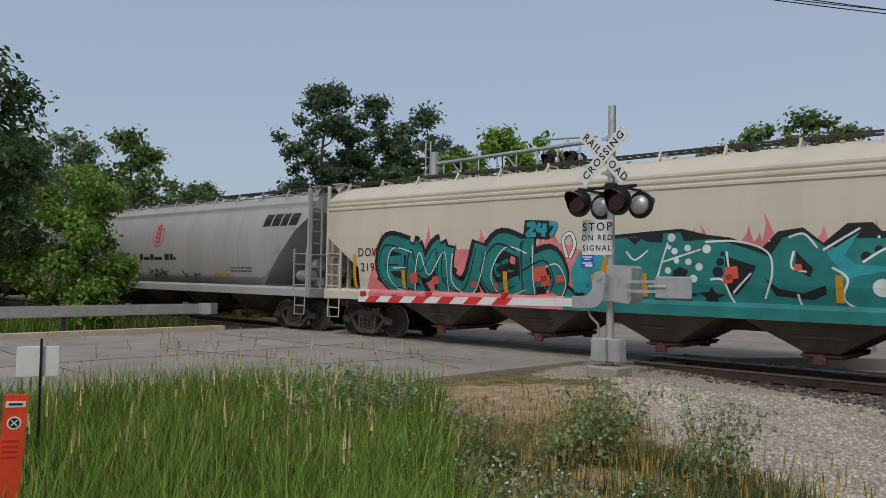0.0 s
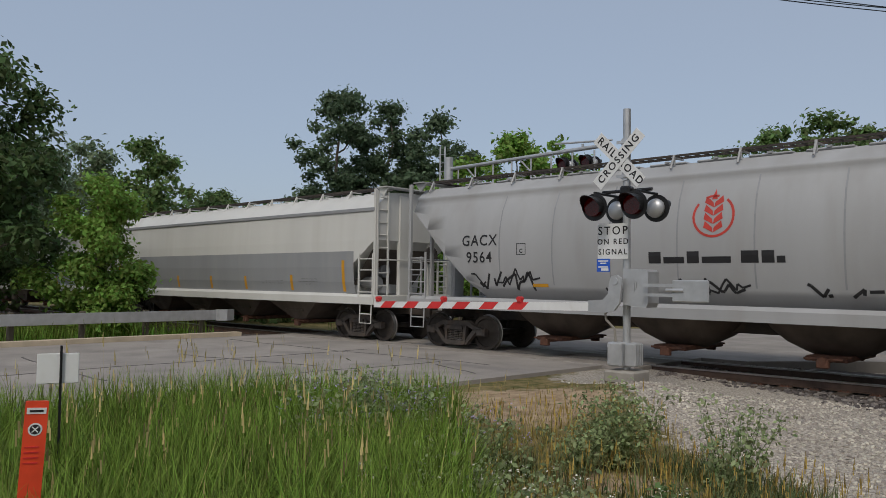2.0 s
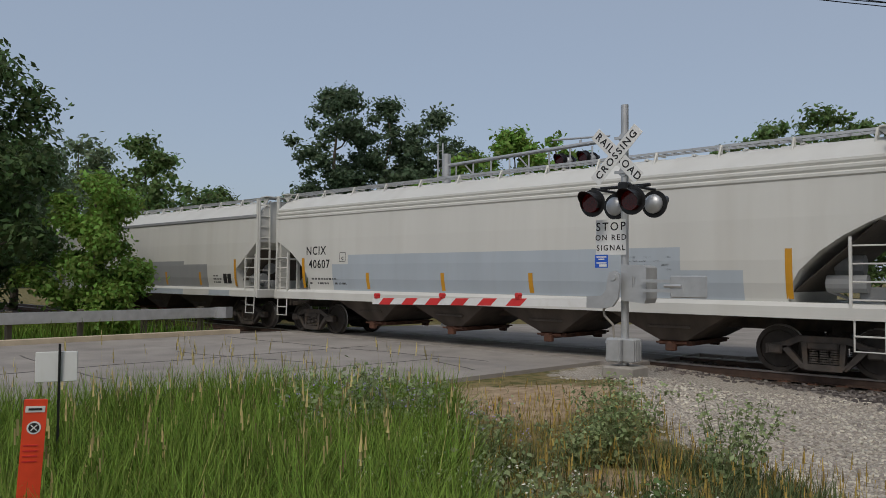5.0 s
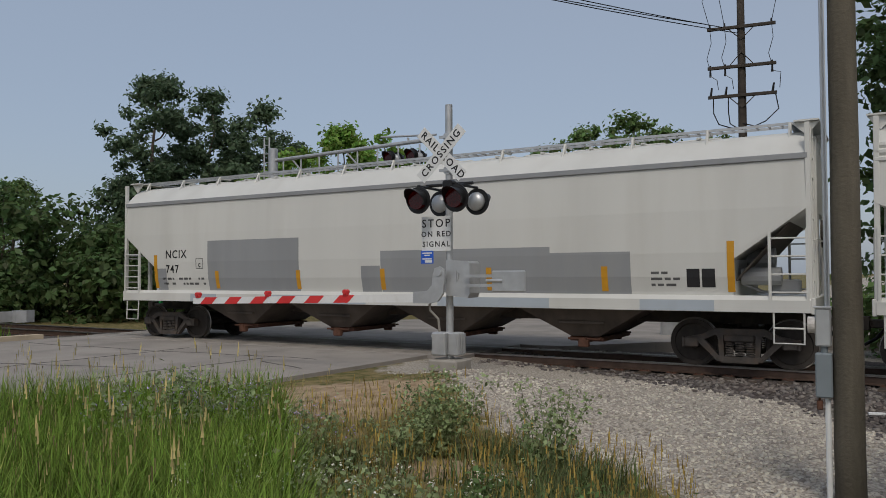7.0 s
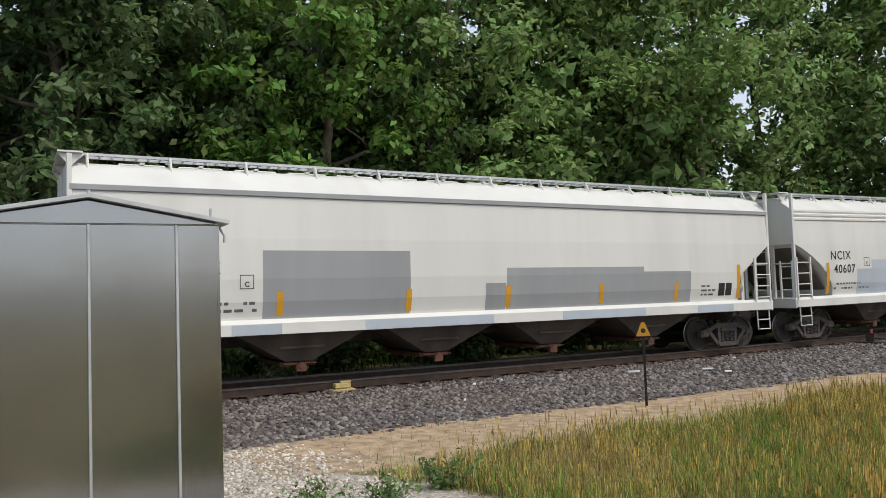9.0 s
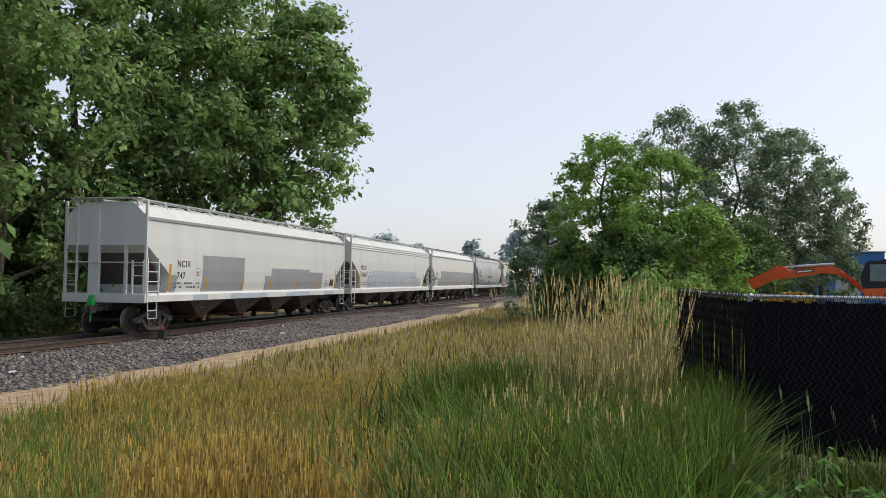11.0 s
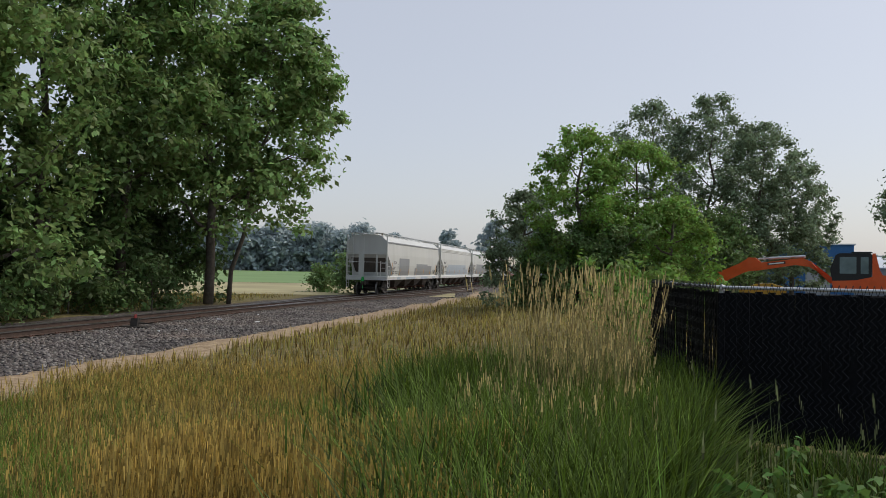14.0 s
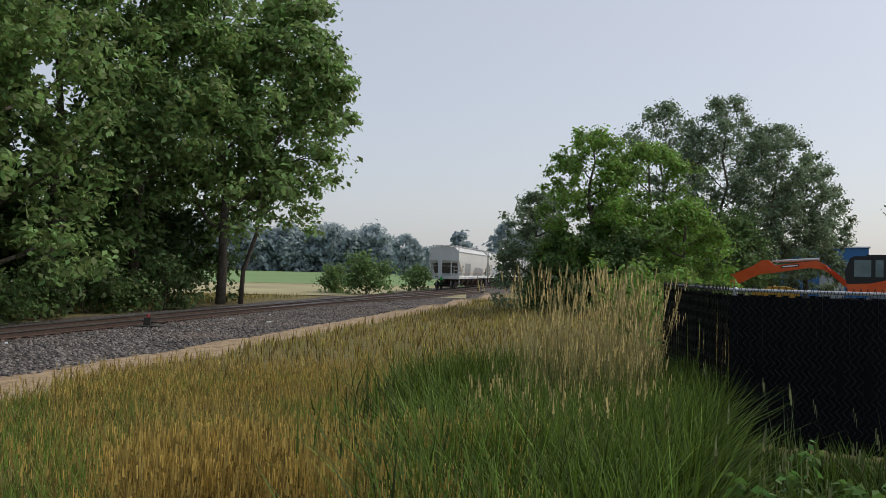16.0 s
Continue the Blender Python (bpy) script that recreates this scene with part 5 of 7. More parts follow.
# the wood along the railway
WOOD = [(7.5, 36, 17, 5.0, "dark"), (5.6, 28.5, 17, 4.0, "mid"), (9.5, 25.5, 18, 4.4, "mid"), (12.5, 31, 18, 5.2, "dark"), (16.5, 26.5, 18, 4.6, "mid"), (22.5, 28, 18.5, 5.0, "dark"), (27.5, 25, 15, 4.0, "maple"),
        (31.5, 29, 18.5, 5.0, "mid"), (37.0, 27, 16, 4.6, "mid"), (42.5, 31, 19, 5.2, "mid"), (49.0, 31, 19, 5.0, "mid"), (54.5, 34, 19, 5.0, "mid"), (58.5, 40, 20, 5.2, "dark"),
        (63.5, 43, 20.5, 5.6, "mid"), (69.2, 46, 20.5, 7.6, "mid"), (65.5, 52, 19, 6.0, "dark"), (70.6, 46.5, 18.5, 4.6, "mid")]
for k, (az, r, h, w, c) in enumerate(WOOD):
    x, y = polar(az, r)
    # shaded copy up to heading 36, lit copy beyond; dark and mid follow
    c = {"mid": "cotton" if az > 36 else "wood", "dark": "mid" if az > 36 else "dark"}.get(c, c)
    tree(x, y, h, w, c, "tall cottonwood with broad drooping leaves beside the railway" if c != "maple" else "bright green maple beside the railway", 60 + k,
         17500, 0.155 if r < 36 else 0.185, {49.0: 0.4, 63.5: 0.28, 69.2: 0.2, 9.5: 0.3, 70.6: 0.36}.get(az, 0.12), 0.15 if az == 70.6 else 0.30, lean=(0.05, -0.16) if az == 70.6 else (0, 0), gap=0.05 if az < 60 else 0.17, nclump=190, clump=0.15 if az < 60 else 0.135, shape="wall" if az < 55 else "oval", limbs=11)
for k in range(14):
    az = 6 + k * 3.55
    r = 36 + 6 * math.sin(k * 2.1) + max(0, az - 50) * 0.7
    x, y = polar(az, r)
    # the inner trees split likewise, darker leaf colour up to heading 38
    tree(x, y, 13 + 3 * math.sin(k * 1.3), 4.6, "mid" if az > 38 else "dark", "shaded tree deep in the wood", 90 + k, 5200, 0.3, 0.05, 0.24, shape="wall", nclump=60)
for k in range(26):
    az = 0.5 + k * 2.6
    d = 5.6 + 0.8 * math.sin(k * 1.7)
    a = radians(az)
    r = (16.4 + d) / (math.cos(a) + 0.128 * math.sin(a))
    if r > 41:
        continue
    x, y = polar(az, r)
    tree(x, y, 1.9 + 0.9 * math.sin(k * 2.3), 1.7, "dark" if k % 3 else "mid", "low scrub along the edge of the wood", 120 + k, 1500, 0.12, 0.0, 0.05, "bush", shape="dome", nclump=26, clump=0.4, limbs=5)
for k in range(9):
    x, y = polar(48 + k * 2.3, 47 + 3 * math.sin(k * 1.9))
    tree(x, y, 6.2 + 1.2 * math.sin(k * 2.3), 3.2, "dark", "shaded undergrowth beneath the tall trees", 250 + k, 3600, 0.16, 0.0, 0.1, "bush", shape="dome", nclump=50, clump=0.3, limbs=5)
# beyond the meadow, to the east
for k, (az, r, h, w, c, n) in enumerate([(79.6, 66, 3.6, 2.4, "mid", 2600), (77.2, 70, 2.4, 1.9, "mid", 1500), (83.3, 78, 2.6, 1.7, "mid", 1400)]):
    x, y = polar(az, r)
    tree(x, y, h, w, c, "low round bush beside the railway", 150 + k, n, 0.16, 0.0, 0.08, "bush", shape="dome", nclump=34, clump=0.36, limbs=5)
for k, (az, r, h, w, c, n, sh) in enumerate([(91.0, 46, 7.2, 2.6, "grey", 6000, "dome"), (95.0, 42, 10.2, 3.0, "light", 8000, "oval"), (99.0, 44, 9.6, 3.4, "light", 8000, "oval"), (101.5, 41, 6.0, 2.8, "light", 6000, "dome"),
                                         (96.5, 41, 5.0, 3.2, "mid", 7000, "dome"), (92.8, 43, 4.6, 2.4, "mid", 5000, "dome"), (100.0, 64, 16.2, 4.6, "grey", 9000, "oval"), (104.2, 64, 16.4, 4.6, "grey", 9000, "oval"),
                                         (107.5, 66, 14.5, 4.4, "grey", 7500, "oval"), (109.4, 68, 12.5, 3.4, "grey", 6500, "oval"), (103.5, 60, 8.0, 4.5, "mid", 6000, "dome"), (118.6, 56, 12.0, 3.9, "grey", 8000, "oval"), (123, 54, 12.0, 4.2, "grey", 7000, "oval")]):
    x, y = polar(az + 1.1, r)
    tree(x, y, h, w, c, "leafy willow thicket behind the tall grass" if c != "light" else "light green young trees behind the tall grass", 170 + k, int(n * 2.4), 0.1 if r < 50 else 0.125, 0.02 if sh == "dome" else 0.1, 0.2, shape=sh, nclump=230, clump=0.15, gap=0.0)
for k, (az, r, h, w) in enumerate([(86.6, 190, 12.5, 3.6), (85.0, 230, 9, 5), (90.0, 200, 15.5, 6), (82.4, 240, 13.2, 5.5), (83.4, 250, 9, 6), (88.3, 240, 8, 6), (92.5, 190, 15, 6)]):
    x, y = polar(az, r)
    tree(x, y, h, w, "far", "far tree with haze put into its leaf colour", 200 + k, 1800, 0.7, 0.1, 0.3)


# ---- fields and woods far off ----
def far_country():
    hay = material("ripe_hay_field", (0.34, 0.30, 0.16), 0.95, vary=0.2, scale=0.1)
    crop = material("green_crop_field", (0.16, 0.25, 0.09), 0.95, vary=0.12, scale=0.05)
    for name, mat, r0, r1, z, lab in (("field", hay, 62, 104, -0.45, "strip of pale dry grass beyond the railway"), ("field", crop, 104, 330, -0.42, "flat green crop field in the distance")):
        bm = bmesh.new()
        a = [bm.verts.new((*polar(az, r0), z)) for az in range(60, 90, 3)]
        b = [bm.verts.new((*polar(az, r1), z)) for az in range(60, 90, 3)]
        for i in range(len(a) - 1):
            bm.faces.new((a[i], b[i], b[i + 1], a[i + 1]))
        solid(name, bm, mat, lab, kind="structure")
    g = np.random.default_rng(5)
    cl = []
    for az in np.arange(62, 86, 0.22):
        top = 17.5 * (1 - 0.65 * float(smooth_step(80.0, 82.6, np.array(az)))) + 2.2 * math.sin(az * 1.9) + 1.2 * math.sin(az * 5.3)
        for z in np.arange(1.5, top, 3.4):
            x, y = polar(az + g.uniform(-0.1, 0.1), 340 + g.uniform(-8, 8))
            cl.append((x, y, z, g.uniform(2.4, 4.2)))
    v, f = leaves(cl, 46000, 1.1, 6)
    tagged(new("far_wood", quick_mesh("far_wood", v, f, LEAF["far"])), "distant wooded ridge with haze put into its leaf colour", "wood", kind="stuff")
    bm = bmesh.new()
    x, y = polar(78.72, 336)
    rod(bm, (x, y, 0), (x, y, 18.5), 0.35, 8)
    solid("radio_mast", bm, M["galv"], "thin distant mast over the wood", "mast")
    # a hedge closing the view all round
    cl = []
    for az in list(np.arange(86, 300, 0.5)):
        r = 260 if az < 280 else 140
        for z in (1.5, 4.0, 6.5):
            x, y = polar(az + g.uniform(-0.2, 0.2), r + g.uniform(-5, 5))
            cl.append((x, y, z, g.uniform(2, 3.6)))
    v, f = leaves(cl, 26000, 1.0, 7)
    tagged(new("far_hedge", quick_mesh("far_hedge", v, f, LEAF["far"])), "far line of trees round the fields, haze put into their colour", "wood", kind="stuff")


far_country()


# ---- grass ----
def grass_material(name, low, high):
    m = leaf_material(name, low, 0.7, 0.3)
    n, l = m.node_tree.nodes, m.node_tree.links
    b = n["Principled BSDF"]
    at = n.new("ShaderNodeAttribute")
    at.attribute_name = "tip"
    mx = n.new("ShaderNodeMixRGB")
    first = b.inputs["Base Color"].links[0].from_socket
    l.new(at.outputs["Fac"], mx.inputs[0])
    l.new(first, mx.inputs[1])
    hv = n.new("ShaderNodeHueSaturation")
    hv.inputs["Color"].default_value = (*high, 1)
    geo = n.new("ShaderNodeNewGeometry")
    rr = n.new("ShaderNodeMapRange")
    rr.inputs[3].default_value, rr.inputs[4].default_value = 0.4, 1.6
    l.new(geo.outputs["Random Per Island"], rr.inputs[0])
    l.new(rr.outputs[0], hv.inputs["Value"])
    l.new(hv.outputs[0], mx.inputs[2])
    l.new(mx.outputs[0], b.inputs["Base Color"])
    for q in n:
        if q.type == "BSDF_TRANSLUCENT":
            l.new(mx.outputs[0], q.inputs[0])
    b.inputs["Roughness"].default_value = 0.7
    return m


def blades(name, pts, height, width, mat, label, seed, bend=0.35, spread=0.3, seed_head=0.0, zbase=None):
    """Grass: bent, tapering blades standing at pts, with an optional share of feathery seed heads."""
    g = np.random.default_rng(seed)
    n = len(pts)
    z = ground_z(pts[:, 0], pts[:, 1]) - 0.02
    base = np.column_stack([pts, z])
    h = np.asarray(height) * g.uniform(0.55, 1.15, n)
    a = g.uniform(0, 2 * np.pi, n)
    d = np.column_stack([np.cos(a), np.sin(a), np.zeros(n)])
    side = np.column_stack([-np.sin(a), np.cos(a), np.zeros(n)])
    k = bend * g.uniform(0.2, 1.4, n)
    w = np.asarray(width) * g.uniform(0.7, 1.3, n)
    rows = []
    for u, ww in ((0, 1.0), (0.55, 0.8)):
        c = base + d * (h * k * u * u)[:, None] + np.array([0, 0, 1]) * (h * u * (1 - 0.25 * k * u))[:, None]
        rows += [c - side * (w * ww)[:, None], c + side * (w * ww)[:, None]]
    tip = base + d * (h * k)[:, None] + np.array([0, 0, 1]) * (h * (1 - 0.25 * k))[:, None]
    rows += [tip - side * (w * 0.08)[:, None], tip + side * (w * 0.08)[:, None]]
    v = np.stack(rows, 1).reshape(-1, 3)
    i = np.arange(n)[:, None] * 6
    f = np.concatenate([i + np.array([0, 1, 3, 2]), i + np.array([2, 3, 5, 4])])
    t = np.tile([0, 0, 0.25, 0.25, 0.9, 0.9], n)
    if seed_head:
        m = int(n * seed_head)
        pick = g.choice(n, m, replace=False)
        tp, dd, sd, hh = tip[pick], d[pick], side[pick], h[pick]
        quads, tt = [], []
        for s in range(3):
            up = tp + np.array([0, 0, 1.0]) * (0.02 + 0.045 * s) + dd * (0.015 * s)
            r = (0.007, 0.010, 0.006)[s]
            quads.append(np.stack([up - sd * r - np.array([0, 0, 0.04]), up + sd * r - np.array([0, 0, 0.04]), up + sd * r * 0.5 + np.array([0, 0, 0.04]), up - dd * r + np.array([0, 0, 0.04])], 1))
        q = np.concatenate(quads).reshape(-1, 3)
        f = np.concatenate([f, len(v) + np.arange(len(q)).reshape(-1, 4)])
        v = np.concatenate([v, q])
        t = np.concatenate([t, np.full(len(q), 1.0)])
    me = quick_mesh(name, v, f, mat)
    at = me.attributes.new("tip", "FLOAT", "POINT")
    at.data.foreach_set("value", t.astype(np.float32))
    return tagged(new(name, me), label, "grass", kind="stuff")


def scatter(n, az0, az1, r0, r1, seed, keep=None, power=1.0):
    """Places in a fan round the viewer's spot, denser close by."""
    g = np.random.default_rng(seed)
    a = np.radians(g.uniform(az0, az1, n))
    r = r0 + (r1 - r0) * g.random(n) ** power
    p = np.column_stack([r * np.sin(a), r * np.cos(a)])
    return p[keep(p[:, 0], p[:, 1], g)] if keep else p


def no_stone(x, y, g):
    a, b, c = zone_weights(x, y)
    return (a + b + c < 0.35 + 0.25 * g.random(len(x))) & (np.abs(track_off(x, y)) > np.where(x > 0, 5.7, 4.8)) & ~((x > -22.4) & (x < -9.2) & (y > -40))


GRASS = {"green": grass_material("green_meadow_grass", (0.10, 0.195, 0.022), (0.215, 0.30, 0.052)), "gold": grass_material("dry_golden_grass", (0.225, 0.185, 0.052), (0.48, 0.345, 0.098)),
         # lush: near-black low colour paints the shade between the blades
         "lush": grass_material("lush_base_shaded_grass", (0.018, 0.042, 0.005), (0.115, 0.172, 0.02)), "sage": grass_material("grey_green_weeds", (0.10, 0.145, 0.05), (0.20, 0.22, 0.10)),
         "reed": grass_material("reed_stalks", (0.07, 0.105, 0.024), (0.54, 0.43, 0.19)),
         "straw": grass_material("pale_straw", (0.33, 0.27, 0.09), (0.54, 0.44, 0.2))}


# ---- level crossing signal with its gate ----
def disc_lamp(parent, x, y, z, south):
    s = -1 if south else 1
    bm = bmesh.new()
    rod(bm, (x, y, z), (x, y + s * 0.02, z), 0.24, 28)
    part("background_disc", bm, M["black_plastic"], parent, "black round background")
    bm = bmesh.new()
    rod(bm, (x, y + s * 0.02, z), (x, y + s * 0.10, z), 0.165, 24)
    part("lamp_lens", bm, M["red_lens"], parent, "dark red signal lens")
    bm = bmesh.new()
    n = 14
    ring = []
    for k in range(n + 1):
        a = math.pi * (-0.18 + 1.36 * k / n)
        d = 0.34 * (0.35 + 0.65 * max(0.0, math.sin(a)))
        ring.append([(x + 0.185 * math.cos(a), y + s * 0.02, z + 0.185 * math.sin(a)), (x + 0.18 * math.cos(a), y + s * (0.02 + d), z + 0.18 * math.sin(a)),
                     (x + 0.172 * math.cos(a), y + s * (0.02 + d), z + 0.172 * math.sin(a)), (x + 0.175 * math.cos(a), y + s * 0.02, z + 0.175 * math.sin(a))])
    vs = [[bm.verts.new(p) for p in r] for r in ring]
    for p, q in zip(vs, vs[1:]):
        for i in range(4):
            bm.faces.new((p[i], p[(i + 1) % 4], q[(i + 1) % 4], q[i]))
    bm.faces.new(vs[0])
    bm.faces.new(vs[-1])
    part("visor", bm, M["black_plastic"], parent)
    bm = bmesh.new()
    bmesh.ops.create_uvsphere(bm, u_segments=18, v_segments=9, radius=0.17, matrix=Matrix.Translation((x, y - s * 0.03, z)) @ Matrix.Diagonal((1, 0.65, 1, 1)))
    part("lamp_housing", bm, M["galv"], parent, "silver domed lamp housing", smooth=True)


def blade_sign(parent, words, turn, y, x0, z0):
    """One crossbuck blade with its word, laid across at an angle."""
    m = Matrix.Translation((x0, y, z0)) @ Matrix.Rotation(turn, 4, "Y")
    bm = bmesh.new()
    box(bm, (0, 0, 0), (1.22, 0.006, 0.23), 0.002)
    bl = part("blade", bm, M["sign_white"], parent, "white crossbuck blade", at=m)
    for w, u in words:
        me = text_mesh(w, 0.135, M["black_paint"], 1.25, 0.003)
        part("lettering", me, None, bl, "black lettering", at=Matrix.Translation((u, -0.006, 0)))


def crossing_signal():
    x, y = -6.96, 11.86
    t = thing("crossing_signal", Matrix.Translation((x, y, 0.22)), "silver railway crossing signal mast with lowered gate", "crossing signal")
    bm = bmesh.new()
    box(bm, (0, 0, -0.02), (0.58, 0.58, 0.22), 0.03)
    part("foundation", bm, M["concrete"], t, "worn concrete foundation")
    bm = bmesh.new()
    rod(bm, (0, 0, 0.1), (0, 0, 4.64), 0.066, 18)
    part("mast", bm, M["galv"], t, "galvanised tube mast", smooth=False)
    bm = bmesh.new()
    box(bm, (-0.12, -0.12, 0.36), (0.28, 0.22, 0.42), 0.03)
    for z in (0.22, 0.5):
        rod(bm, (-0.22, -0.24, z), (-0.22, -0.22, z), 0.03, 8)
    part("junction_box", bm, M["galv"], t)
    bm = bmesh.new()
    box(bm, (0.12, 0.02, 0.36), (0.20, 0.30, 0.40), 0.02)
    base = part("mast_base", bm, M["galv"], t, "ribbed cast mast base")
    for k in range(5):
        bm = bmesh.new()
        box(bm, (0.225, -0.1 + k * 0.06, 0.36), (0.02, 0.025, 0.36), 0.005)
        part("rib", bm, M["galv"], base)
    blade_sign(t, [("RAIL", -0.33), ("ROAD", 0.33)], radians(45), -0.105, -0.10, 3.75)
    blade_sign(t, [("CROSSING", 0.0)], radians(-45), -0.118, -0.10, 3.75)
    bm = bmesh.new()
    for z in (3.45, 4.05):
        box(bm, (-0.05, -0.085, z), (0.2, 0.03, 0.05))
        rod(bm, (0, -0.08, z), (0, 0.08, z), 0.08, 12)
    part("blade_clamp", bm, M["galv"], t)
    bm = bmesh.new()
    rod(bm, (-0.48, 0, 3.2), (0.48, 0, 3.2), 0.03, 10)
    box(bm, (0, 0, 3.18), (0.2, 0.2, 0.2), 0.03)
    for sx in (-0.38, 0.38):
        rod(bm, (sx, -0.42, 3.15), (sx, 0.34, 3.15), 0.025, 8)
        for sy in (-0.42, 0.34):
            rod(bm, (sx, sy, 3.05), (sx, sy, 3.17), 0.03, 8)
    part("lamp_crossarm", bm, M["black_plastic"], t, "dark lamp crossarm")
    for sx in (-0.38, 0.38):
        disc_lamp(t, sx, -0.42, 2.9, True)
        disc_lamp(t, sx, 0.34, 2.9, False)
    bm = bmesh.new()
    box(bm, (-0.22, -0.10, 2.32), (0.60, 0.004, 0.62), 0.0015)
    plate = part("stop_sign_plate", bm, M["sign_white"], t, "white sign reading stop on red signal")
    for w, z, h in (("STOP", 2.50, 0.15), ("ON RED", 2.31, 0.10), ("SIGNAL", 2.13, 0.10)):
        part("lettering", text_mesh(w, h, M["black_paint"], 1.3, 0.002), None, plate, "black lettering", at=Matrix.Translation((-0.22, -0.105, z)))
    bm = bmesh.new()
    box(bm, (-0.40, -0.11, 1.90), (0.26, 0.004, 0.23))
    info = part("notice_plate", bm, M["sign_blue"], t, "small blue notice plate")
    for k, (w, z) in enumerate(((0.2, 1.975), (0.12, 1.935), (0.2, 1.87), (0.15, 1.825))):
        bm = bmesh.new()
        box(bm, (-0.40 + (0.03 if k == 3 else 0), -0.1125, z), (w, 0.002, 0.022 if k < 3 else 0.045))
        part("writing_bar", bm, M["sign_white"], info)
    # gate mechanism
    bm = bmesh.new()
    prism(bm, [(0.05, 1.22), (0.48, 1.18), (0.52, 1.26), (0.52, 1.78), (0.48, 1.82), (0.05, 1.84)], "y", -0.22, 0.16)
    box(bm, (0.26, -0.225, 1.55), (0.02, 0.02, 0.2))
    rod(bm, (0.30, -0.24, 1.62), (0.30, -0.24, 1.5), 0.014, 6)
    part("gate_mechanism", bm, M["galv"], t, "grey gate mechanism box")
    bm = bmesh.new()
    prism(bm, [(-0.14, 1.58), (-0.10, 1.70), (0.0, 1.73), (0.08, 1.68), (0.10, 1.55), (0.06, 1.25), (-0.04, 1.12), (-0.20, 1.08), (-0.55, 1.08), (-0.55, 1.28), (-0.26, 1.30), (-0.16, 1.40)], "y", -0.36, -0.30)
    rod(bm, (-0.02, -0.38, 1.62), (-0.02, -0.28, 1.62), 0.06, 14)
    part("gate_bracket", bm, M["galv"], t, "bent steel arm bracket")
    bm = bmesh.new()
    box(bm, (0.85, -0.30, 1.56), (0.75, 0.05, 0.05))
    box(bm, (0.85, -0.30, 1.40), (0.75, 0.05, 0.05))
    box(bm, (1.30, -0.30, 1.47), (0.62, 0.045, 0.36), 0.02)
    rod(bm, (0.9, -0.33, 1.48), (1.2, -0.33, 1.48), 0.03, 8)
    part("counterweight", bm, M["galv"], t, "steel counterweight plates")
    bm = bmesh.new()
    tube(bm, [(-0.12, -0.16, 0.58), (-0.12, -0.2, 0.8), (-0.26, -0.24, 0.95), (-0.28, -0.24, 1.05), (-0.2, -0.26, 1.15)], 0.022, 8)
    part("cable_hose", bm, M["concrete"], t)
    # the arm: white with slanting red bands, sagging a little to the tip
    x0, x1, z0, z1, h = -0.55, -6.15, 1.17, 1.05, 0.075
    def az_(u):
        return x0 + (x1 - x0) * u, z0 + (z1 - z0) * u
    bm = bmesh.new()
    a, b = az_(0), az_(1)
    prism(bm, [(a[0], a[1] - h), (a[0], a[1] + h), (b[0], b[1] + h * 0.85), (b[0], b[1] - h * 0.85)], "y", -0.345, -0.315)
    arm = part("gate_arm", bm, M["sign_white"], t, "white gate arm with red bands")
    for k in range(6):
        u0 = 0.25 + k * 0.128
        p, q = az_(u0), az_(u0 + 0.062)
        bm = bmesh.new()
        prism(bm, [(p[0] + 0.10, p[1] + h * 0.97), (q[0] + 0.10, q[1] + h * 0.97), (q[0] - 0.06, q[1] - h * 0.97), (p[0] - 0.06, p[1] - h * 0.97)], "y", -0.349, -0.311)
        part("red_band", bm, M["sign_red"], arm, "red reflective band")
    for u in (0.27, 0.62, 0.975):
        p = az_(u)
        bm = bmesh.new()
        box(bm, (p[0], -0.33, p[1] + 0.09), (0.10, 0.09, 0.06), 0.01)
        rod(bm, (p[0], -0.39, p[1] + 0.135), (p[0], -0.27, p[1] + 0.135), 0.045, 12)
        part("arm_lamp", bm, M["sign_red"], arm, "small red gate lamp")


crossing_signal()


def cantilever():
    """The signal bridge arm over the road beyond the train."""
    x, y = -20.0, 21.45
    t = thing("cantilever_signal", Matrix.Translation((x, y, -0.2)), "silver cantilever signal arm over the road", "crossing signal")
    bm = bmesh.new()
    rod(bm, (0, 0, 0), (0, 0, 6.75), 0.17, 18)
    part("mast", bm, M["galv"], t)
    bm = bmesh.new()
    rod(bm, (0.1, 0, 6.3), (6.6, 0, 6.45), 0.07, 10)
    rod(bm, (0.1, 0, 5.45), (6.6, 0, 5.55), 0.06, 10)
    for k in range(8):
        xx = 0.5 + k * 0.85
        rod(bm, (xx, 0, 5.5), (xx, 0, 6.35), 0.03, 6)
    for k in (0, 3):
        rod(bm, (0.9 + k * 0.85, 0, 6.3), (1.7 + k * 0.85, 0, 5.5), 0.03, 6)
    part("truss_arm", bm, M["galv"], t)
    bm = bmesh.new()
    for dx in (-0.45, -0.2):
        rod(bm, (dx, 0, 4.5), (dx, 0, 7.2), 0.03, 6)
    for k in range(8):
        rod(bm, (-0.45, 0, 4.6 + k * 0.33), (-0.2, 0, 4.6 + k * 0.33), 0.018, 6)
    part("ladder", bm, M["galv"], t)
    for dx in (5.4, 6.3):
        disc_lamp(t, dx, -0.22, 5.95, True)
        disc_lamp(t, dx, 0.22, 5.95, False)
    bm = bmesh.new()
    rod(bm, (6.0, 0, 6.45), (6.0, 0, 6.6), 0.04, 8)
    rod(bm, (4.9, 0, 6.72), (7.1, 0, 6.6), 0.035, 8)
    part("top_bar", bm, M["galv"], t)


cantilever()


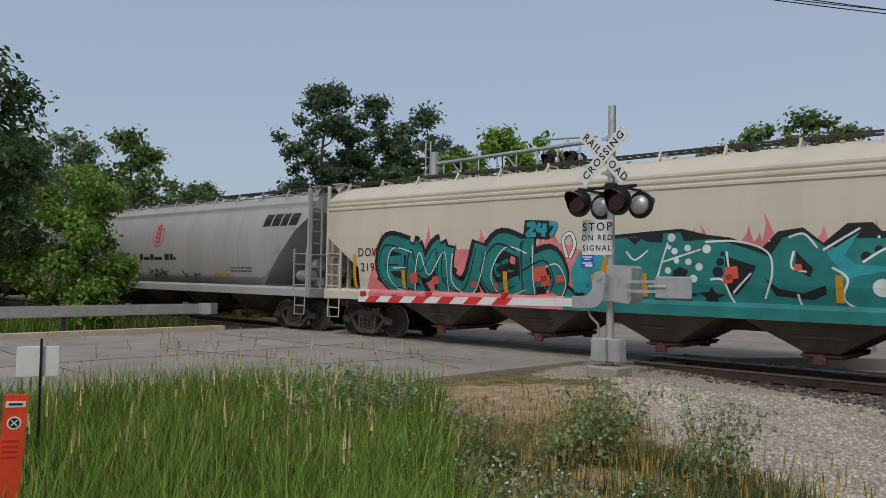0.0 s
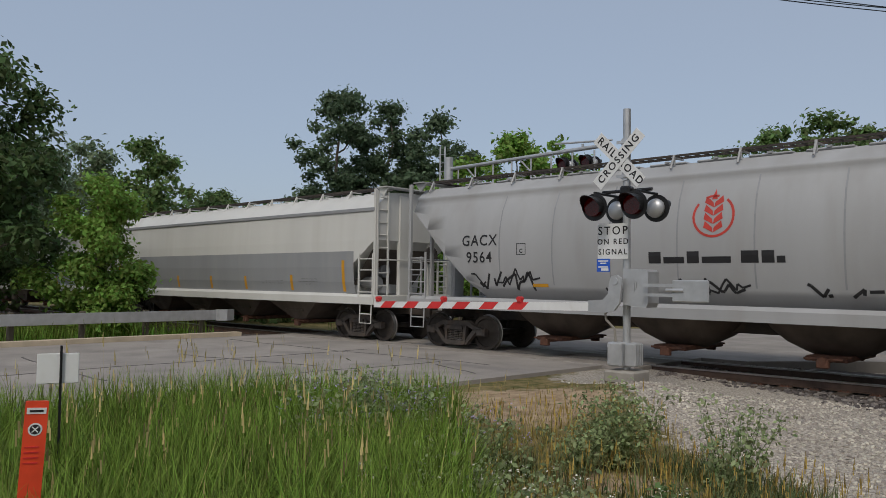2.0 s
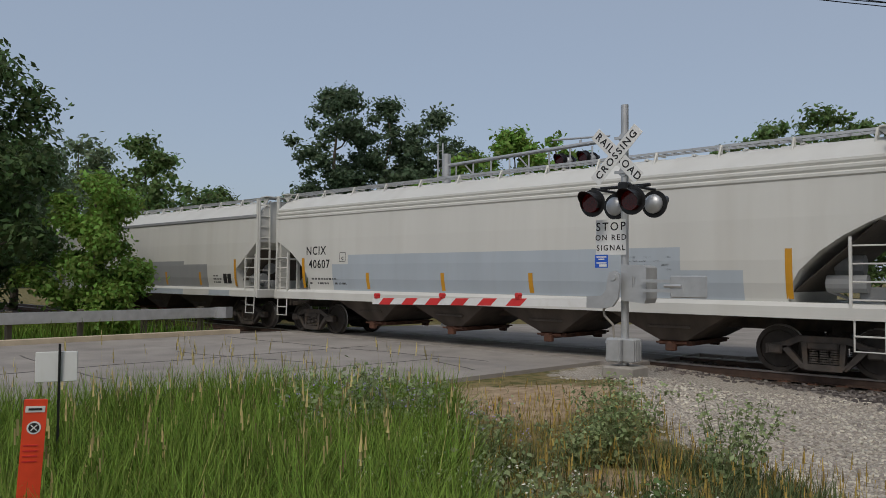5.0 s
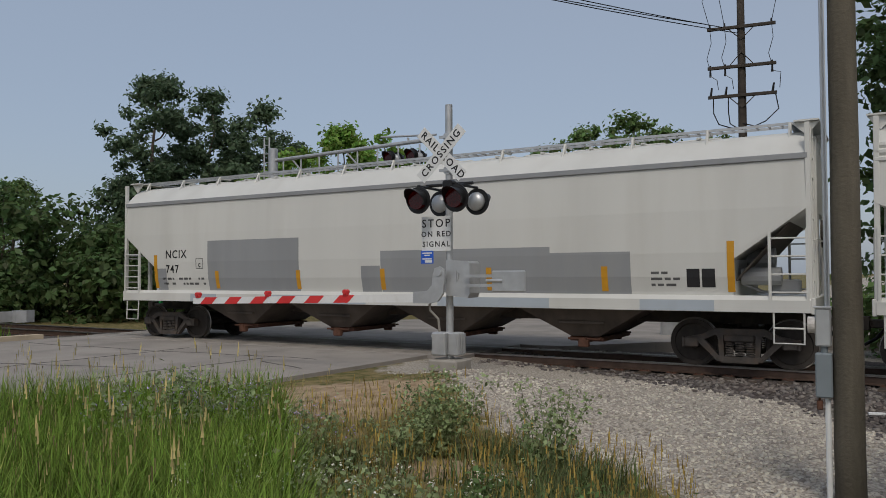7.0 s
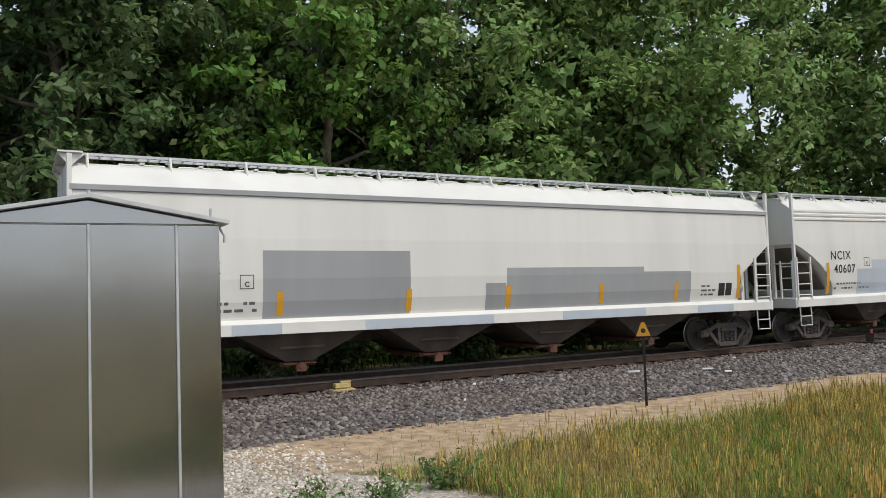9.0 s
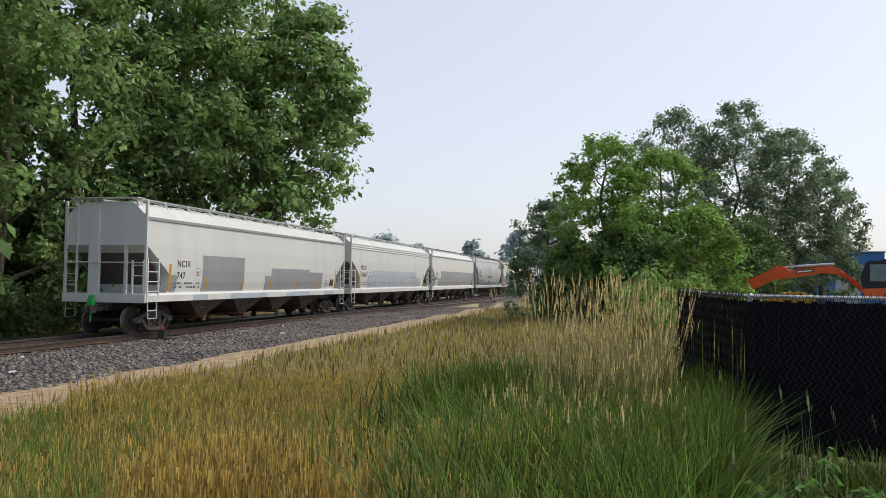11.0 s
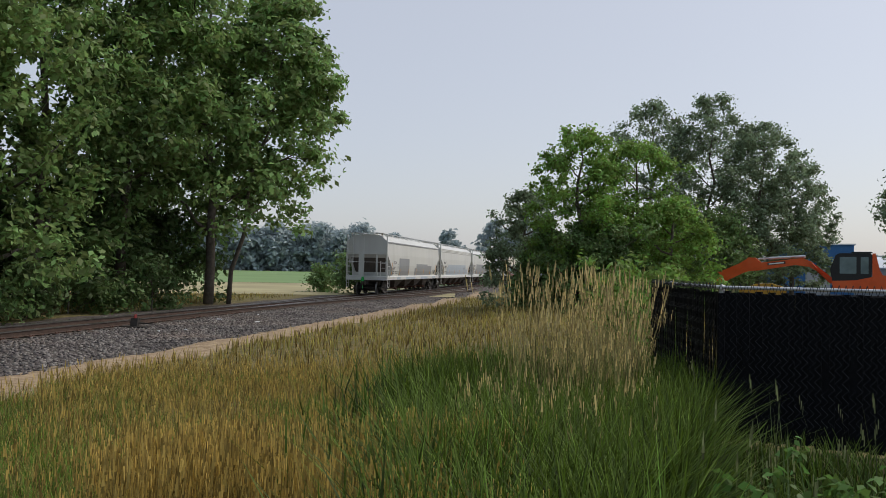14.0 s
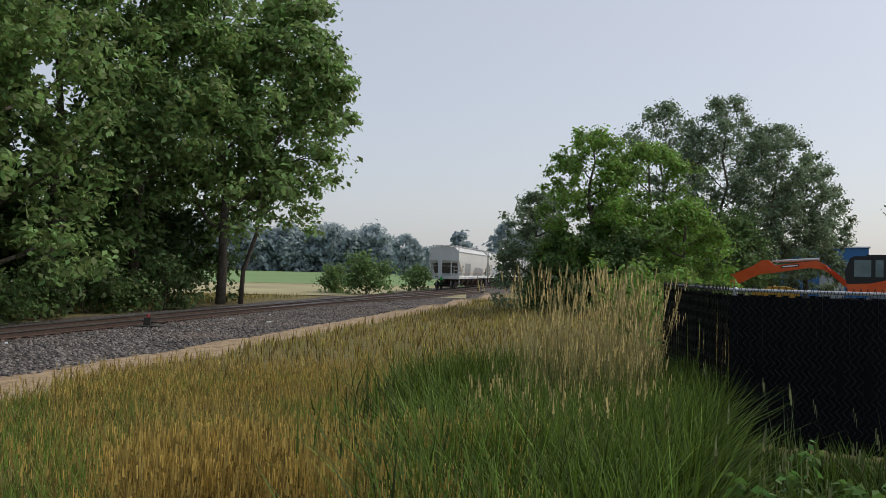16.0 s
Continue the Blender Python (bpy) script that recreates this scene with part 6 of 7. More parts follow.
def beam_profile(bm, path, z):
    prof = [(0.0, -0.16), (0.045, -0.13), (0.05, -0.06), (0.0, -0.02), (0.0, 0.02), (0.05, 0.06), (0.045, 0.13), (0.0, 0.16), (-0.006, 0.155), (-0.006, -0.155)]
    rings = []
    for i, p in enumerate(path):
        a, b = path[max(i - 1, 0)], path[min(i + 1, len(path) - 1)]
        d = Vector((b[0] - a[0], b[1] - a[1])).normalized()
        rings.append([bm.verts.new((p[0] + d.y * u, p[1] - d.x * u, z + v)) for u, v in prof])
    for r, q in zip(rings, rings[1:]):
        for i in range(len(prof)):
            bm.faces.new((r[i], r[(i + 1) % len(prof)], q[(i + 1) % len(prof)], q[i]))
    bm.faces.new(rings[0])
    bm.faces.new(rings[-1][::-1])


def guardrail(path, z, label, posts):
    t = thing("guardrail", Matrix(), label, "guardrail")
    bm = bmesh.new()
    beam_profile(bm, path, z)
    part("rail_beam", bm, M["galv"], t, "ribbed galvanised beam")
    for px, py in posts:
        bm = bmesh.new()
        g = float(ground_z(px, py))
        box(bm, (px, py, (z + 0.2 + g - 0.2) / 2), (0.15, 0.15, z + 0.2 - g + 0.2), 0.01)
        part("rail_post", bm, M["wood_pole"], t, "weathered timber post")
    return t


g = guardrail([(-22.75, 13.3), (-22.75, 8), (-22.75, -30)], 0.62, "galvanised steel guardrail along the kerb", [(-22.95, 12.9 - 1.9 * k) for k in range(9)])
bm = bmesh.new()
prism(bm, [(-22.80, 13.28), (-22.60, 13.30), (-22.50, 13.55), (-22.58, 13.85), (-22.66, 13.85), (-22.62, 13.56), (-22.76, 13.36)], "z", 0.44, 0.80)
part("end_cap", bm, M["galv"], g, "flared end cap")
guardrail([(-27, 25), (-21.5, 30), (-14, 34.5), (-4, 39.5)], 0.55, "galvanised steel guardrail beyond the railway", [(-27 + k * 2.6, 25.4 + k * 1.75) for k in range(9)])


# ---- small signs in the grass ----
def markers():
    x, y = polar(-71.3, 5.0)
    t = thing("marker_post", Matrix.Translation((x, y, -0.15)) @ Matrix.Rotation(radians(72), 4, "Z") @ Matrix.Rotation(radians(3), 4, "Y"), "orange-red plastic cable marker post in the grass", "marker post")
    bm = bmesh.new()
    prism(bm, [(-0.06, -0.012), (0.06, -0.012), (0.05, 0.012), (-0.05, 0.012)], "z", -0.35, 1.24)
    part("post", bm, M["marker_red"], t)
    for z, h, m, w in ((1.185, 0.035, "sign_white", 0.10), (1.185, 0.012, "black_paint", 0.07)):
        bm = bmesh.new()
        box(bm, (0, -0.0135 if m == "sign_white" else -0.0155, z), (w, 0.003, h))
        part("label", bm, M[m], t, "white label" if m == "sign_white" else "dark writing bar")
    bm = bmesh.new()
    rod(bm, (0, -0.0125, 1.08), (0, -0.0145, 1.08), 0.037, 20)
    ring = part("warning_disc", bm, M["sign_white"], t, "round white warning disc")
    bm = bmesh.new()
    rod(bm, (0, -0.0140, 1.08), (0, -0.0155, 1.08), 0.028, 18)
    part("disc_centre", bm, M["black_paint"], ring)
    bm = bmesh.new()
    for s in (-1, 1):
        box(bm, (0, -0.0162, 1.08), (0.045, 0.002, 0.006), turn=Matrix.Rotation(radians(45 * s), 3, "Y"))
    part("disc_cross", bm, M["sign_white"], ring)
    bm = bmesh.new()
    for k in range(4):
        box(bm, (-0.01, -0.0135, 0.98 - k * 0.03), (0.075, 0.003, 0.008))
    tagged(part("writing_bar", bm, M["sign_red"], t), kind="stuff")
    x, y = polar(-69.4, 6.6)
    t = thing("field_sign", Matrix.Translation((x, y, 0)) @ Matrix.Rotation(radians(68), 4, "Z"), "white panel on a thin black stake in the grass", "sign")
    bm = bmesh.new()
    box(bm, (0, 0, 1.10), (0.29, 0.012, 0.23), 0.004)
    part("panel", bm, M["sign_white"], t)
    bm = bmesh.new()
    box(bm, (0.02, -0.02, 0.5), (0.018, 0.02, 1.55))
    part("stake", bm, M["black_plastic"], t, "thin black stake")
    # yellow triangle on a stake beside the ballast
    x, y = polar(50.0, 14.6)
    t = thing("trackside_marker", Matrix.Translation((x, y, float(ground_z(x, y)))) @ Matrix.Rotation(radians(-48), 4, "Z"), "black stake with a small yellow triangle sign beside the ballast", "marker post")
    bm = bmesh.new()
    box(bm, (0, 0, 0.7), (0.045, 0.03, 1.5))
    part("stake", bm, M["black_plastic"], t)
    bm = bmesh.new()
    prism(bm, [(-0.13, 1.27), (0.13, 1.27), (0.03, 1.52), (-0.03, 1.52)], "y", -0.025, -0.017)
    tri = part("triangle", bm, M["orange_tape"], t, "yellow triangle")
    bm = bmesh.new()
    rod(bm, (0, -0.026, 1.37), (0, -0.029, 1.37), 0.045, 12)
    part("symbol", bm, M["black_paint"], tri)


markers()


# ---- signal hut ----
def signal_hut():
    t = thing("signal_hut", Matrix.Translation((1.36, 6.15, -0.28)) @ Matrix.Rotation(-BEND, 4, "Z"), "small gabled aluminium signal hut on gravel", "equipment hut")
    w, d, e, p = 0.95, 2.0, 2.67, 2.84
    bm = bmesh.new()
    box(bm, (0, d / 2 + 0.02, e / 2), (2 * w - 0.02, d - 0.04, e))
    part("core", bm, M["aluminium"], t)
    for k in range(4):
        lo = (-w, -w + 0.32, 0.0, w - 0.32)[k]
        hi = (-w + 0.32, 0.0, w - 0.32, w)[k]
        bm = bmesh.new()
        box(bm, ((lo + hi) / 2, 0, e / 2), (hi - lo - 0.012, 0.03, e - 0.02), 0.006)
        part("front_panel", bm, M["aluminium"], t)
        if k:
            bm = bmesh.new()
            box(bm, (lo, -0.022, e / 2), (0.022, 0.02, e - 0.02), 0.004)
            part("seam_strip", bm, M["galv"], t)
    for s in (-1, 1):
        bm = bmesh.new()
        box(bm, (s * w, d / 2, e / 2), (0.03, d, e - 0.02), 0.006)
        part("side_panel", bm, M["aluminium"], t)
    bm = bmesh.new()
    prism(bm, [(-w, e), (w, e), (0, p)], "y", 0.0, d)
    part("gable", bm, M["aluminium"], t)
    for s in (-1, 1):
        bm = bmesh.new()
        prism(bm, [(0, p + 0.015), (s * (w + 0.08), e - 0.005), (s * (w + 0.08), e + 0.025), (0, p + 0.045)], "y", -0.10, d + 0.1)
        part("roof_sheet", bm, M["galv"], t, "thin folded roof sheet")
    bm = bmesh.new()
    rod(bm, (0, -0.08, p + 0.03), (0, -0.08, p + 0.07), 0.012, 8)
    part("ridge_bolt", bm, M["galv"], t)
    bm = bmesh.new()
    prism(bm, [(-w - 0.02, 2.24), (-w - 0.02, 2.60), (-w - 0.10, 2.52), (-w - 0.13, 2.46), (-w - 0.13, 2.24)], "y", 0.12, 0.5)
    part("vent_hood", bm, material("dull_grey_enamel", (0.24, 0.25, 0.25), 0.5, vary=0.1), t, "grey side vent hood")
    bm = bmesh.new()
    tube(bm, [(w + 0.02, 0.05, 2.66), (w + 0.06, 0.02, 2.58), (w + 0.06, 0.02, 2.52)], 0.01)
    part("door_hook", bm, M["galv"], t, "small bent hook")
    bm = bmesh.new()
    rod(bm, (w - 0.06, -0.05, e + 0.02), (w - 0.06, -0.05, e + 0.12), 0.012, 6)
    part("lifting_eye", bm, M["galv"], t)
    bm = bmesh.new()
    box(bm, (0, d / 2, -0.02), (2 * w + 0.1, d + 0.1, 0.1), 0.02)
    part("base_slab", bm, M["concrete"], t, "low concrete base")


signal_hut()


# ---- poles and wires ----
def service_pole():
    x, y = -0.505, 7.75
    z = float(ground_z(x, y))
    t = thing("service_pole", Matrix.Translation((x, y, z)), "weathered wooden pole with meter boxes and conduit", "utility pole")
    rng = random.Random(31)
    bm = bmesh.new()
    limb_mesh(bm, (0, 0, -0.3), (0.0, 0, 8.5), 0.13, 0.105, rng, 18, 10, 0.0006)
    part("pole_shaft", bm, M["wood_pole"], t, "greyed split timber", smooth=True)
    bm = bmesh.new()
    rod(bm, (-0.165, -0.03, 1.55), (-0.165, -0.03, 8.0), 0.018, 8)
    rod(bm, (-0.14, -0.08, 1.75), (-0.14, -0.08, 8.0), 0.008, 6)
    part("riser_conduit", bm, M["galv"], t, "thin grey conduit")
    bm = bmesh.new()
    rod(bm, (-0.17, -0.03, -0.1), (-0.17, -0.03, 1.05), 0.026, 10)
    part("lower_conduit", bm, M["sign_white"], t, "white plastic conduit")
    bm = bmesh.new()
    box(bm, (-0.195, -0.05, 1.60), (0.13, 0.11, 0.34), 0.012)
    box(bm, (-0.195, -0.05, 1.78), (0.145, 0.125, 0.02), 0.005)
    meter = part("meter_box", bm, M["galv"], t, "grey meter box")
    bm = bmesh.new()
    rod(bm, (-0.26, -0.05, 1.62), (-0.32, -0.05, 1.62), 0.075, 18)
    part("glass_meter", bm, material("pale_meter_glass", (0.5, 0.47, 0.44), 0.12, vary=0.2, scale=30), meter, "round glass meter")
    bm = bmesh.new()
    box(bm, (-0.195, -0.05, 1.17), (0.14, 0.11, 0.40), 0.012)
    rod(bm, (-0.19, -0.05, 1.36), (-0.19, -0.05, 1.45), 0.03, 8)
    part("disconnect_box", bm, material("slate_grey_enamel", (0.20, 0.23, 0.25), 0.45, vary=0.1), t, "slate grey switch box")
    bm = bmesh.new()
    box(bm, (-0.235, -0.05, 0.90), (0.05, 0.04, 0.09), 0.008)
    rod(bm, (-0.235, -0.05, 0.94), (-0.235, -0.05, 0.98), 0.012, 6)
    part("padlock", bm, M["rust"], t)


service_pole()
PX, PY = polar(-8.85, 32.0)


def power_pole():
    t = thing("power_pole", Matrix.Translation((PX, PY, -0.3)) @ Matrix.Rotation(radians(8), 4, "Z"), "dark wooden power pole with four crossarms and drop wires", "utility pole")
    rng = random.Random(33)
    old = material("dark_creosoted_wood", (0.06, 0.05, 0.042), 0.9, vary=0.3, scale=5, bump=0.4, bump_scale=20)
    wire = M["black_plastic"]
    bm = bmesh.new()
    limb_mesh(bm, (0, 0, -0.2), (0.0, 0, 13.9), 0.19, 0.14, rng, 12, 8, 0.001)
    part("pole_shaft", bm, old, t, smooth=True)
    for i, z in enumerate((13.35, 11.75, 10.2, 9.05)):
        bm = bmesh.new()
        box(bm, (0, -0.17, z), (2.5, 0.11, 0.12), 0.01)
        if i == 0:
            box(bm, (0.05, 0.17, z - 0.04), (2.5, 0.11, 0.12), 0.01)
        for s in (-1, 1):
            rod(bm, (s * 0.45, -0.17, z + (0.03 if i == 2 else -0.06)), (0, -0.17, z + (0.55 if i == 2 else -0.5)), 0.018, 6)
        arm = part("crossarm", bm, old, t)
        for s in (-1.15, -0.6, 1.1):
            bm = bmesh.new()
            if i == 3:
                rod(bm, (s, -0.17, z + 0.05), (s + 0.05, -0.17, z + 0.38), 0.05, 8, 0.035)
            else:
                rod(bm, (s, -0.17, z - (0.34 if i == 2 else -0.04)), (s, -0.17, z + (0.12 if i == 2 else 0.2)), 0.045, 8, 0.03)
            part("insulator", bm, wire, arm, "dark insulator")
    for s, drop in ((-1.15, 0.3), (-0.6, 0.2), (1.1, -0.25)):
        bm = bmesh.new()
        tube(bm, [(s, -0.2, 13.3), (s - drop * 0.9, -0.25, 12.9), (s - drop * 0.4, -0.25, 12.3), (s, -0.2, 11.8), (s + 0.05, -0.2, 11.2), (s - 0.12, -0.2, 10.6), (s, -0.2, 10.1)], 0.013, 5)
        part("drop_wire", bm, wire, t)
        bm = bmesh.new()
        tube(bm, [(s, -0.2, 9.9), (s + 0.25, -0.25, 9.7), (s + 0.3, -0.25, 9.3)] if s < 0 else [(s, -0.2, 9.9), (s + 0.3, -0.25, 9.8), (s + 0.25, -0.25, 9.2)], 0.014, 5)
        tube(bm, [(s + 0.1, -0.2, 9.0), (s + (0.1 if s < 0 else 0.2), -0.25, 8.4), (s * 0.75, -0.25, 7.95), (s * 0.4, -0.2, 7.8), (0, -0.15, 7.7 if s < 0 else 7.95)], 0.022, 6)
        part("cable_tail", bm, wire, t)


power_pole()


def span(a, b, sag, r=0.012, label="thin black overhead wire"):
    bm = bmesh.new()
    n = 14
    pts = []
    for i in range(n + 1):
        u = i / n
        pts.append((a[0] + (b[0] - a[0]) * u, a[1] + (b[1] - a[1]) * u, a[2] + (b[2] - a[2]) * u - sag * 4 * u * (1 - u)))
    tube(bm, pts, r, 5)
    solid("overhead_wire", bm, M["black_plastic"], label, "wire", "overhead wires")


for ax, az0, bz, off in ((-1.15, 11.7, 10.9, 0.0), (-0.6, 11.5, 11.2, 0.6), (-0.1, 11.2, 10.6, 1.0), (-1.15, 13.3, 13.8, 0.4)):
    span((PX + ax, PY - 0.2, az0), (-21.5 + off, 0.3, bz), 0.5, 0.013 if az0 > 12 else 0.018)
span((PX + 1.2, PY - 0.2, 13.1), (-0.5, 7.75, 8.1), 0.6, 0.012)
span((PX + 1.2, PY, 13.2), (26, 40, 13.0), 0.5)


# ---- black slatted fence ----
def fence():
    slat_mat = material("black_fence_slat_plastic", (0.004, 0.004, 0.005), 0.75, vary=0.35, scale=12, spec=0.12)
    rng = random.Random(40)
    cx, cy = polar(105.8, 10.2)
    runs = [((cx, cy), radians(90 - 199), 9.0), ((cx, cy), math.atan2(-3.15 - cy, 15.2 - cx), 4.4)]
    slats = []
    for k in range(4):
        bm = bmesh.new()
        w = 0.083
        v = [bm.verts.new(p) for p in ((-w / 2, -0.004, 0), (w / 2, -0.004, 0), (w / 2, 0.004, 0), (-w / 2, 0.004, 0))]
        q = [bm.verts.new((p.co.x + rng.uniform(-0.001, 0.001), p.co.y + rng.uniform(-0.012, 0.012), 1.82)) for p in v]
        mid = [bm.verts.new((p.co.x, p.co.y + 0.012 * (1 if k % 2 else -1), 0.84)) for p in v]
        for lo, hi in ((v, mid), (mid, q)):
            for i in range(4):
                bm.faces.new((lo[i], lo[(i + 1) % 4], hi[(i + 1) % 4], hi[i]))
        bm.faces.new(v[::-1])
        bm.faces.new(q)
        slats.append(mesh_of(bm, "slat", slat_mat))
    for ((x, y), a, length), face in zip(runs, (-1, 1)):
        t = thing("slat_fence", Matrix.Translation((x, y, -0.16)) @ Matrix.Rotation(a, 4, "Z"), "chain-link fence filled with black privacy slats", "fence")
        for i in range(int(length / 3) + 1):
            bm = bmesh.new()
            rod(bm, (0.05 + i * 3.0, -0.06 * face, -0.3), (0.05 + i * 3.0, -0.06 * face, 1.80), 0.03, 10)
            bmesh.ops.create_uvsphere(bm, u_segments=10, v_segments=6, radius=0.036, matrix=Matrix.Translation((0.05 + i * 3.0, -0.06 * face, 1.80)))
            part("post", bm, M["galv"], t, "grey steel post")
        bm = bmesh.new()
        rod(bm, (0, -0.035 * face, 1.80), (length, -0.035 * face, 1.80), 0.022, 10)
        part("top_rail", bm, M["galv"], t, "grey steel top rail")
        n = int(length / 0.073)
        for i in range(min(n, 150)):
            ob = part("slat", slats[i % 4], None, t, at=Matrix.Translation((0.04 + i * 0.073, rng.uniform(-0.01, 0.01), -0.08 + rng.uniform(-0.02, 0.02))) @ Matrix.Rotation(rng.uniform(-0.004, 0.004), 4, "Y"))
        bm = bmesh.new()
        s = 0.0
        while s < length - 0.08:
            rod(bm, (s, 0.022 * face, 1.72), (s + 0.037, 0.022 * face, 1.86), 0.0035, 4)
            rod(bm, (s + 0.037, 0.022 * face, 1.86), (s + 0.073, 0.022 * face, 1.72), 0.0035, 4)
            for lev in range(11):
                z = 0.1 + lev * 0.15
                rod(bm, (s, 0.022 * face, z), (s + 0.073, 0.022 * face, z + 0.075), 0.0022, 3)
                rod(bm, (s + 0.073, 0.022 * face, z + 0.075), (s, 0.022 * face, z + 0.15), 0.0022, 3)
            s += 0.073
        tagged(part("wire_mesh", bm, material("dark_coated_wire", (0.012, 0.012, 0.014), 0.5), t, "black coated diamond mesh"), kind="stuff")


fence()


# ---- builder's yard behind the fence ----
def excavator():
    x, y = polar(114.6, 48)
    # local x points from the cab towards the bucket, z up
    t = thing("excavator", Matrix.Translation((x, y, -0.12)) @ Matrix.Rotation(radians(90 - 24.6), 4, "Z"), "orange tracked excavator with folded boom behind the fence", "excavator")
    paint = material("orange_machine_paint", (0.66, 0.095, 0.016), 0.4, vary=0.12, scale=2, dirt=(0.25, 0.16, 0.08), dirt_scale=2, dirt_amount=0.25)
    dark = M["black_plastic"]
    for s in (-1, 1):
        bm = bmesh.new()
        pts = [(-2.0, 0.35), (-1.7, 0.05), (1.7, 0.05), (2.0, 0.35), (1.95, 0.75), (1.7, 0.9), (-1.7, 0.9), (-1.95, 0.75)]
        prism(bm, pts, "y", s * 1.2 - 0.3, s * 1.2 + 0.3)
        part("crawler_track", bm, dark, t, "black crawler track")
    bm = bmesh.new()
    prism(bm, [(-1.9, 1.1), (1.3, 1.1), (1.3, 1.7), (0.2, 1.75), (-1.0, 2.05), (-1.7, 2.0), (-1.95, 1.7)], "y", -1.3, 1.3)
    part("upper_body", bm, paint, t)
    bm = bmesh.new()
    prism(bm, [(-0.55, 1.7), (1.3, 1.7), (1.42, 2.3), (1.15, 3.1), (0.95, 3.2), (-0.5, 3.22), (-0.62, 3.1)], "y", 0.25, 1.28)
    cab = part("cab", bm, dark, t, "black-framed glazed cab")
    bm = bmesh.new()
    prism(bm, [(-1.25, 1.7), (-0.6, 1.7), (-0.6, 3.2), (-0.75, 3.2), (-0.95, 2.3)], "y", 0.2, 1.32)
    part("cab_rear", bm, paint, cab, "orange rear pillar")
    for x0, x1 in ((-0.42, -0.05), (0.15, 0.95)):
        bm = bmesh.new()
        box(bm, ((x0 + x1) / 2, 1.29, 2.55), (x1 - x0, 0.02, 0.9), 0.005)
        part("window", bm, material("tinted_cab_glass", (0.16, 0.21, 0.22), 0.08, vary=0.2, scale=2, spec=0.6), cab, "tinted window")
    bm = bmesh.new()
    box(bm, (-0.1, 0.77, 3.26), (1.0, 0.9, 0.06), 0.02)
    part("cab_roof", bm, dark, cab)
    bm = bmesh.new()
    prism(bm, [(1.0, 1.55), (1.45, 1.55), (2.4, 2.75), (2.85, 2.95), (5.3, 2.62), (5.75, 2.35), (5.7, 2.15), (5.2, 2.2), (3.2, 2.55), (2.5, 2.45)], "y", -0.32, 0.18)
    boom = part("boom", bm, paint, t, "bent orange boom")
    bm = bmesh.new()
    box(bm, (4.2, 0.19, 2.63), (0.95, 0.012, 0.14), turn=Matrix.Rotation(radians(7), 3, "Y"))
    part("maker_plate", bm, M["black_paint"], boom, "dark maker's plate")
    bm = bmesh.new()
    box(bm, (4.2, 0.198, 2.63), (0.8, 0.01, 0.07), turn=Matrix.Rotation(radians(7), 3, "Y"))
    part("maker_lettering", bm, M["sign_white"], boom)
    bm = bmesh.new()
    rod(bm, (2.7, -0.07, 3.05), (4.6, -0.07, 2.92), 0.075, 10)
    rod(bm, (4.6, -0.07, 2.92), (5.2, -0.07, 2.88), 0.045, 10)
    part("hydraulic_ram", bm, M["galv"], boom, "grey hydraulic ram")
    bm = bmesh.new()
    prism(bm, [(5.0, 2.65), (5.35, 2.95), (5.7, 2.95), (6.2, 2.6), (8.4, 1.6), (8.3, 1.0), (7.6, 1.2), (6.0, 2.05), (5.45, 2.25)], "y", -0.25, 0.1)
    part("stick", bm, paint, t, "orange dipper stick")
    bm = bmesh.new()
    prism(bm, [(8.3, 1.3), (8.5, 0.9), (8.2, 0.3), (7.5, 0.2), (7.2, 0.6), (7.9, 0.7)], "y", -0.6, 0.5)
    part("bucket", bm, M["dark_steel"], t, "worn steel bucket")
    # small yellow machine beyond the boom
    x, y = polar(108.9, 52)
    t = thing("yellow_machine", Matrix.Translation((x, y, -0.35)) @ Matrix.Rotation(radians(70), 4, "Z"), "small yellow machine standing behind the boom", "machine")
    yellow = material("yellow_machine_paint", (0.45, 0.27, 0.03), 0.45, vary=0.12)
    bm = bmesh.new()
    prism(bm, [(-1.2, 0.5), (1.4, 0.5), (1.5, 1.2), (0.6, 1.6), (-0.4, 1.65), (-1.2, 1.4)], "y", -0.8, 0.8)
    part("hood", bm, yellow, t)
    for sx in (-0.8, 0.9):
        for sy in (-0.75, 0.75):
            bm = bmesh.new()
            rod(bm, (sx, sy - 0.15, 0.5), (sx, sy + 0.15, 0.5), 0.5, 20)
            part("wheel", bm, M["black_plastic"], t)


excavator()


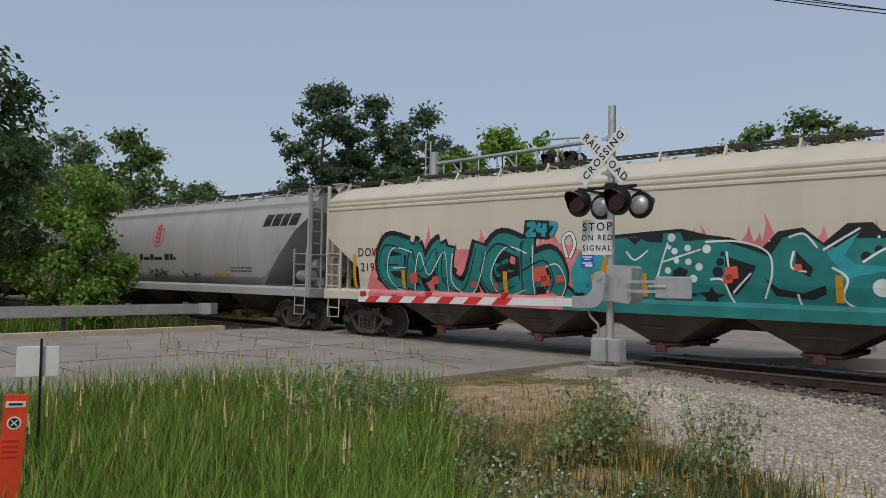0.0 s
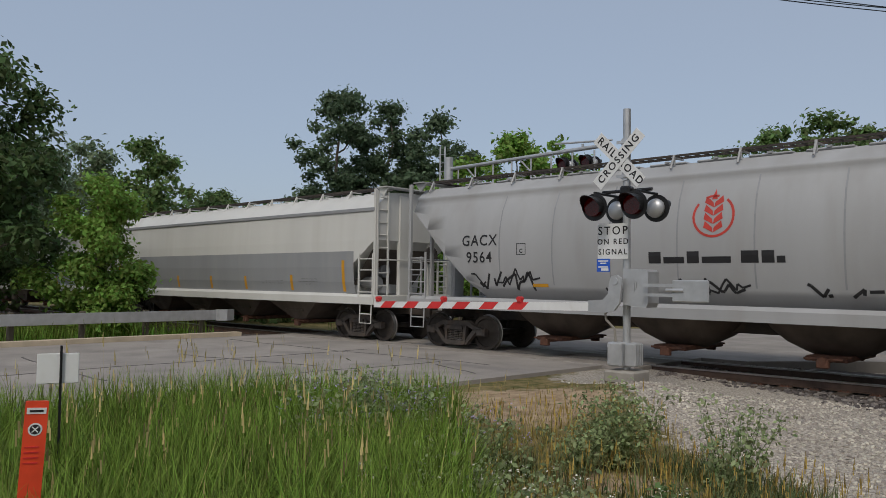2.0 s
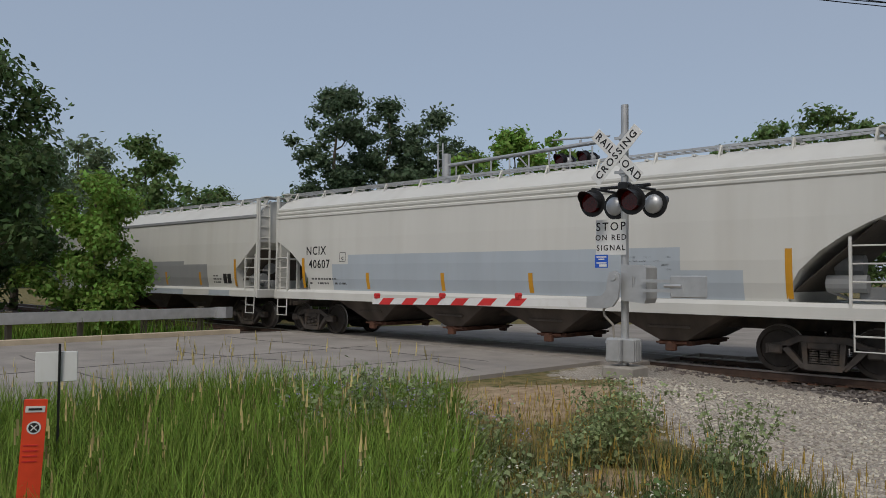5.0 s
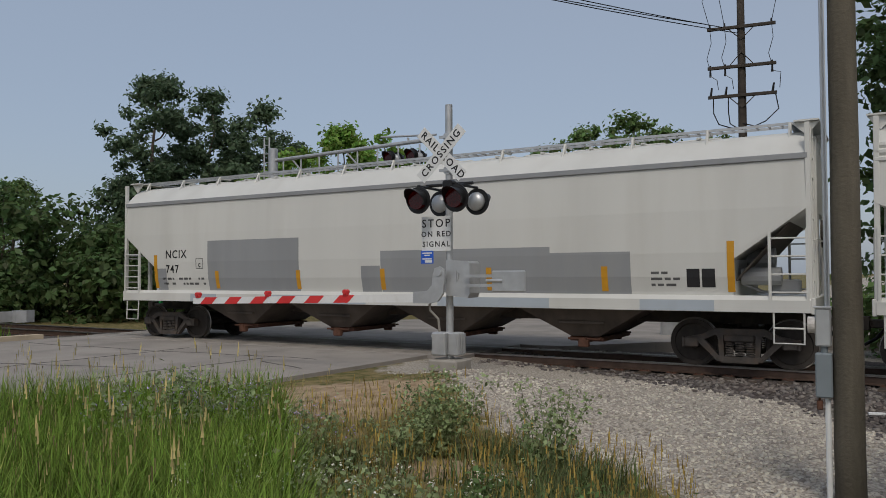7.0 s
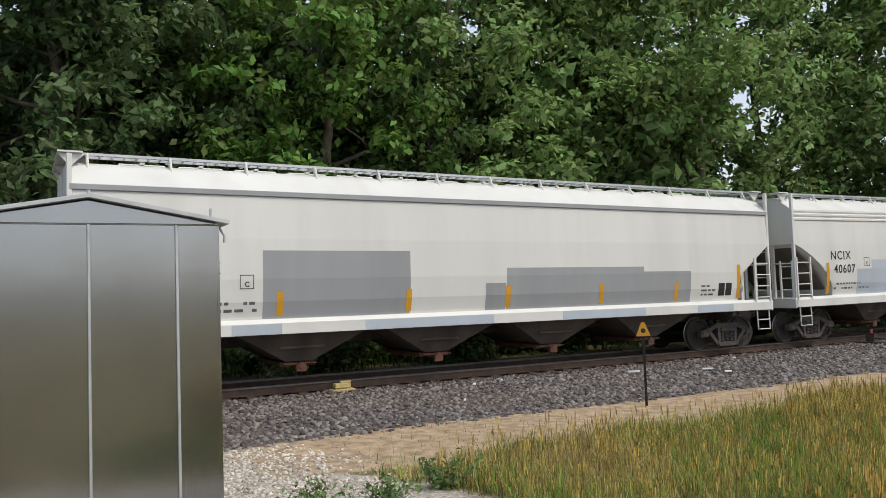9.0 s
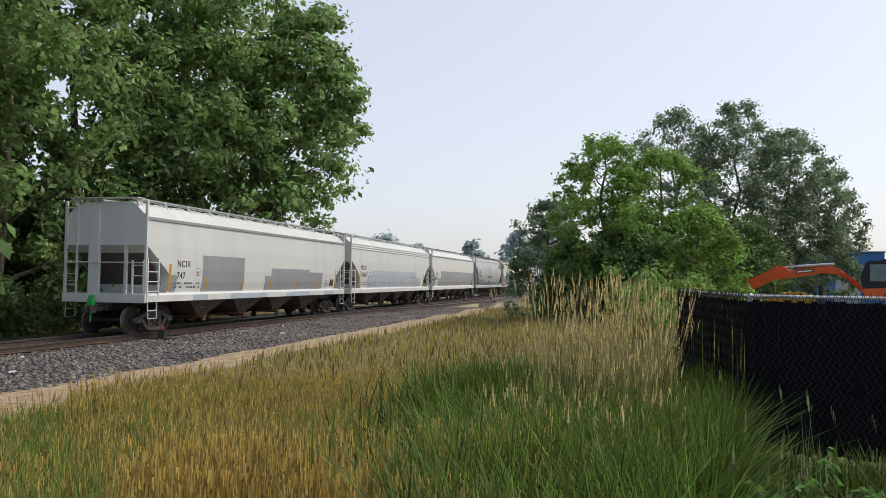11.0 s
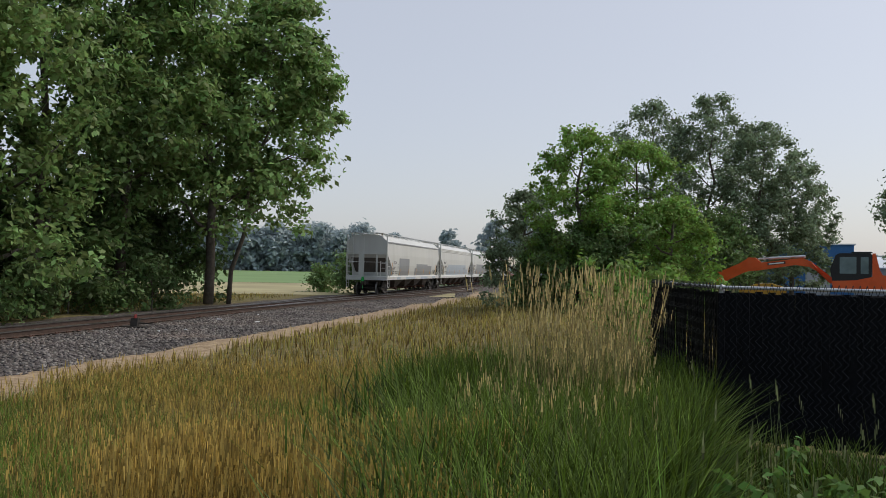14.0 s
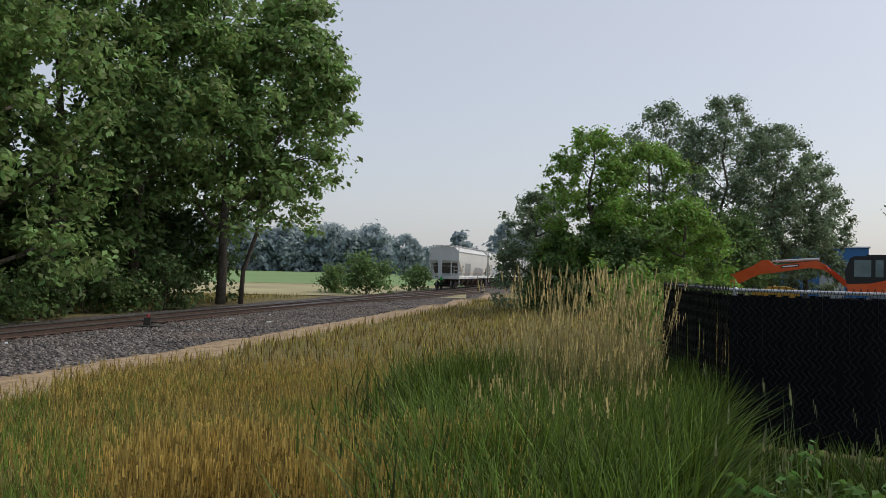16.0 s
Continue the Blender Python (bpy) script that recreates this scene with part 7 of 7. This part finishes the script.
def yard_buildings():
    blue = material("blue_ribbed_cladding", (0.035, 0.14, 0.34), 0.5, vary=0.1, scale=0.5)
    white = material("white_metal_roofing", (0.62, 0.65, 0.68), 0.45, vary=0.06, scale=0.5)
    grey = material("grey_metal_cladding", (0.33, 0.35, 0.37), 0.5, vary=0.08, scale=0.5)

    def shed(az, r, w, d, h, wall, roof, label, ridge=0.0):
        x, y = polar(az, r)
        t = thing("industrial_building", Matrix.Translation((x, y, -0.3)) @ Matrix.Rotation(radians(90 - az - 90), 4, "Z"), label, "building")
        bm = bmesh.new()
        box(bm, (0, d / 2, h / 2), (w, d, h))
        n = int(w / 0.45)
        for k in range(n):
            box(bm, (-w / 2 + (k + 0.5) * w / n, -0.03, h / 2), (0.12, 0.06, h - 0.05))
        wob = part("wall", bm, wall, t)
        bm = bmesh.new()
        prism(bm, [(-0.2, h + 0.02), (d + 0.2, h + 0.02), (d + 0.2, h + 0.12), (d / 2, h + ridge + 0.14), (-0.2, h + 0.14)], "x", -w / 2 - 0.15, w / 2 + 0.15)
        part("roof", bm, roof, t)
        bm = bmesh.new()
        box(bm, (w * 0.1, -0.08, 1.6), (2.4, 0.06, 3.0), 0.02)
        part("door", bm, grey, t, "grey sliding door")
        return t
    shed(111.6, 92, 8.6, 12, 5.5, blue, white, "blue metal-clad building behind the trees")
    shed(117.4, 100, 11, 10, 3.1, grey, white, "long grey metal shed with a white roof", 1.3)
    shed(121.6, 90, 7, 10, 5.2, blue, white, "blue metal-clad building beside a tree")
    x, y = polar(118.1, 60)
    t = thing("parked_cart", Matrix.Translation((x, y, -0.3)) @ Matrix.Rotation(radians(-25), 4, "Z"), "small vehicle with a flat white roof behind the fence", "vehicle")
    bm = bmesh.new()
    box(bm, (0, 0, 2.05), (1.9, 1.3, 0.12), 0.05)
    part("roof", bm, M["sign_white"], t, "flat white roof")
    for sx in (-0.8, 0.8):
        for sy in (-0.5, 0.5):
            bm = bmesh.new()
            rod(bm, (sx, sy, 0.8), (sx, sy, 2.0), 0.03, 8)
            part("roof_post", bm, M["black_plastic"], t)
    bm = bmesh.new()
    box(bm, (0, 0, 0.75), (2.4, 1.2, 0.6), 0.12)
    part("body", bm, M["black_plastic"], t)
    for sx in (-0.8, 0.8):
        for sy in (-0.55, 0.55):
            bm = bmesh.new()
            rod(bm, (sx, sy - 0.1, 0.3), (sx, sy + 0.1, 0.3), 0.3, 18)
            part("wheel", bm, M["black_plastic"], t)


yard_buildings()


# ---- waiting car beyond the crossing ----
def waiting_car():
    x, y = polar(-23.9, 33.5)
    t = thing("car", Matrix.Translation((x, y, -0.02)) @ Matrix.Rotation(radians(-112), 4, "Z"), "dark red car waiting on the road beyond the railway", "car")
    red = material("dark_red_car_paint", (0.16, 0.015, 0.018), 0.25, vary=0.08, spec=0.6)
    bm = bmesh.new()
    prism(bm, [(-2.2, 0.35), (2.15, 0.35), (2.25, 0.55), (2.15, 0.82), (1.1, 0.98), (0.45, 1.42), (-1.2, 1.46), (-1.95, 1.05), (-2.25, 0.95)], "y", -0.86, 0.86)
    bmesh.ops.bevel(bm, geom=list(bm.edges), offset=0.07, segments=2, affect="EDGES")
    body = part("body", bm, red, t, smooth=False)
    bm = bmesh.new()
    prism(bm, [(1.05, 1.0), (0.46, 1.36), (0.50, 1.39), (1.12, 1.02)], "y", -0.72, 0.72)
    part("windscreen", bm, material("dark_windscreen_glass", (0.02, 0.025, 0.03), 0.05, spec=0.7), body, "dark windscreen")
    for sx in (-1.35, 1.35):
        for sy in (-0.8, 0.8):
            bm = bmesh.new()
            rod(bm, (sx, sy - 0.11, 0.32), (sx, sy + 0.11, 0.32), 0.32, 20)
            wh = part("wheel", bm, M["black_plastic"], t, "black tyre")
            bm = bmesh.new()
            rod(bm, (sx, sy - 0.12, 0.32), (sx, sy + 0.12, 0.32), 0.19, 14)
            part("rim", bm, M["galv"], wh, "silver rim")
    for sy in (-0.62, 0.62):
        bm = bmesh.new()
        box(bm, (2.18, sy, 0.70), (0.06, 0.32, 0.12), 0.03)
        part("headlight", bm, M["sign_white"], t, "clear headlight")


waiting_car()


# ---- trackside bits ----
def trackside():
    x, y = polar(-13.6, 24.0)
    t = thing("relay_cabinet", Matrix.Translation((x, y, -0.3)), "small grey relay cabinet beyond the railway", "cabinet")
    bm = bmesh.new()
    box(bm, (0, 0, 0.55), (0.75, 0.5, 0.9), 0.03)
    body = part("cabinet_body", bm, M["galv"], t)
    bm = bmesh.new()
    box(bm, (0, -0.26, 0.55), (0.62, 0.02, 0.76), 0.01)
    part("cabinet_door", bm, M["galv"], t)
    for k in range(6):
        x, y = polar(-11.2 + k * 1.05, 26.5)
        bm = bmesh.new()
        rod(bm, (0, 0, -0.2), (0, 0, 1.05 + 0.1 * (k % 3)), 0.05, 8)
        solid("marker_stake", bm, M["sign_white"] if k % 2 else M["concrete"], "pale stake standing beyond the railway", "stake", "stakes beyond the railway", at=Matrix.Translation((x, y, -0.3)))
    yellow = material("yellow_painted_steel", (0.45, 0.36, 0.15), 0.6, vary=0.2, scale=8, dirt=(0.3, 0.2, 0.1), dirt_amount=0.4)
    s = 13.2
    px, py, a = on_track(s)
    t = thing("derail_block", Matrix.Translation((*beside(s, 1.05)[:2], -0.2 + rail_z(s))) @ Matrix.Rotation(-a, 4, "Z"), "yellow steel derail block beside the rail", "derail")
    bm = bmesh.new()
    box(bm, (0, 0, 0.11), (0.36, 0.18, 0.11), 0.02)
    box(bm, (0.08, 0, 0.18), (0.25, 0.1, 0.05), 0.015)
    part("block", bm, yellow, t)
    bm = bmesh.new()
    box(bm, (0, -0.02, 0.02), (0.5, 0.3, 0.05), 0.01)
    part("base_plate", bm, yellow, t)
    faded_red = material("faded_dark_red_paint", (0.22, 0.03, 0.03), 0.6, vary=0.2)
    for s, off in ((31.2, 1.45), (84.5, 3.9)):
        px, py, _ = beside(s, off)
        t = thing("switch_stand", Matrix.Translation((px, py, -0.25 + rail_z(s))), "low switch stand with a red target", "switch stand")
        bm = bmesh.new()
        box(bm, (0, 0, 0.05), (0.5, 0.9, 0.1), 0.01)
        prism(bm, [(-0.14, 0.1), (0.14, 0.1), (0.08, 0.36), (-0.08, 0.36)], "y", -0.12, 0.12)
        rod(bm, (0, -0.6, 0.18), (0, 0.2, 0.22), 0.025, 6)
        part("stand", bm, M["dark_steel"], t)
        bm = bmesh.new()
        box(bm, (0, 0, 0.42), (0.2, 0.03, 0.14), 0.02)
        rod(bm, (0, 0, 0.3), (0, 0, 0.45), 0.02, 6)
        part("target", bm, faded_red, t, "red target")
    rng = random.Random(50)
    bm = bmesh.new()
    for k in range(16):
        s, o = rng.uniform(-8, 40), rng.uniform(1.6, 3.8)
        px, py, _ = beside(s, o)
        if -22 < px < -8:
            continue
        box(bm, (px, py, float(ground_z(px, py)) + 0.05), (rng.uniform(0.05, 0.3), 0.05, 0.04), 0.006, turn=Matrix.Rotation(rng.uniform(0, 3), 3, "Z"))
    solid("litter", bm, M["sign_white"], "pale scraps lying on the ballast", "litter", kind="stuff")


trackside()


# ---- stones ----
def stones(name, pts, size, mat, label, seed):
    g = np.random.default_rng(seed)
    n = len(pts)
    cube = np.array([(x, y, z) for z in (-0.6, 0.6) for y in (-1, 1) for x in (-1, 1)], float)
    c = cube[None] * g.uniform(0.55, 1.15, (n, 8, 1)) * np.array([1, 0.8, 0.75])
    a, b = g.uniform(0, 2 * np.pi, n), g.uniform(-0.7, 0.7, n)
    ca, sa, cb, sb = np.cos(a), np.sin(a), np.cos(b), np.sin(b)
    x, y, z = c[..., 0], c[..., 1], c[..., 2]
    x, z = x * cb[:, None] + z * sb[:, None], -x * sb[:, None] + z * cb[:, None]
    x, y = x * ca[:, None] - y * sa[:, None], x * sa[:, None] + y * ca[:, None]
    s = size * g.uniform(0.5, 1.25, n)[:, None]
    base = np.column_stack([pts, ground_z(pts[:, 0], pts[:, 1])])
    v = np.stack([x * s, y * s, z * s + s * 0.2], -1) + base[:, None]
    q = np.array([[4, 5, 7, 6], [0, 1, 5, 4], [2, 6, 7, 3], [0, 4, 6, 2], [1, 3, 7, 5]])
    f = (np.arange(n)[:, None, None] * 8 + q[None]).reshape(-1, 4)
    tagged(new(name, quick_mesh(name, v.reshape(-1, 3), f, mat)), label, "stones", kind="stuff")


def ballast_points(n, s0, s1, o0, o1, seed):
    g = np.random.default_rng(seed)
    s = s0 + (s1 - s0) * g.random(n) ** 1.15
    o = g.uniform(o0, o1, n)
    p = np.array([beside(a, b)[:2] for a, b in zip(s, o)])
    return p[((p[:, 0] > -8.0) | (p[:, 0] < -22)) & (track_off(p[:, 0], p[:, 1]) < np.interp(p[:, 0], [-6.0, -5.2, -1.7, 0.2, 2.0], [1.3, 1.6, 3.2, 5.4, 5.7]) + 0.3 * g.normal(size=n))]


stones("ballast_stones", np.concatenate([ballast_points(24000, -3.2, 55, 1.0, 5.7, 1), ballast_points(3000, -3.2, 30, -0.68, 0.68, 2), ballast_points(2000, -3, 40, -2.8, -1.0, 3), ballast_points(3000, 40, 85, 1.0, 5.5, 4)]), 0.045, M["ballast"], "grey-brown crushed stone ballast", 1)


def on_gravel(x, y, g):
    w = zone_weights(x, y)
    return w[0] * (1 - w[2]) > 0.3 + 0.5 * g.random(len(x))


stones("gravel_chips", scatter(34000, -46, 34, 4.5, 15, 9, on_gravel, 0.8), 0.024, M["chip"], "pale limestone gravel", 2)

# ---- grass and weeds ----
blades("thin_turf", scatter(9000, -52, 45, 3.5, 13, 41, lambda x, y, g: (zone_weights(x, y)[0] < 0.5) & (zone_weights(x, y)[2] < 0.3) & (track_off(x, y) > 4.6) & (x > -9.2) & (g.random(len(x)) > 0.75 * zone_weights(x, y)[1]), 0.7), 0.13, 0.0042, GRASS["sage"], "thin trodden turf between gravel and meadow", 21, 0.7)
blades("thin_turf", scatter(6000, -52, 50, 3.5, 14, 42, lambda x, y, g: (zone_weights(x, y)[0] < 0.5) & (zone_weights(x, y)[2] < 0.3) & (track_off(x, y) > 4.6) & (x > -9.2) & (g.random(len(x)) > 0.85 * zone_weights(x, y)[1]), 0.7), 0.15, 0.0036, GRASS["gold"], "thin dry turf between gravel and meadow", 22, 0.7)
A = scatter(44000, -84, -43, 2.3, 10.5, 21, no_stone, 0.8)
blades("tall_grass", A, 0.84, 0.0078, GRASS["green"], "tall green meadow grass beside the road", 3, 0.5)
blades("grass_stalks", scatter(380, -84, -42, 3.4, 10.2, 22, no_stone, 0.5), 1.05, 0.0026, GRASS["straw"], "thin pale grass stalks with seed heads", 4, 0.22, seed_head=0.9)
B = scatter(22000, -48, -8, 2.4, 9.2, 23, lambda x, y, g: no_stone(x, y, g) & (np.sin(x * 1.7 + y) + np.sin(y * 2.3 - x) > -0.6 + 0.9 * g.random(len(x))), 0.8)
blades("rough_grass", B, 0.36, 0.0058, GRASS["sage"], "rough grey-green verge grass", 5, 0.55)
blades("rough_grass", scatter(9000, -46, -6, 2.3, 5.2, 24, no_stone, 0.9), 0.46, 0.0062, GRASS["green"], "uneven green verge grass", 6, 0.5)
blades("dry_weeds", scatter(3200, -50, -10, 4.5, 11.5, 25, lambda x, y, g: zone_weights(x, y)[0] < 0.8, 0.8), 0.34, 0.004, GRASS["gold"], "dry straw-coloured weeds", 7, 0.55, seed_head=0.3)
def patchy(f, lo):
    """Keeps places in uneven patches."""
    def keep(x, y, g):
        w = np.sin(x * f + 1.3 * np.sin(y * f * 0.7)) + np.sin(y * f * 1.3 + 0.6 * x) + 0.6 * np.sin(x * f * 2.7 - y * f * 2.1)
        return no_stone(x, y, g) & (w > lo + 0.9 * g.random(len(x)))
    return keep


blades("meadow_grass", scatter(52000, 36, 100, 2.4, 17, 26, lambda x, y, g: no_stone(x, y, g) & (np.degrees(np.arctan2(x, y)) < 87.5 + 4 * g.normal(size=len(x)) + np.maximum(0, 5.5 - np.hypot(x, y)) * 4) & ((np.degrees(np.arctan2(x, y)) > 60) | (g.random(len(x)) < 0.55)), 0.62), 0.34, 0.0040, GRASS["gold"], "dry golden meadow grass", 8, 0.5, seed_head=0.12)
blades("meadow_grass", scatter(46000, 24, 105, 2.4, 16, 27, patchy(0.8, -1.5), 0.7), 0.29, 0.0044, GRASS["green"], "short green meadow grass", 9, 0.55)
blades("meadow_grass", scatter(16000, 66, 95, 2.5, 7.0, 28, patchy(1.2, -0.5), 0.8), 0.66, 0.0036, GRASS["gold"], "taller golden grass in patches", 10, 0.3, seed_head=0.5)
blades("meadow_grass", scatter(1100, 90, 102, 5.5, 11.5, 37, patchy(1.0, -0.7), 0.8), 0.9, 0.003, GRASS["reed"], "pale seeding grass among the green", 19, 0.25, seed_head=0.6)
blades("meadow_grass", scatter(15000, 58, 92, 2.6, 12, 52, patchy(1.1, -0.4), 0.75), 0.36, 0.0042, GRASS["green"], "green tufts through the dry meadow", 25, 0.5)
blades("dry_turf", scatter(16000, 30, 66, 4.5, 12.5, 51, no_stone, 0.7), 0.2, 0.004, GRASS["straw"], "short pale dry turf beside the sandy path", 24, 0.6)
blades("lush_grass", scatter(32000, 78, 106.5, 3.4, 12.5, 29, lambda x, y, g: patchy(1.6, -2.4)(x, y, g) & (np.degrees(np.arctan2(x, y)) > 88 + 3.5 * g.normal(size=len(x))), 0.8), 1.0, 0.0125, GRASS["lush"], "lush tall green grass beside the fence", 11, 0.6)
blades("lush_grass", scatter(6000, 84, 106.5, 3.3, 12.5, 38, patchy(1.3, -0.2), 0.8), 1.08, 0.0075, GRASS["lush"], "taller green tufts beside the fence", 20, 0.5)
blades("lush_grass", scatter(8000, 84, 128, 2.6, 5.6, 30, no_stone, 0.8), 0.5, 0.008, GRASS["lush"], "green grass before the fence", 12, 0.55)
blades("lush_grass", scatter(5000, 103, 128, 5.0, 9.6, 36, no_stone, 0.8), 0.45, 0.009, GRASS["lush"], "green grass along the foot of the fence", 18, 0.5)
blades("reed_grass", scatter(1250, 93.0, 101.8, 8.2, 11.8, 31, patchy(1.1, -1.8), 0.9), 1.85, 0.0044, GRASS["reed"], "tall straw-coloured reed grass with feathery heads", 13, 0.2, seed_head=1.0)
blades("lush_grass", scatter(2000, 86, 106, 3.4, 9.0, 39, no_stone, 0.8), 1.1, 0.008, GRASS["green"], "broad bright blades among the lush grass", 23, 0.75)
blades("reed_grass", scatter(60, 104, 125, 5.0, 8.6, 32, no_stone, 0.9), 1.0, 0.004, GRASS["sage"], "thin stalks before the black fence", 14, 0.15, seed_head=0.6)
blades("field_grass", scatter(26000, 60, 108, 12, 60, 33, no_stone, 0.8), 0.4, 0.014, GRASS["gold"], "dry grass along the railway", 15, 0.4)
blades("verge_grass", scatter(9000, -86, -50, 23.6, 32, 34, lambda x, y, g: (x < -22.6) & (np.abs(track_off(x, y)) > 3.2), 0.8), 0.6, 0.014, GRASS["green"], "rank grass behind the guardrail", 16, 0.4, seed_head=0.3)
blades("verge_grass", scatter(9000, -45, 40, 19.5, 30, 35, lambda x, y, g: (track_off(x, y) < -3.6) & ~((x < 4) & (y > 18)), 0.8), 0.5, 0.014, GRASS["lush"], "weeds beyond the railway", 17, 0.4)


def weed(x, y, height, spread, n, leaf, label, seed, size=0.05, flower=None, stems=14):
    """A branching weed: bent stems with small leaves, and flowers where it has them."""
    rng = random.Random(seed)
    z0 = float(ground_z(x, y))
    t = thing("weed_clump", Matrix.Translation((x, y, z0)), label, "weed")
    bm = bmesh.new()
    cl, tips = [], []
    for k in range(stems):
        a, r = rng.uniform(0, 2 * math.pi), spread * rng.uniform(0.2, 1.0)
        top = Vector((math.cos(a) * r, math.sin(a) * r, height * rng.uniform(0.6, 1.1)))
        pts = limb_mesh(bm, (0.12 * top.x, 0.12 * top.y, -0.03), top, 0.006, 0.002, rng, 4, 5, 0.05)
        tips.append(top)
        for p in pts[1:]:
            cl.append((p.x, p.y, p.z, spread * 0.28))
    tagged(part("stem", bm, LEAF["mid"], t), kind="stuff")
    v, f = leaves(cl, n, size, seed)
    tagged(part("leaf_mass", quick_mesh("leaf_mass", v, f, LEAF[leaf]), None, t), kind="stuff")
    if flower:
        fl = [(p.x + rng.uniform(-0.08, 0.08), p.y + rng.uniform(-0.08, 0.08), p.z + rng.uniform(-0.12, 0.05), 0.05) for p in tips for _ in range(3)]
        v, f = leaves(fl, len(fl) * 3, 0.012, seed + 1)
        tagged(part("flower", quick_mesh("flower", v, f, flower), None, t, "tiny pale flowers"), kind="stuff")
    return t


LEAF["sage"] = leaf_material("pale_sage_weed_leaves", (0.33, 0.39, 0.19))
LILAC = material("lilac_petals", (0.42, 0.36, 0.62), 0.6, vary=0.1)
PALE = material("white_petals", (0.72, 0.71, 0.62), 0.6, vary=0.1)
for k, (az, r, h, s, n, leaf, fl, st) in enumerate([(-30.4, 8.9, 0.85, 0.55, 2600, "sage", None, 18), (-23.2, 7.9, 0.85, 0.55, 1100, "sage", None, 22), (-33.5, 8.6, 0.5, 0.4, 900, "sage", None, 14), (-39.5, 8.2, 0.7, 0.5, 900, "sage", LILAC, 18),
                                             (-44.8, 8.6, 0.85, 0.5, 900, "sage", LILAC, 16), (-47.5, 8.4, 0.95, 0.6, 1200, "sage", LILAC, 20), (-51, 8.0, 0.98, 0.6, 1200, "sage", LILAC, 20), (-41.5, 6.4, 0.55, 0.5, 800, "sage", PALE, 20),
                                             (-36.5, 6.2, 0.5, 0.5, 800, "sage", PALE, 22), (-33, 5.2, 0.5, 0.45, 700, "sage", PALE, 20), (-45, 5.6, 0.6, 0.5, 700, "sage", PALE, 20), (-28, 6.4, 0.35, 0.4, 500, "mid", PALE, 14),
                                             (-20, 6.0, 0.3, 0.45, 600, "mid", None, 12), (-14.5, 5.9, 0.35, 0.4, 700, "mid", None, 12), (-8, 6.4, 0.2, 0.35, 500, "mid", None, 10), (26.5, 7.6, 0.3, 0.4, 600, "mid", None, 10), (31, 7.8, 0.22, 0.4, 500, "mid", None, 10), (36, 8.4, 0.3, 0.35, 500, "mid", None, 10),
                                             (107.8, 4.7, 0.72, 0.28, 600, "weed", None, 10), (110.2, 4.5, 0.8, 0.32, 800, "weed", None, 12), (112.8, 4.5, 0.95, 0.32, 800, "weed", None, 10), (115.4, 4.3, 0.9, 0.32, 700, "weed", None, 10), (118.5, 4.4, 0.9, 0.32, 700, "weed", None, 10), (105.8, 4.9, 0.5, 0.25, 400, "dark", None, 9),
                                             (99.0, 22.0, 2.2, 1.1, 2600, "light", None, 14), (102.0, 17.0, 2.1, 0.9, 2200, "light", None, 14), (2.5, 20.6, 0.9, 0.7, 1200, "mid", None, 12), (24, 19.9, 0.9, 0.9, 1200, "sage", None, 14)]):
    x, y = polar(az, r)
    weed(x, y, h, s, n, leaf, "bushy green weed growing on the verge" if not fl else "wiry weed with tiny pale flowers", 300 + k, (0.028 if az < 60 else 0.034) if r < 10 else 0.07, fl, st)


# ---- what moves: the train, rolling to the right along its track ----
RUN = [(0, -90.48), (0.5, -84.90), (1, -79.40), (1.5, -73.97), (2, -68.48), (2.5, -62.94), (3, -57.43), (3.7, -49.87), (5.8, -27.63), (6.5, -20.10), (7.25, -11.83), (8, -3.32), (9, 8.10), (10.2, 21.52), (13, 51.60), (14, 62.64), (15, 74.06), (16, 85.76)]


def run(t):
    """Metres run along the track at that second, eased from row to row."""
    ts, ss = [r[0] for r in RUN], [r[1] for r in RUN]
    slopes = np.gradient(ss, ts)
    i = min(max(int(np.searchsorted(ts, t, side="right")) - 1, 0), len(ts) - 2)
    h = ts[i + 1] - ts[i]
    u = (t - ts[i]) / h
    return float((2 * u ** 3 - 3 * u ** 2 + 1) * ss[i] + (u ** 3 - 2 * u ** 2 + u) * h * slopes[i] + (3 * u ** 2 - 2 * u ** 3) * ss[i + 1] + (u ** 3 - u ** 2) * h * slopes[i + 1])


def motions():
    times = [i * 0.5 for i in range(33)]
    for car, c, length in CARS:
        half = length / 2 - 1.3
        rows = []
        for t in times:
            s = run(t) + c
            (x0, y0, _), (x1, y1, _) = on_track(s - half), on_track(s + half)
            z0, z1 = rail_z(s - half), rail_z(s + half)
            rows.append((t, pose((x0 + x1) / 2, (y0 + y1) / 2, (z0 + z1) / 2, 0, -math.degrees(math.atan2(z1 - z0, 2 * half)), math.degrees(math.atan2(y1 - y0, x1 - x0)))))
        walk(car, rows)
    for w, x in TURNING:
        walk(w, [(i / 30, pose(x, 0, 0.457, 0, math.degrees((run(i / 30) - run(0)) / 0.457), 0)) for i in range(481)])


motions()
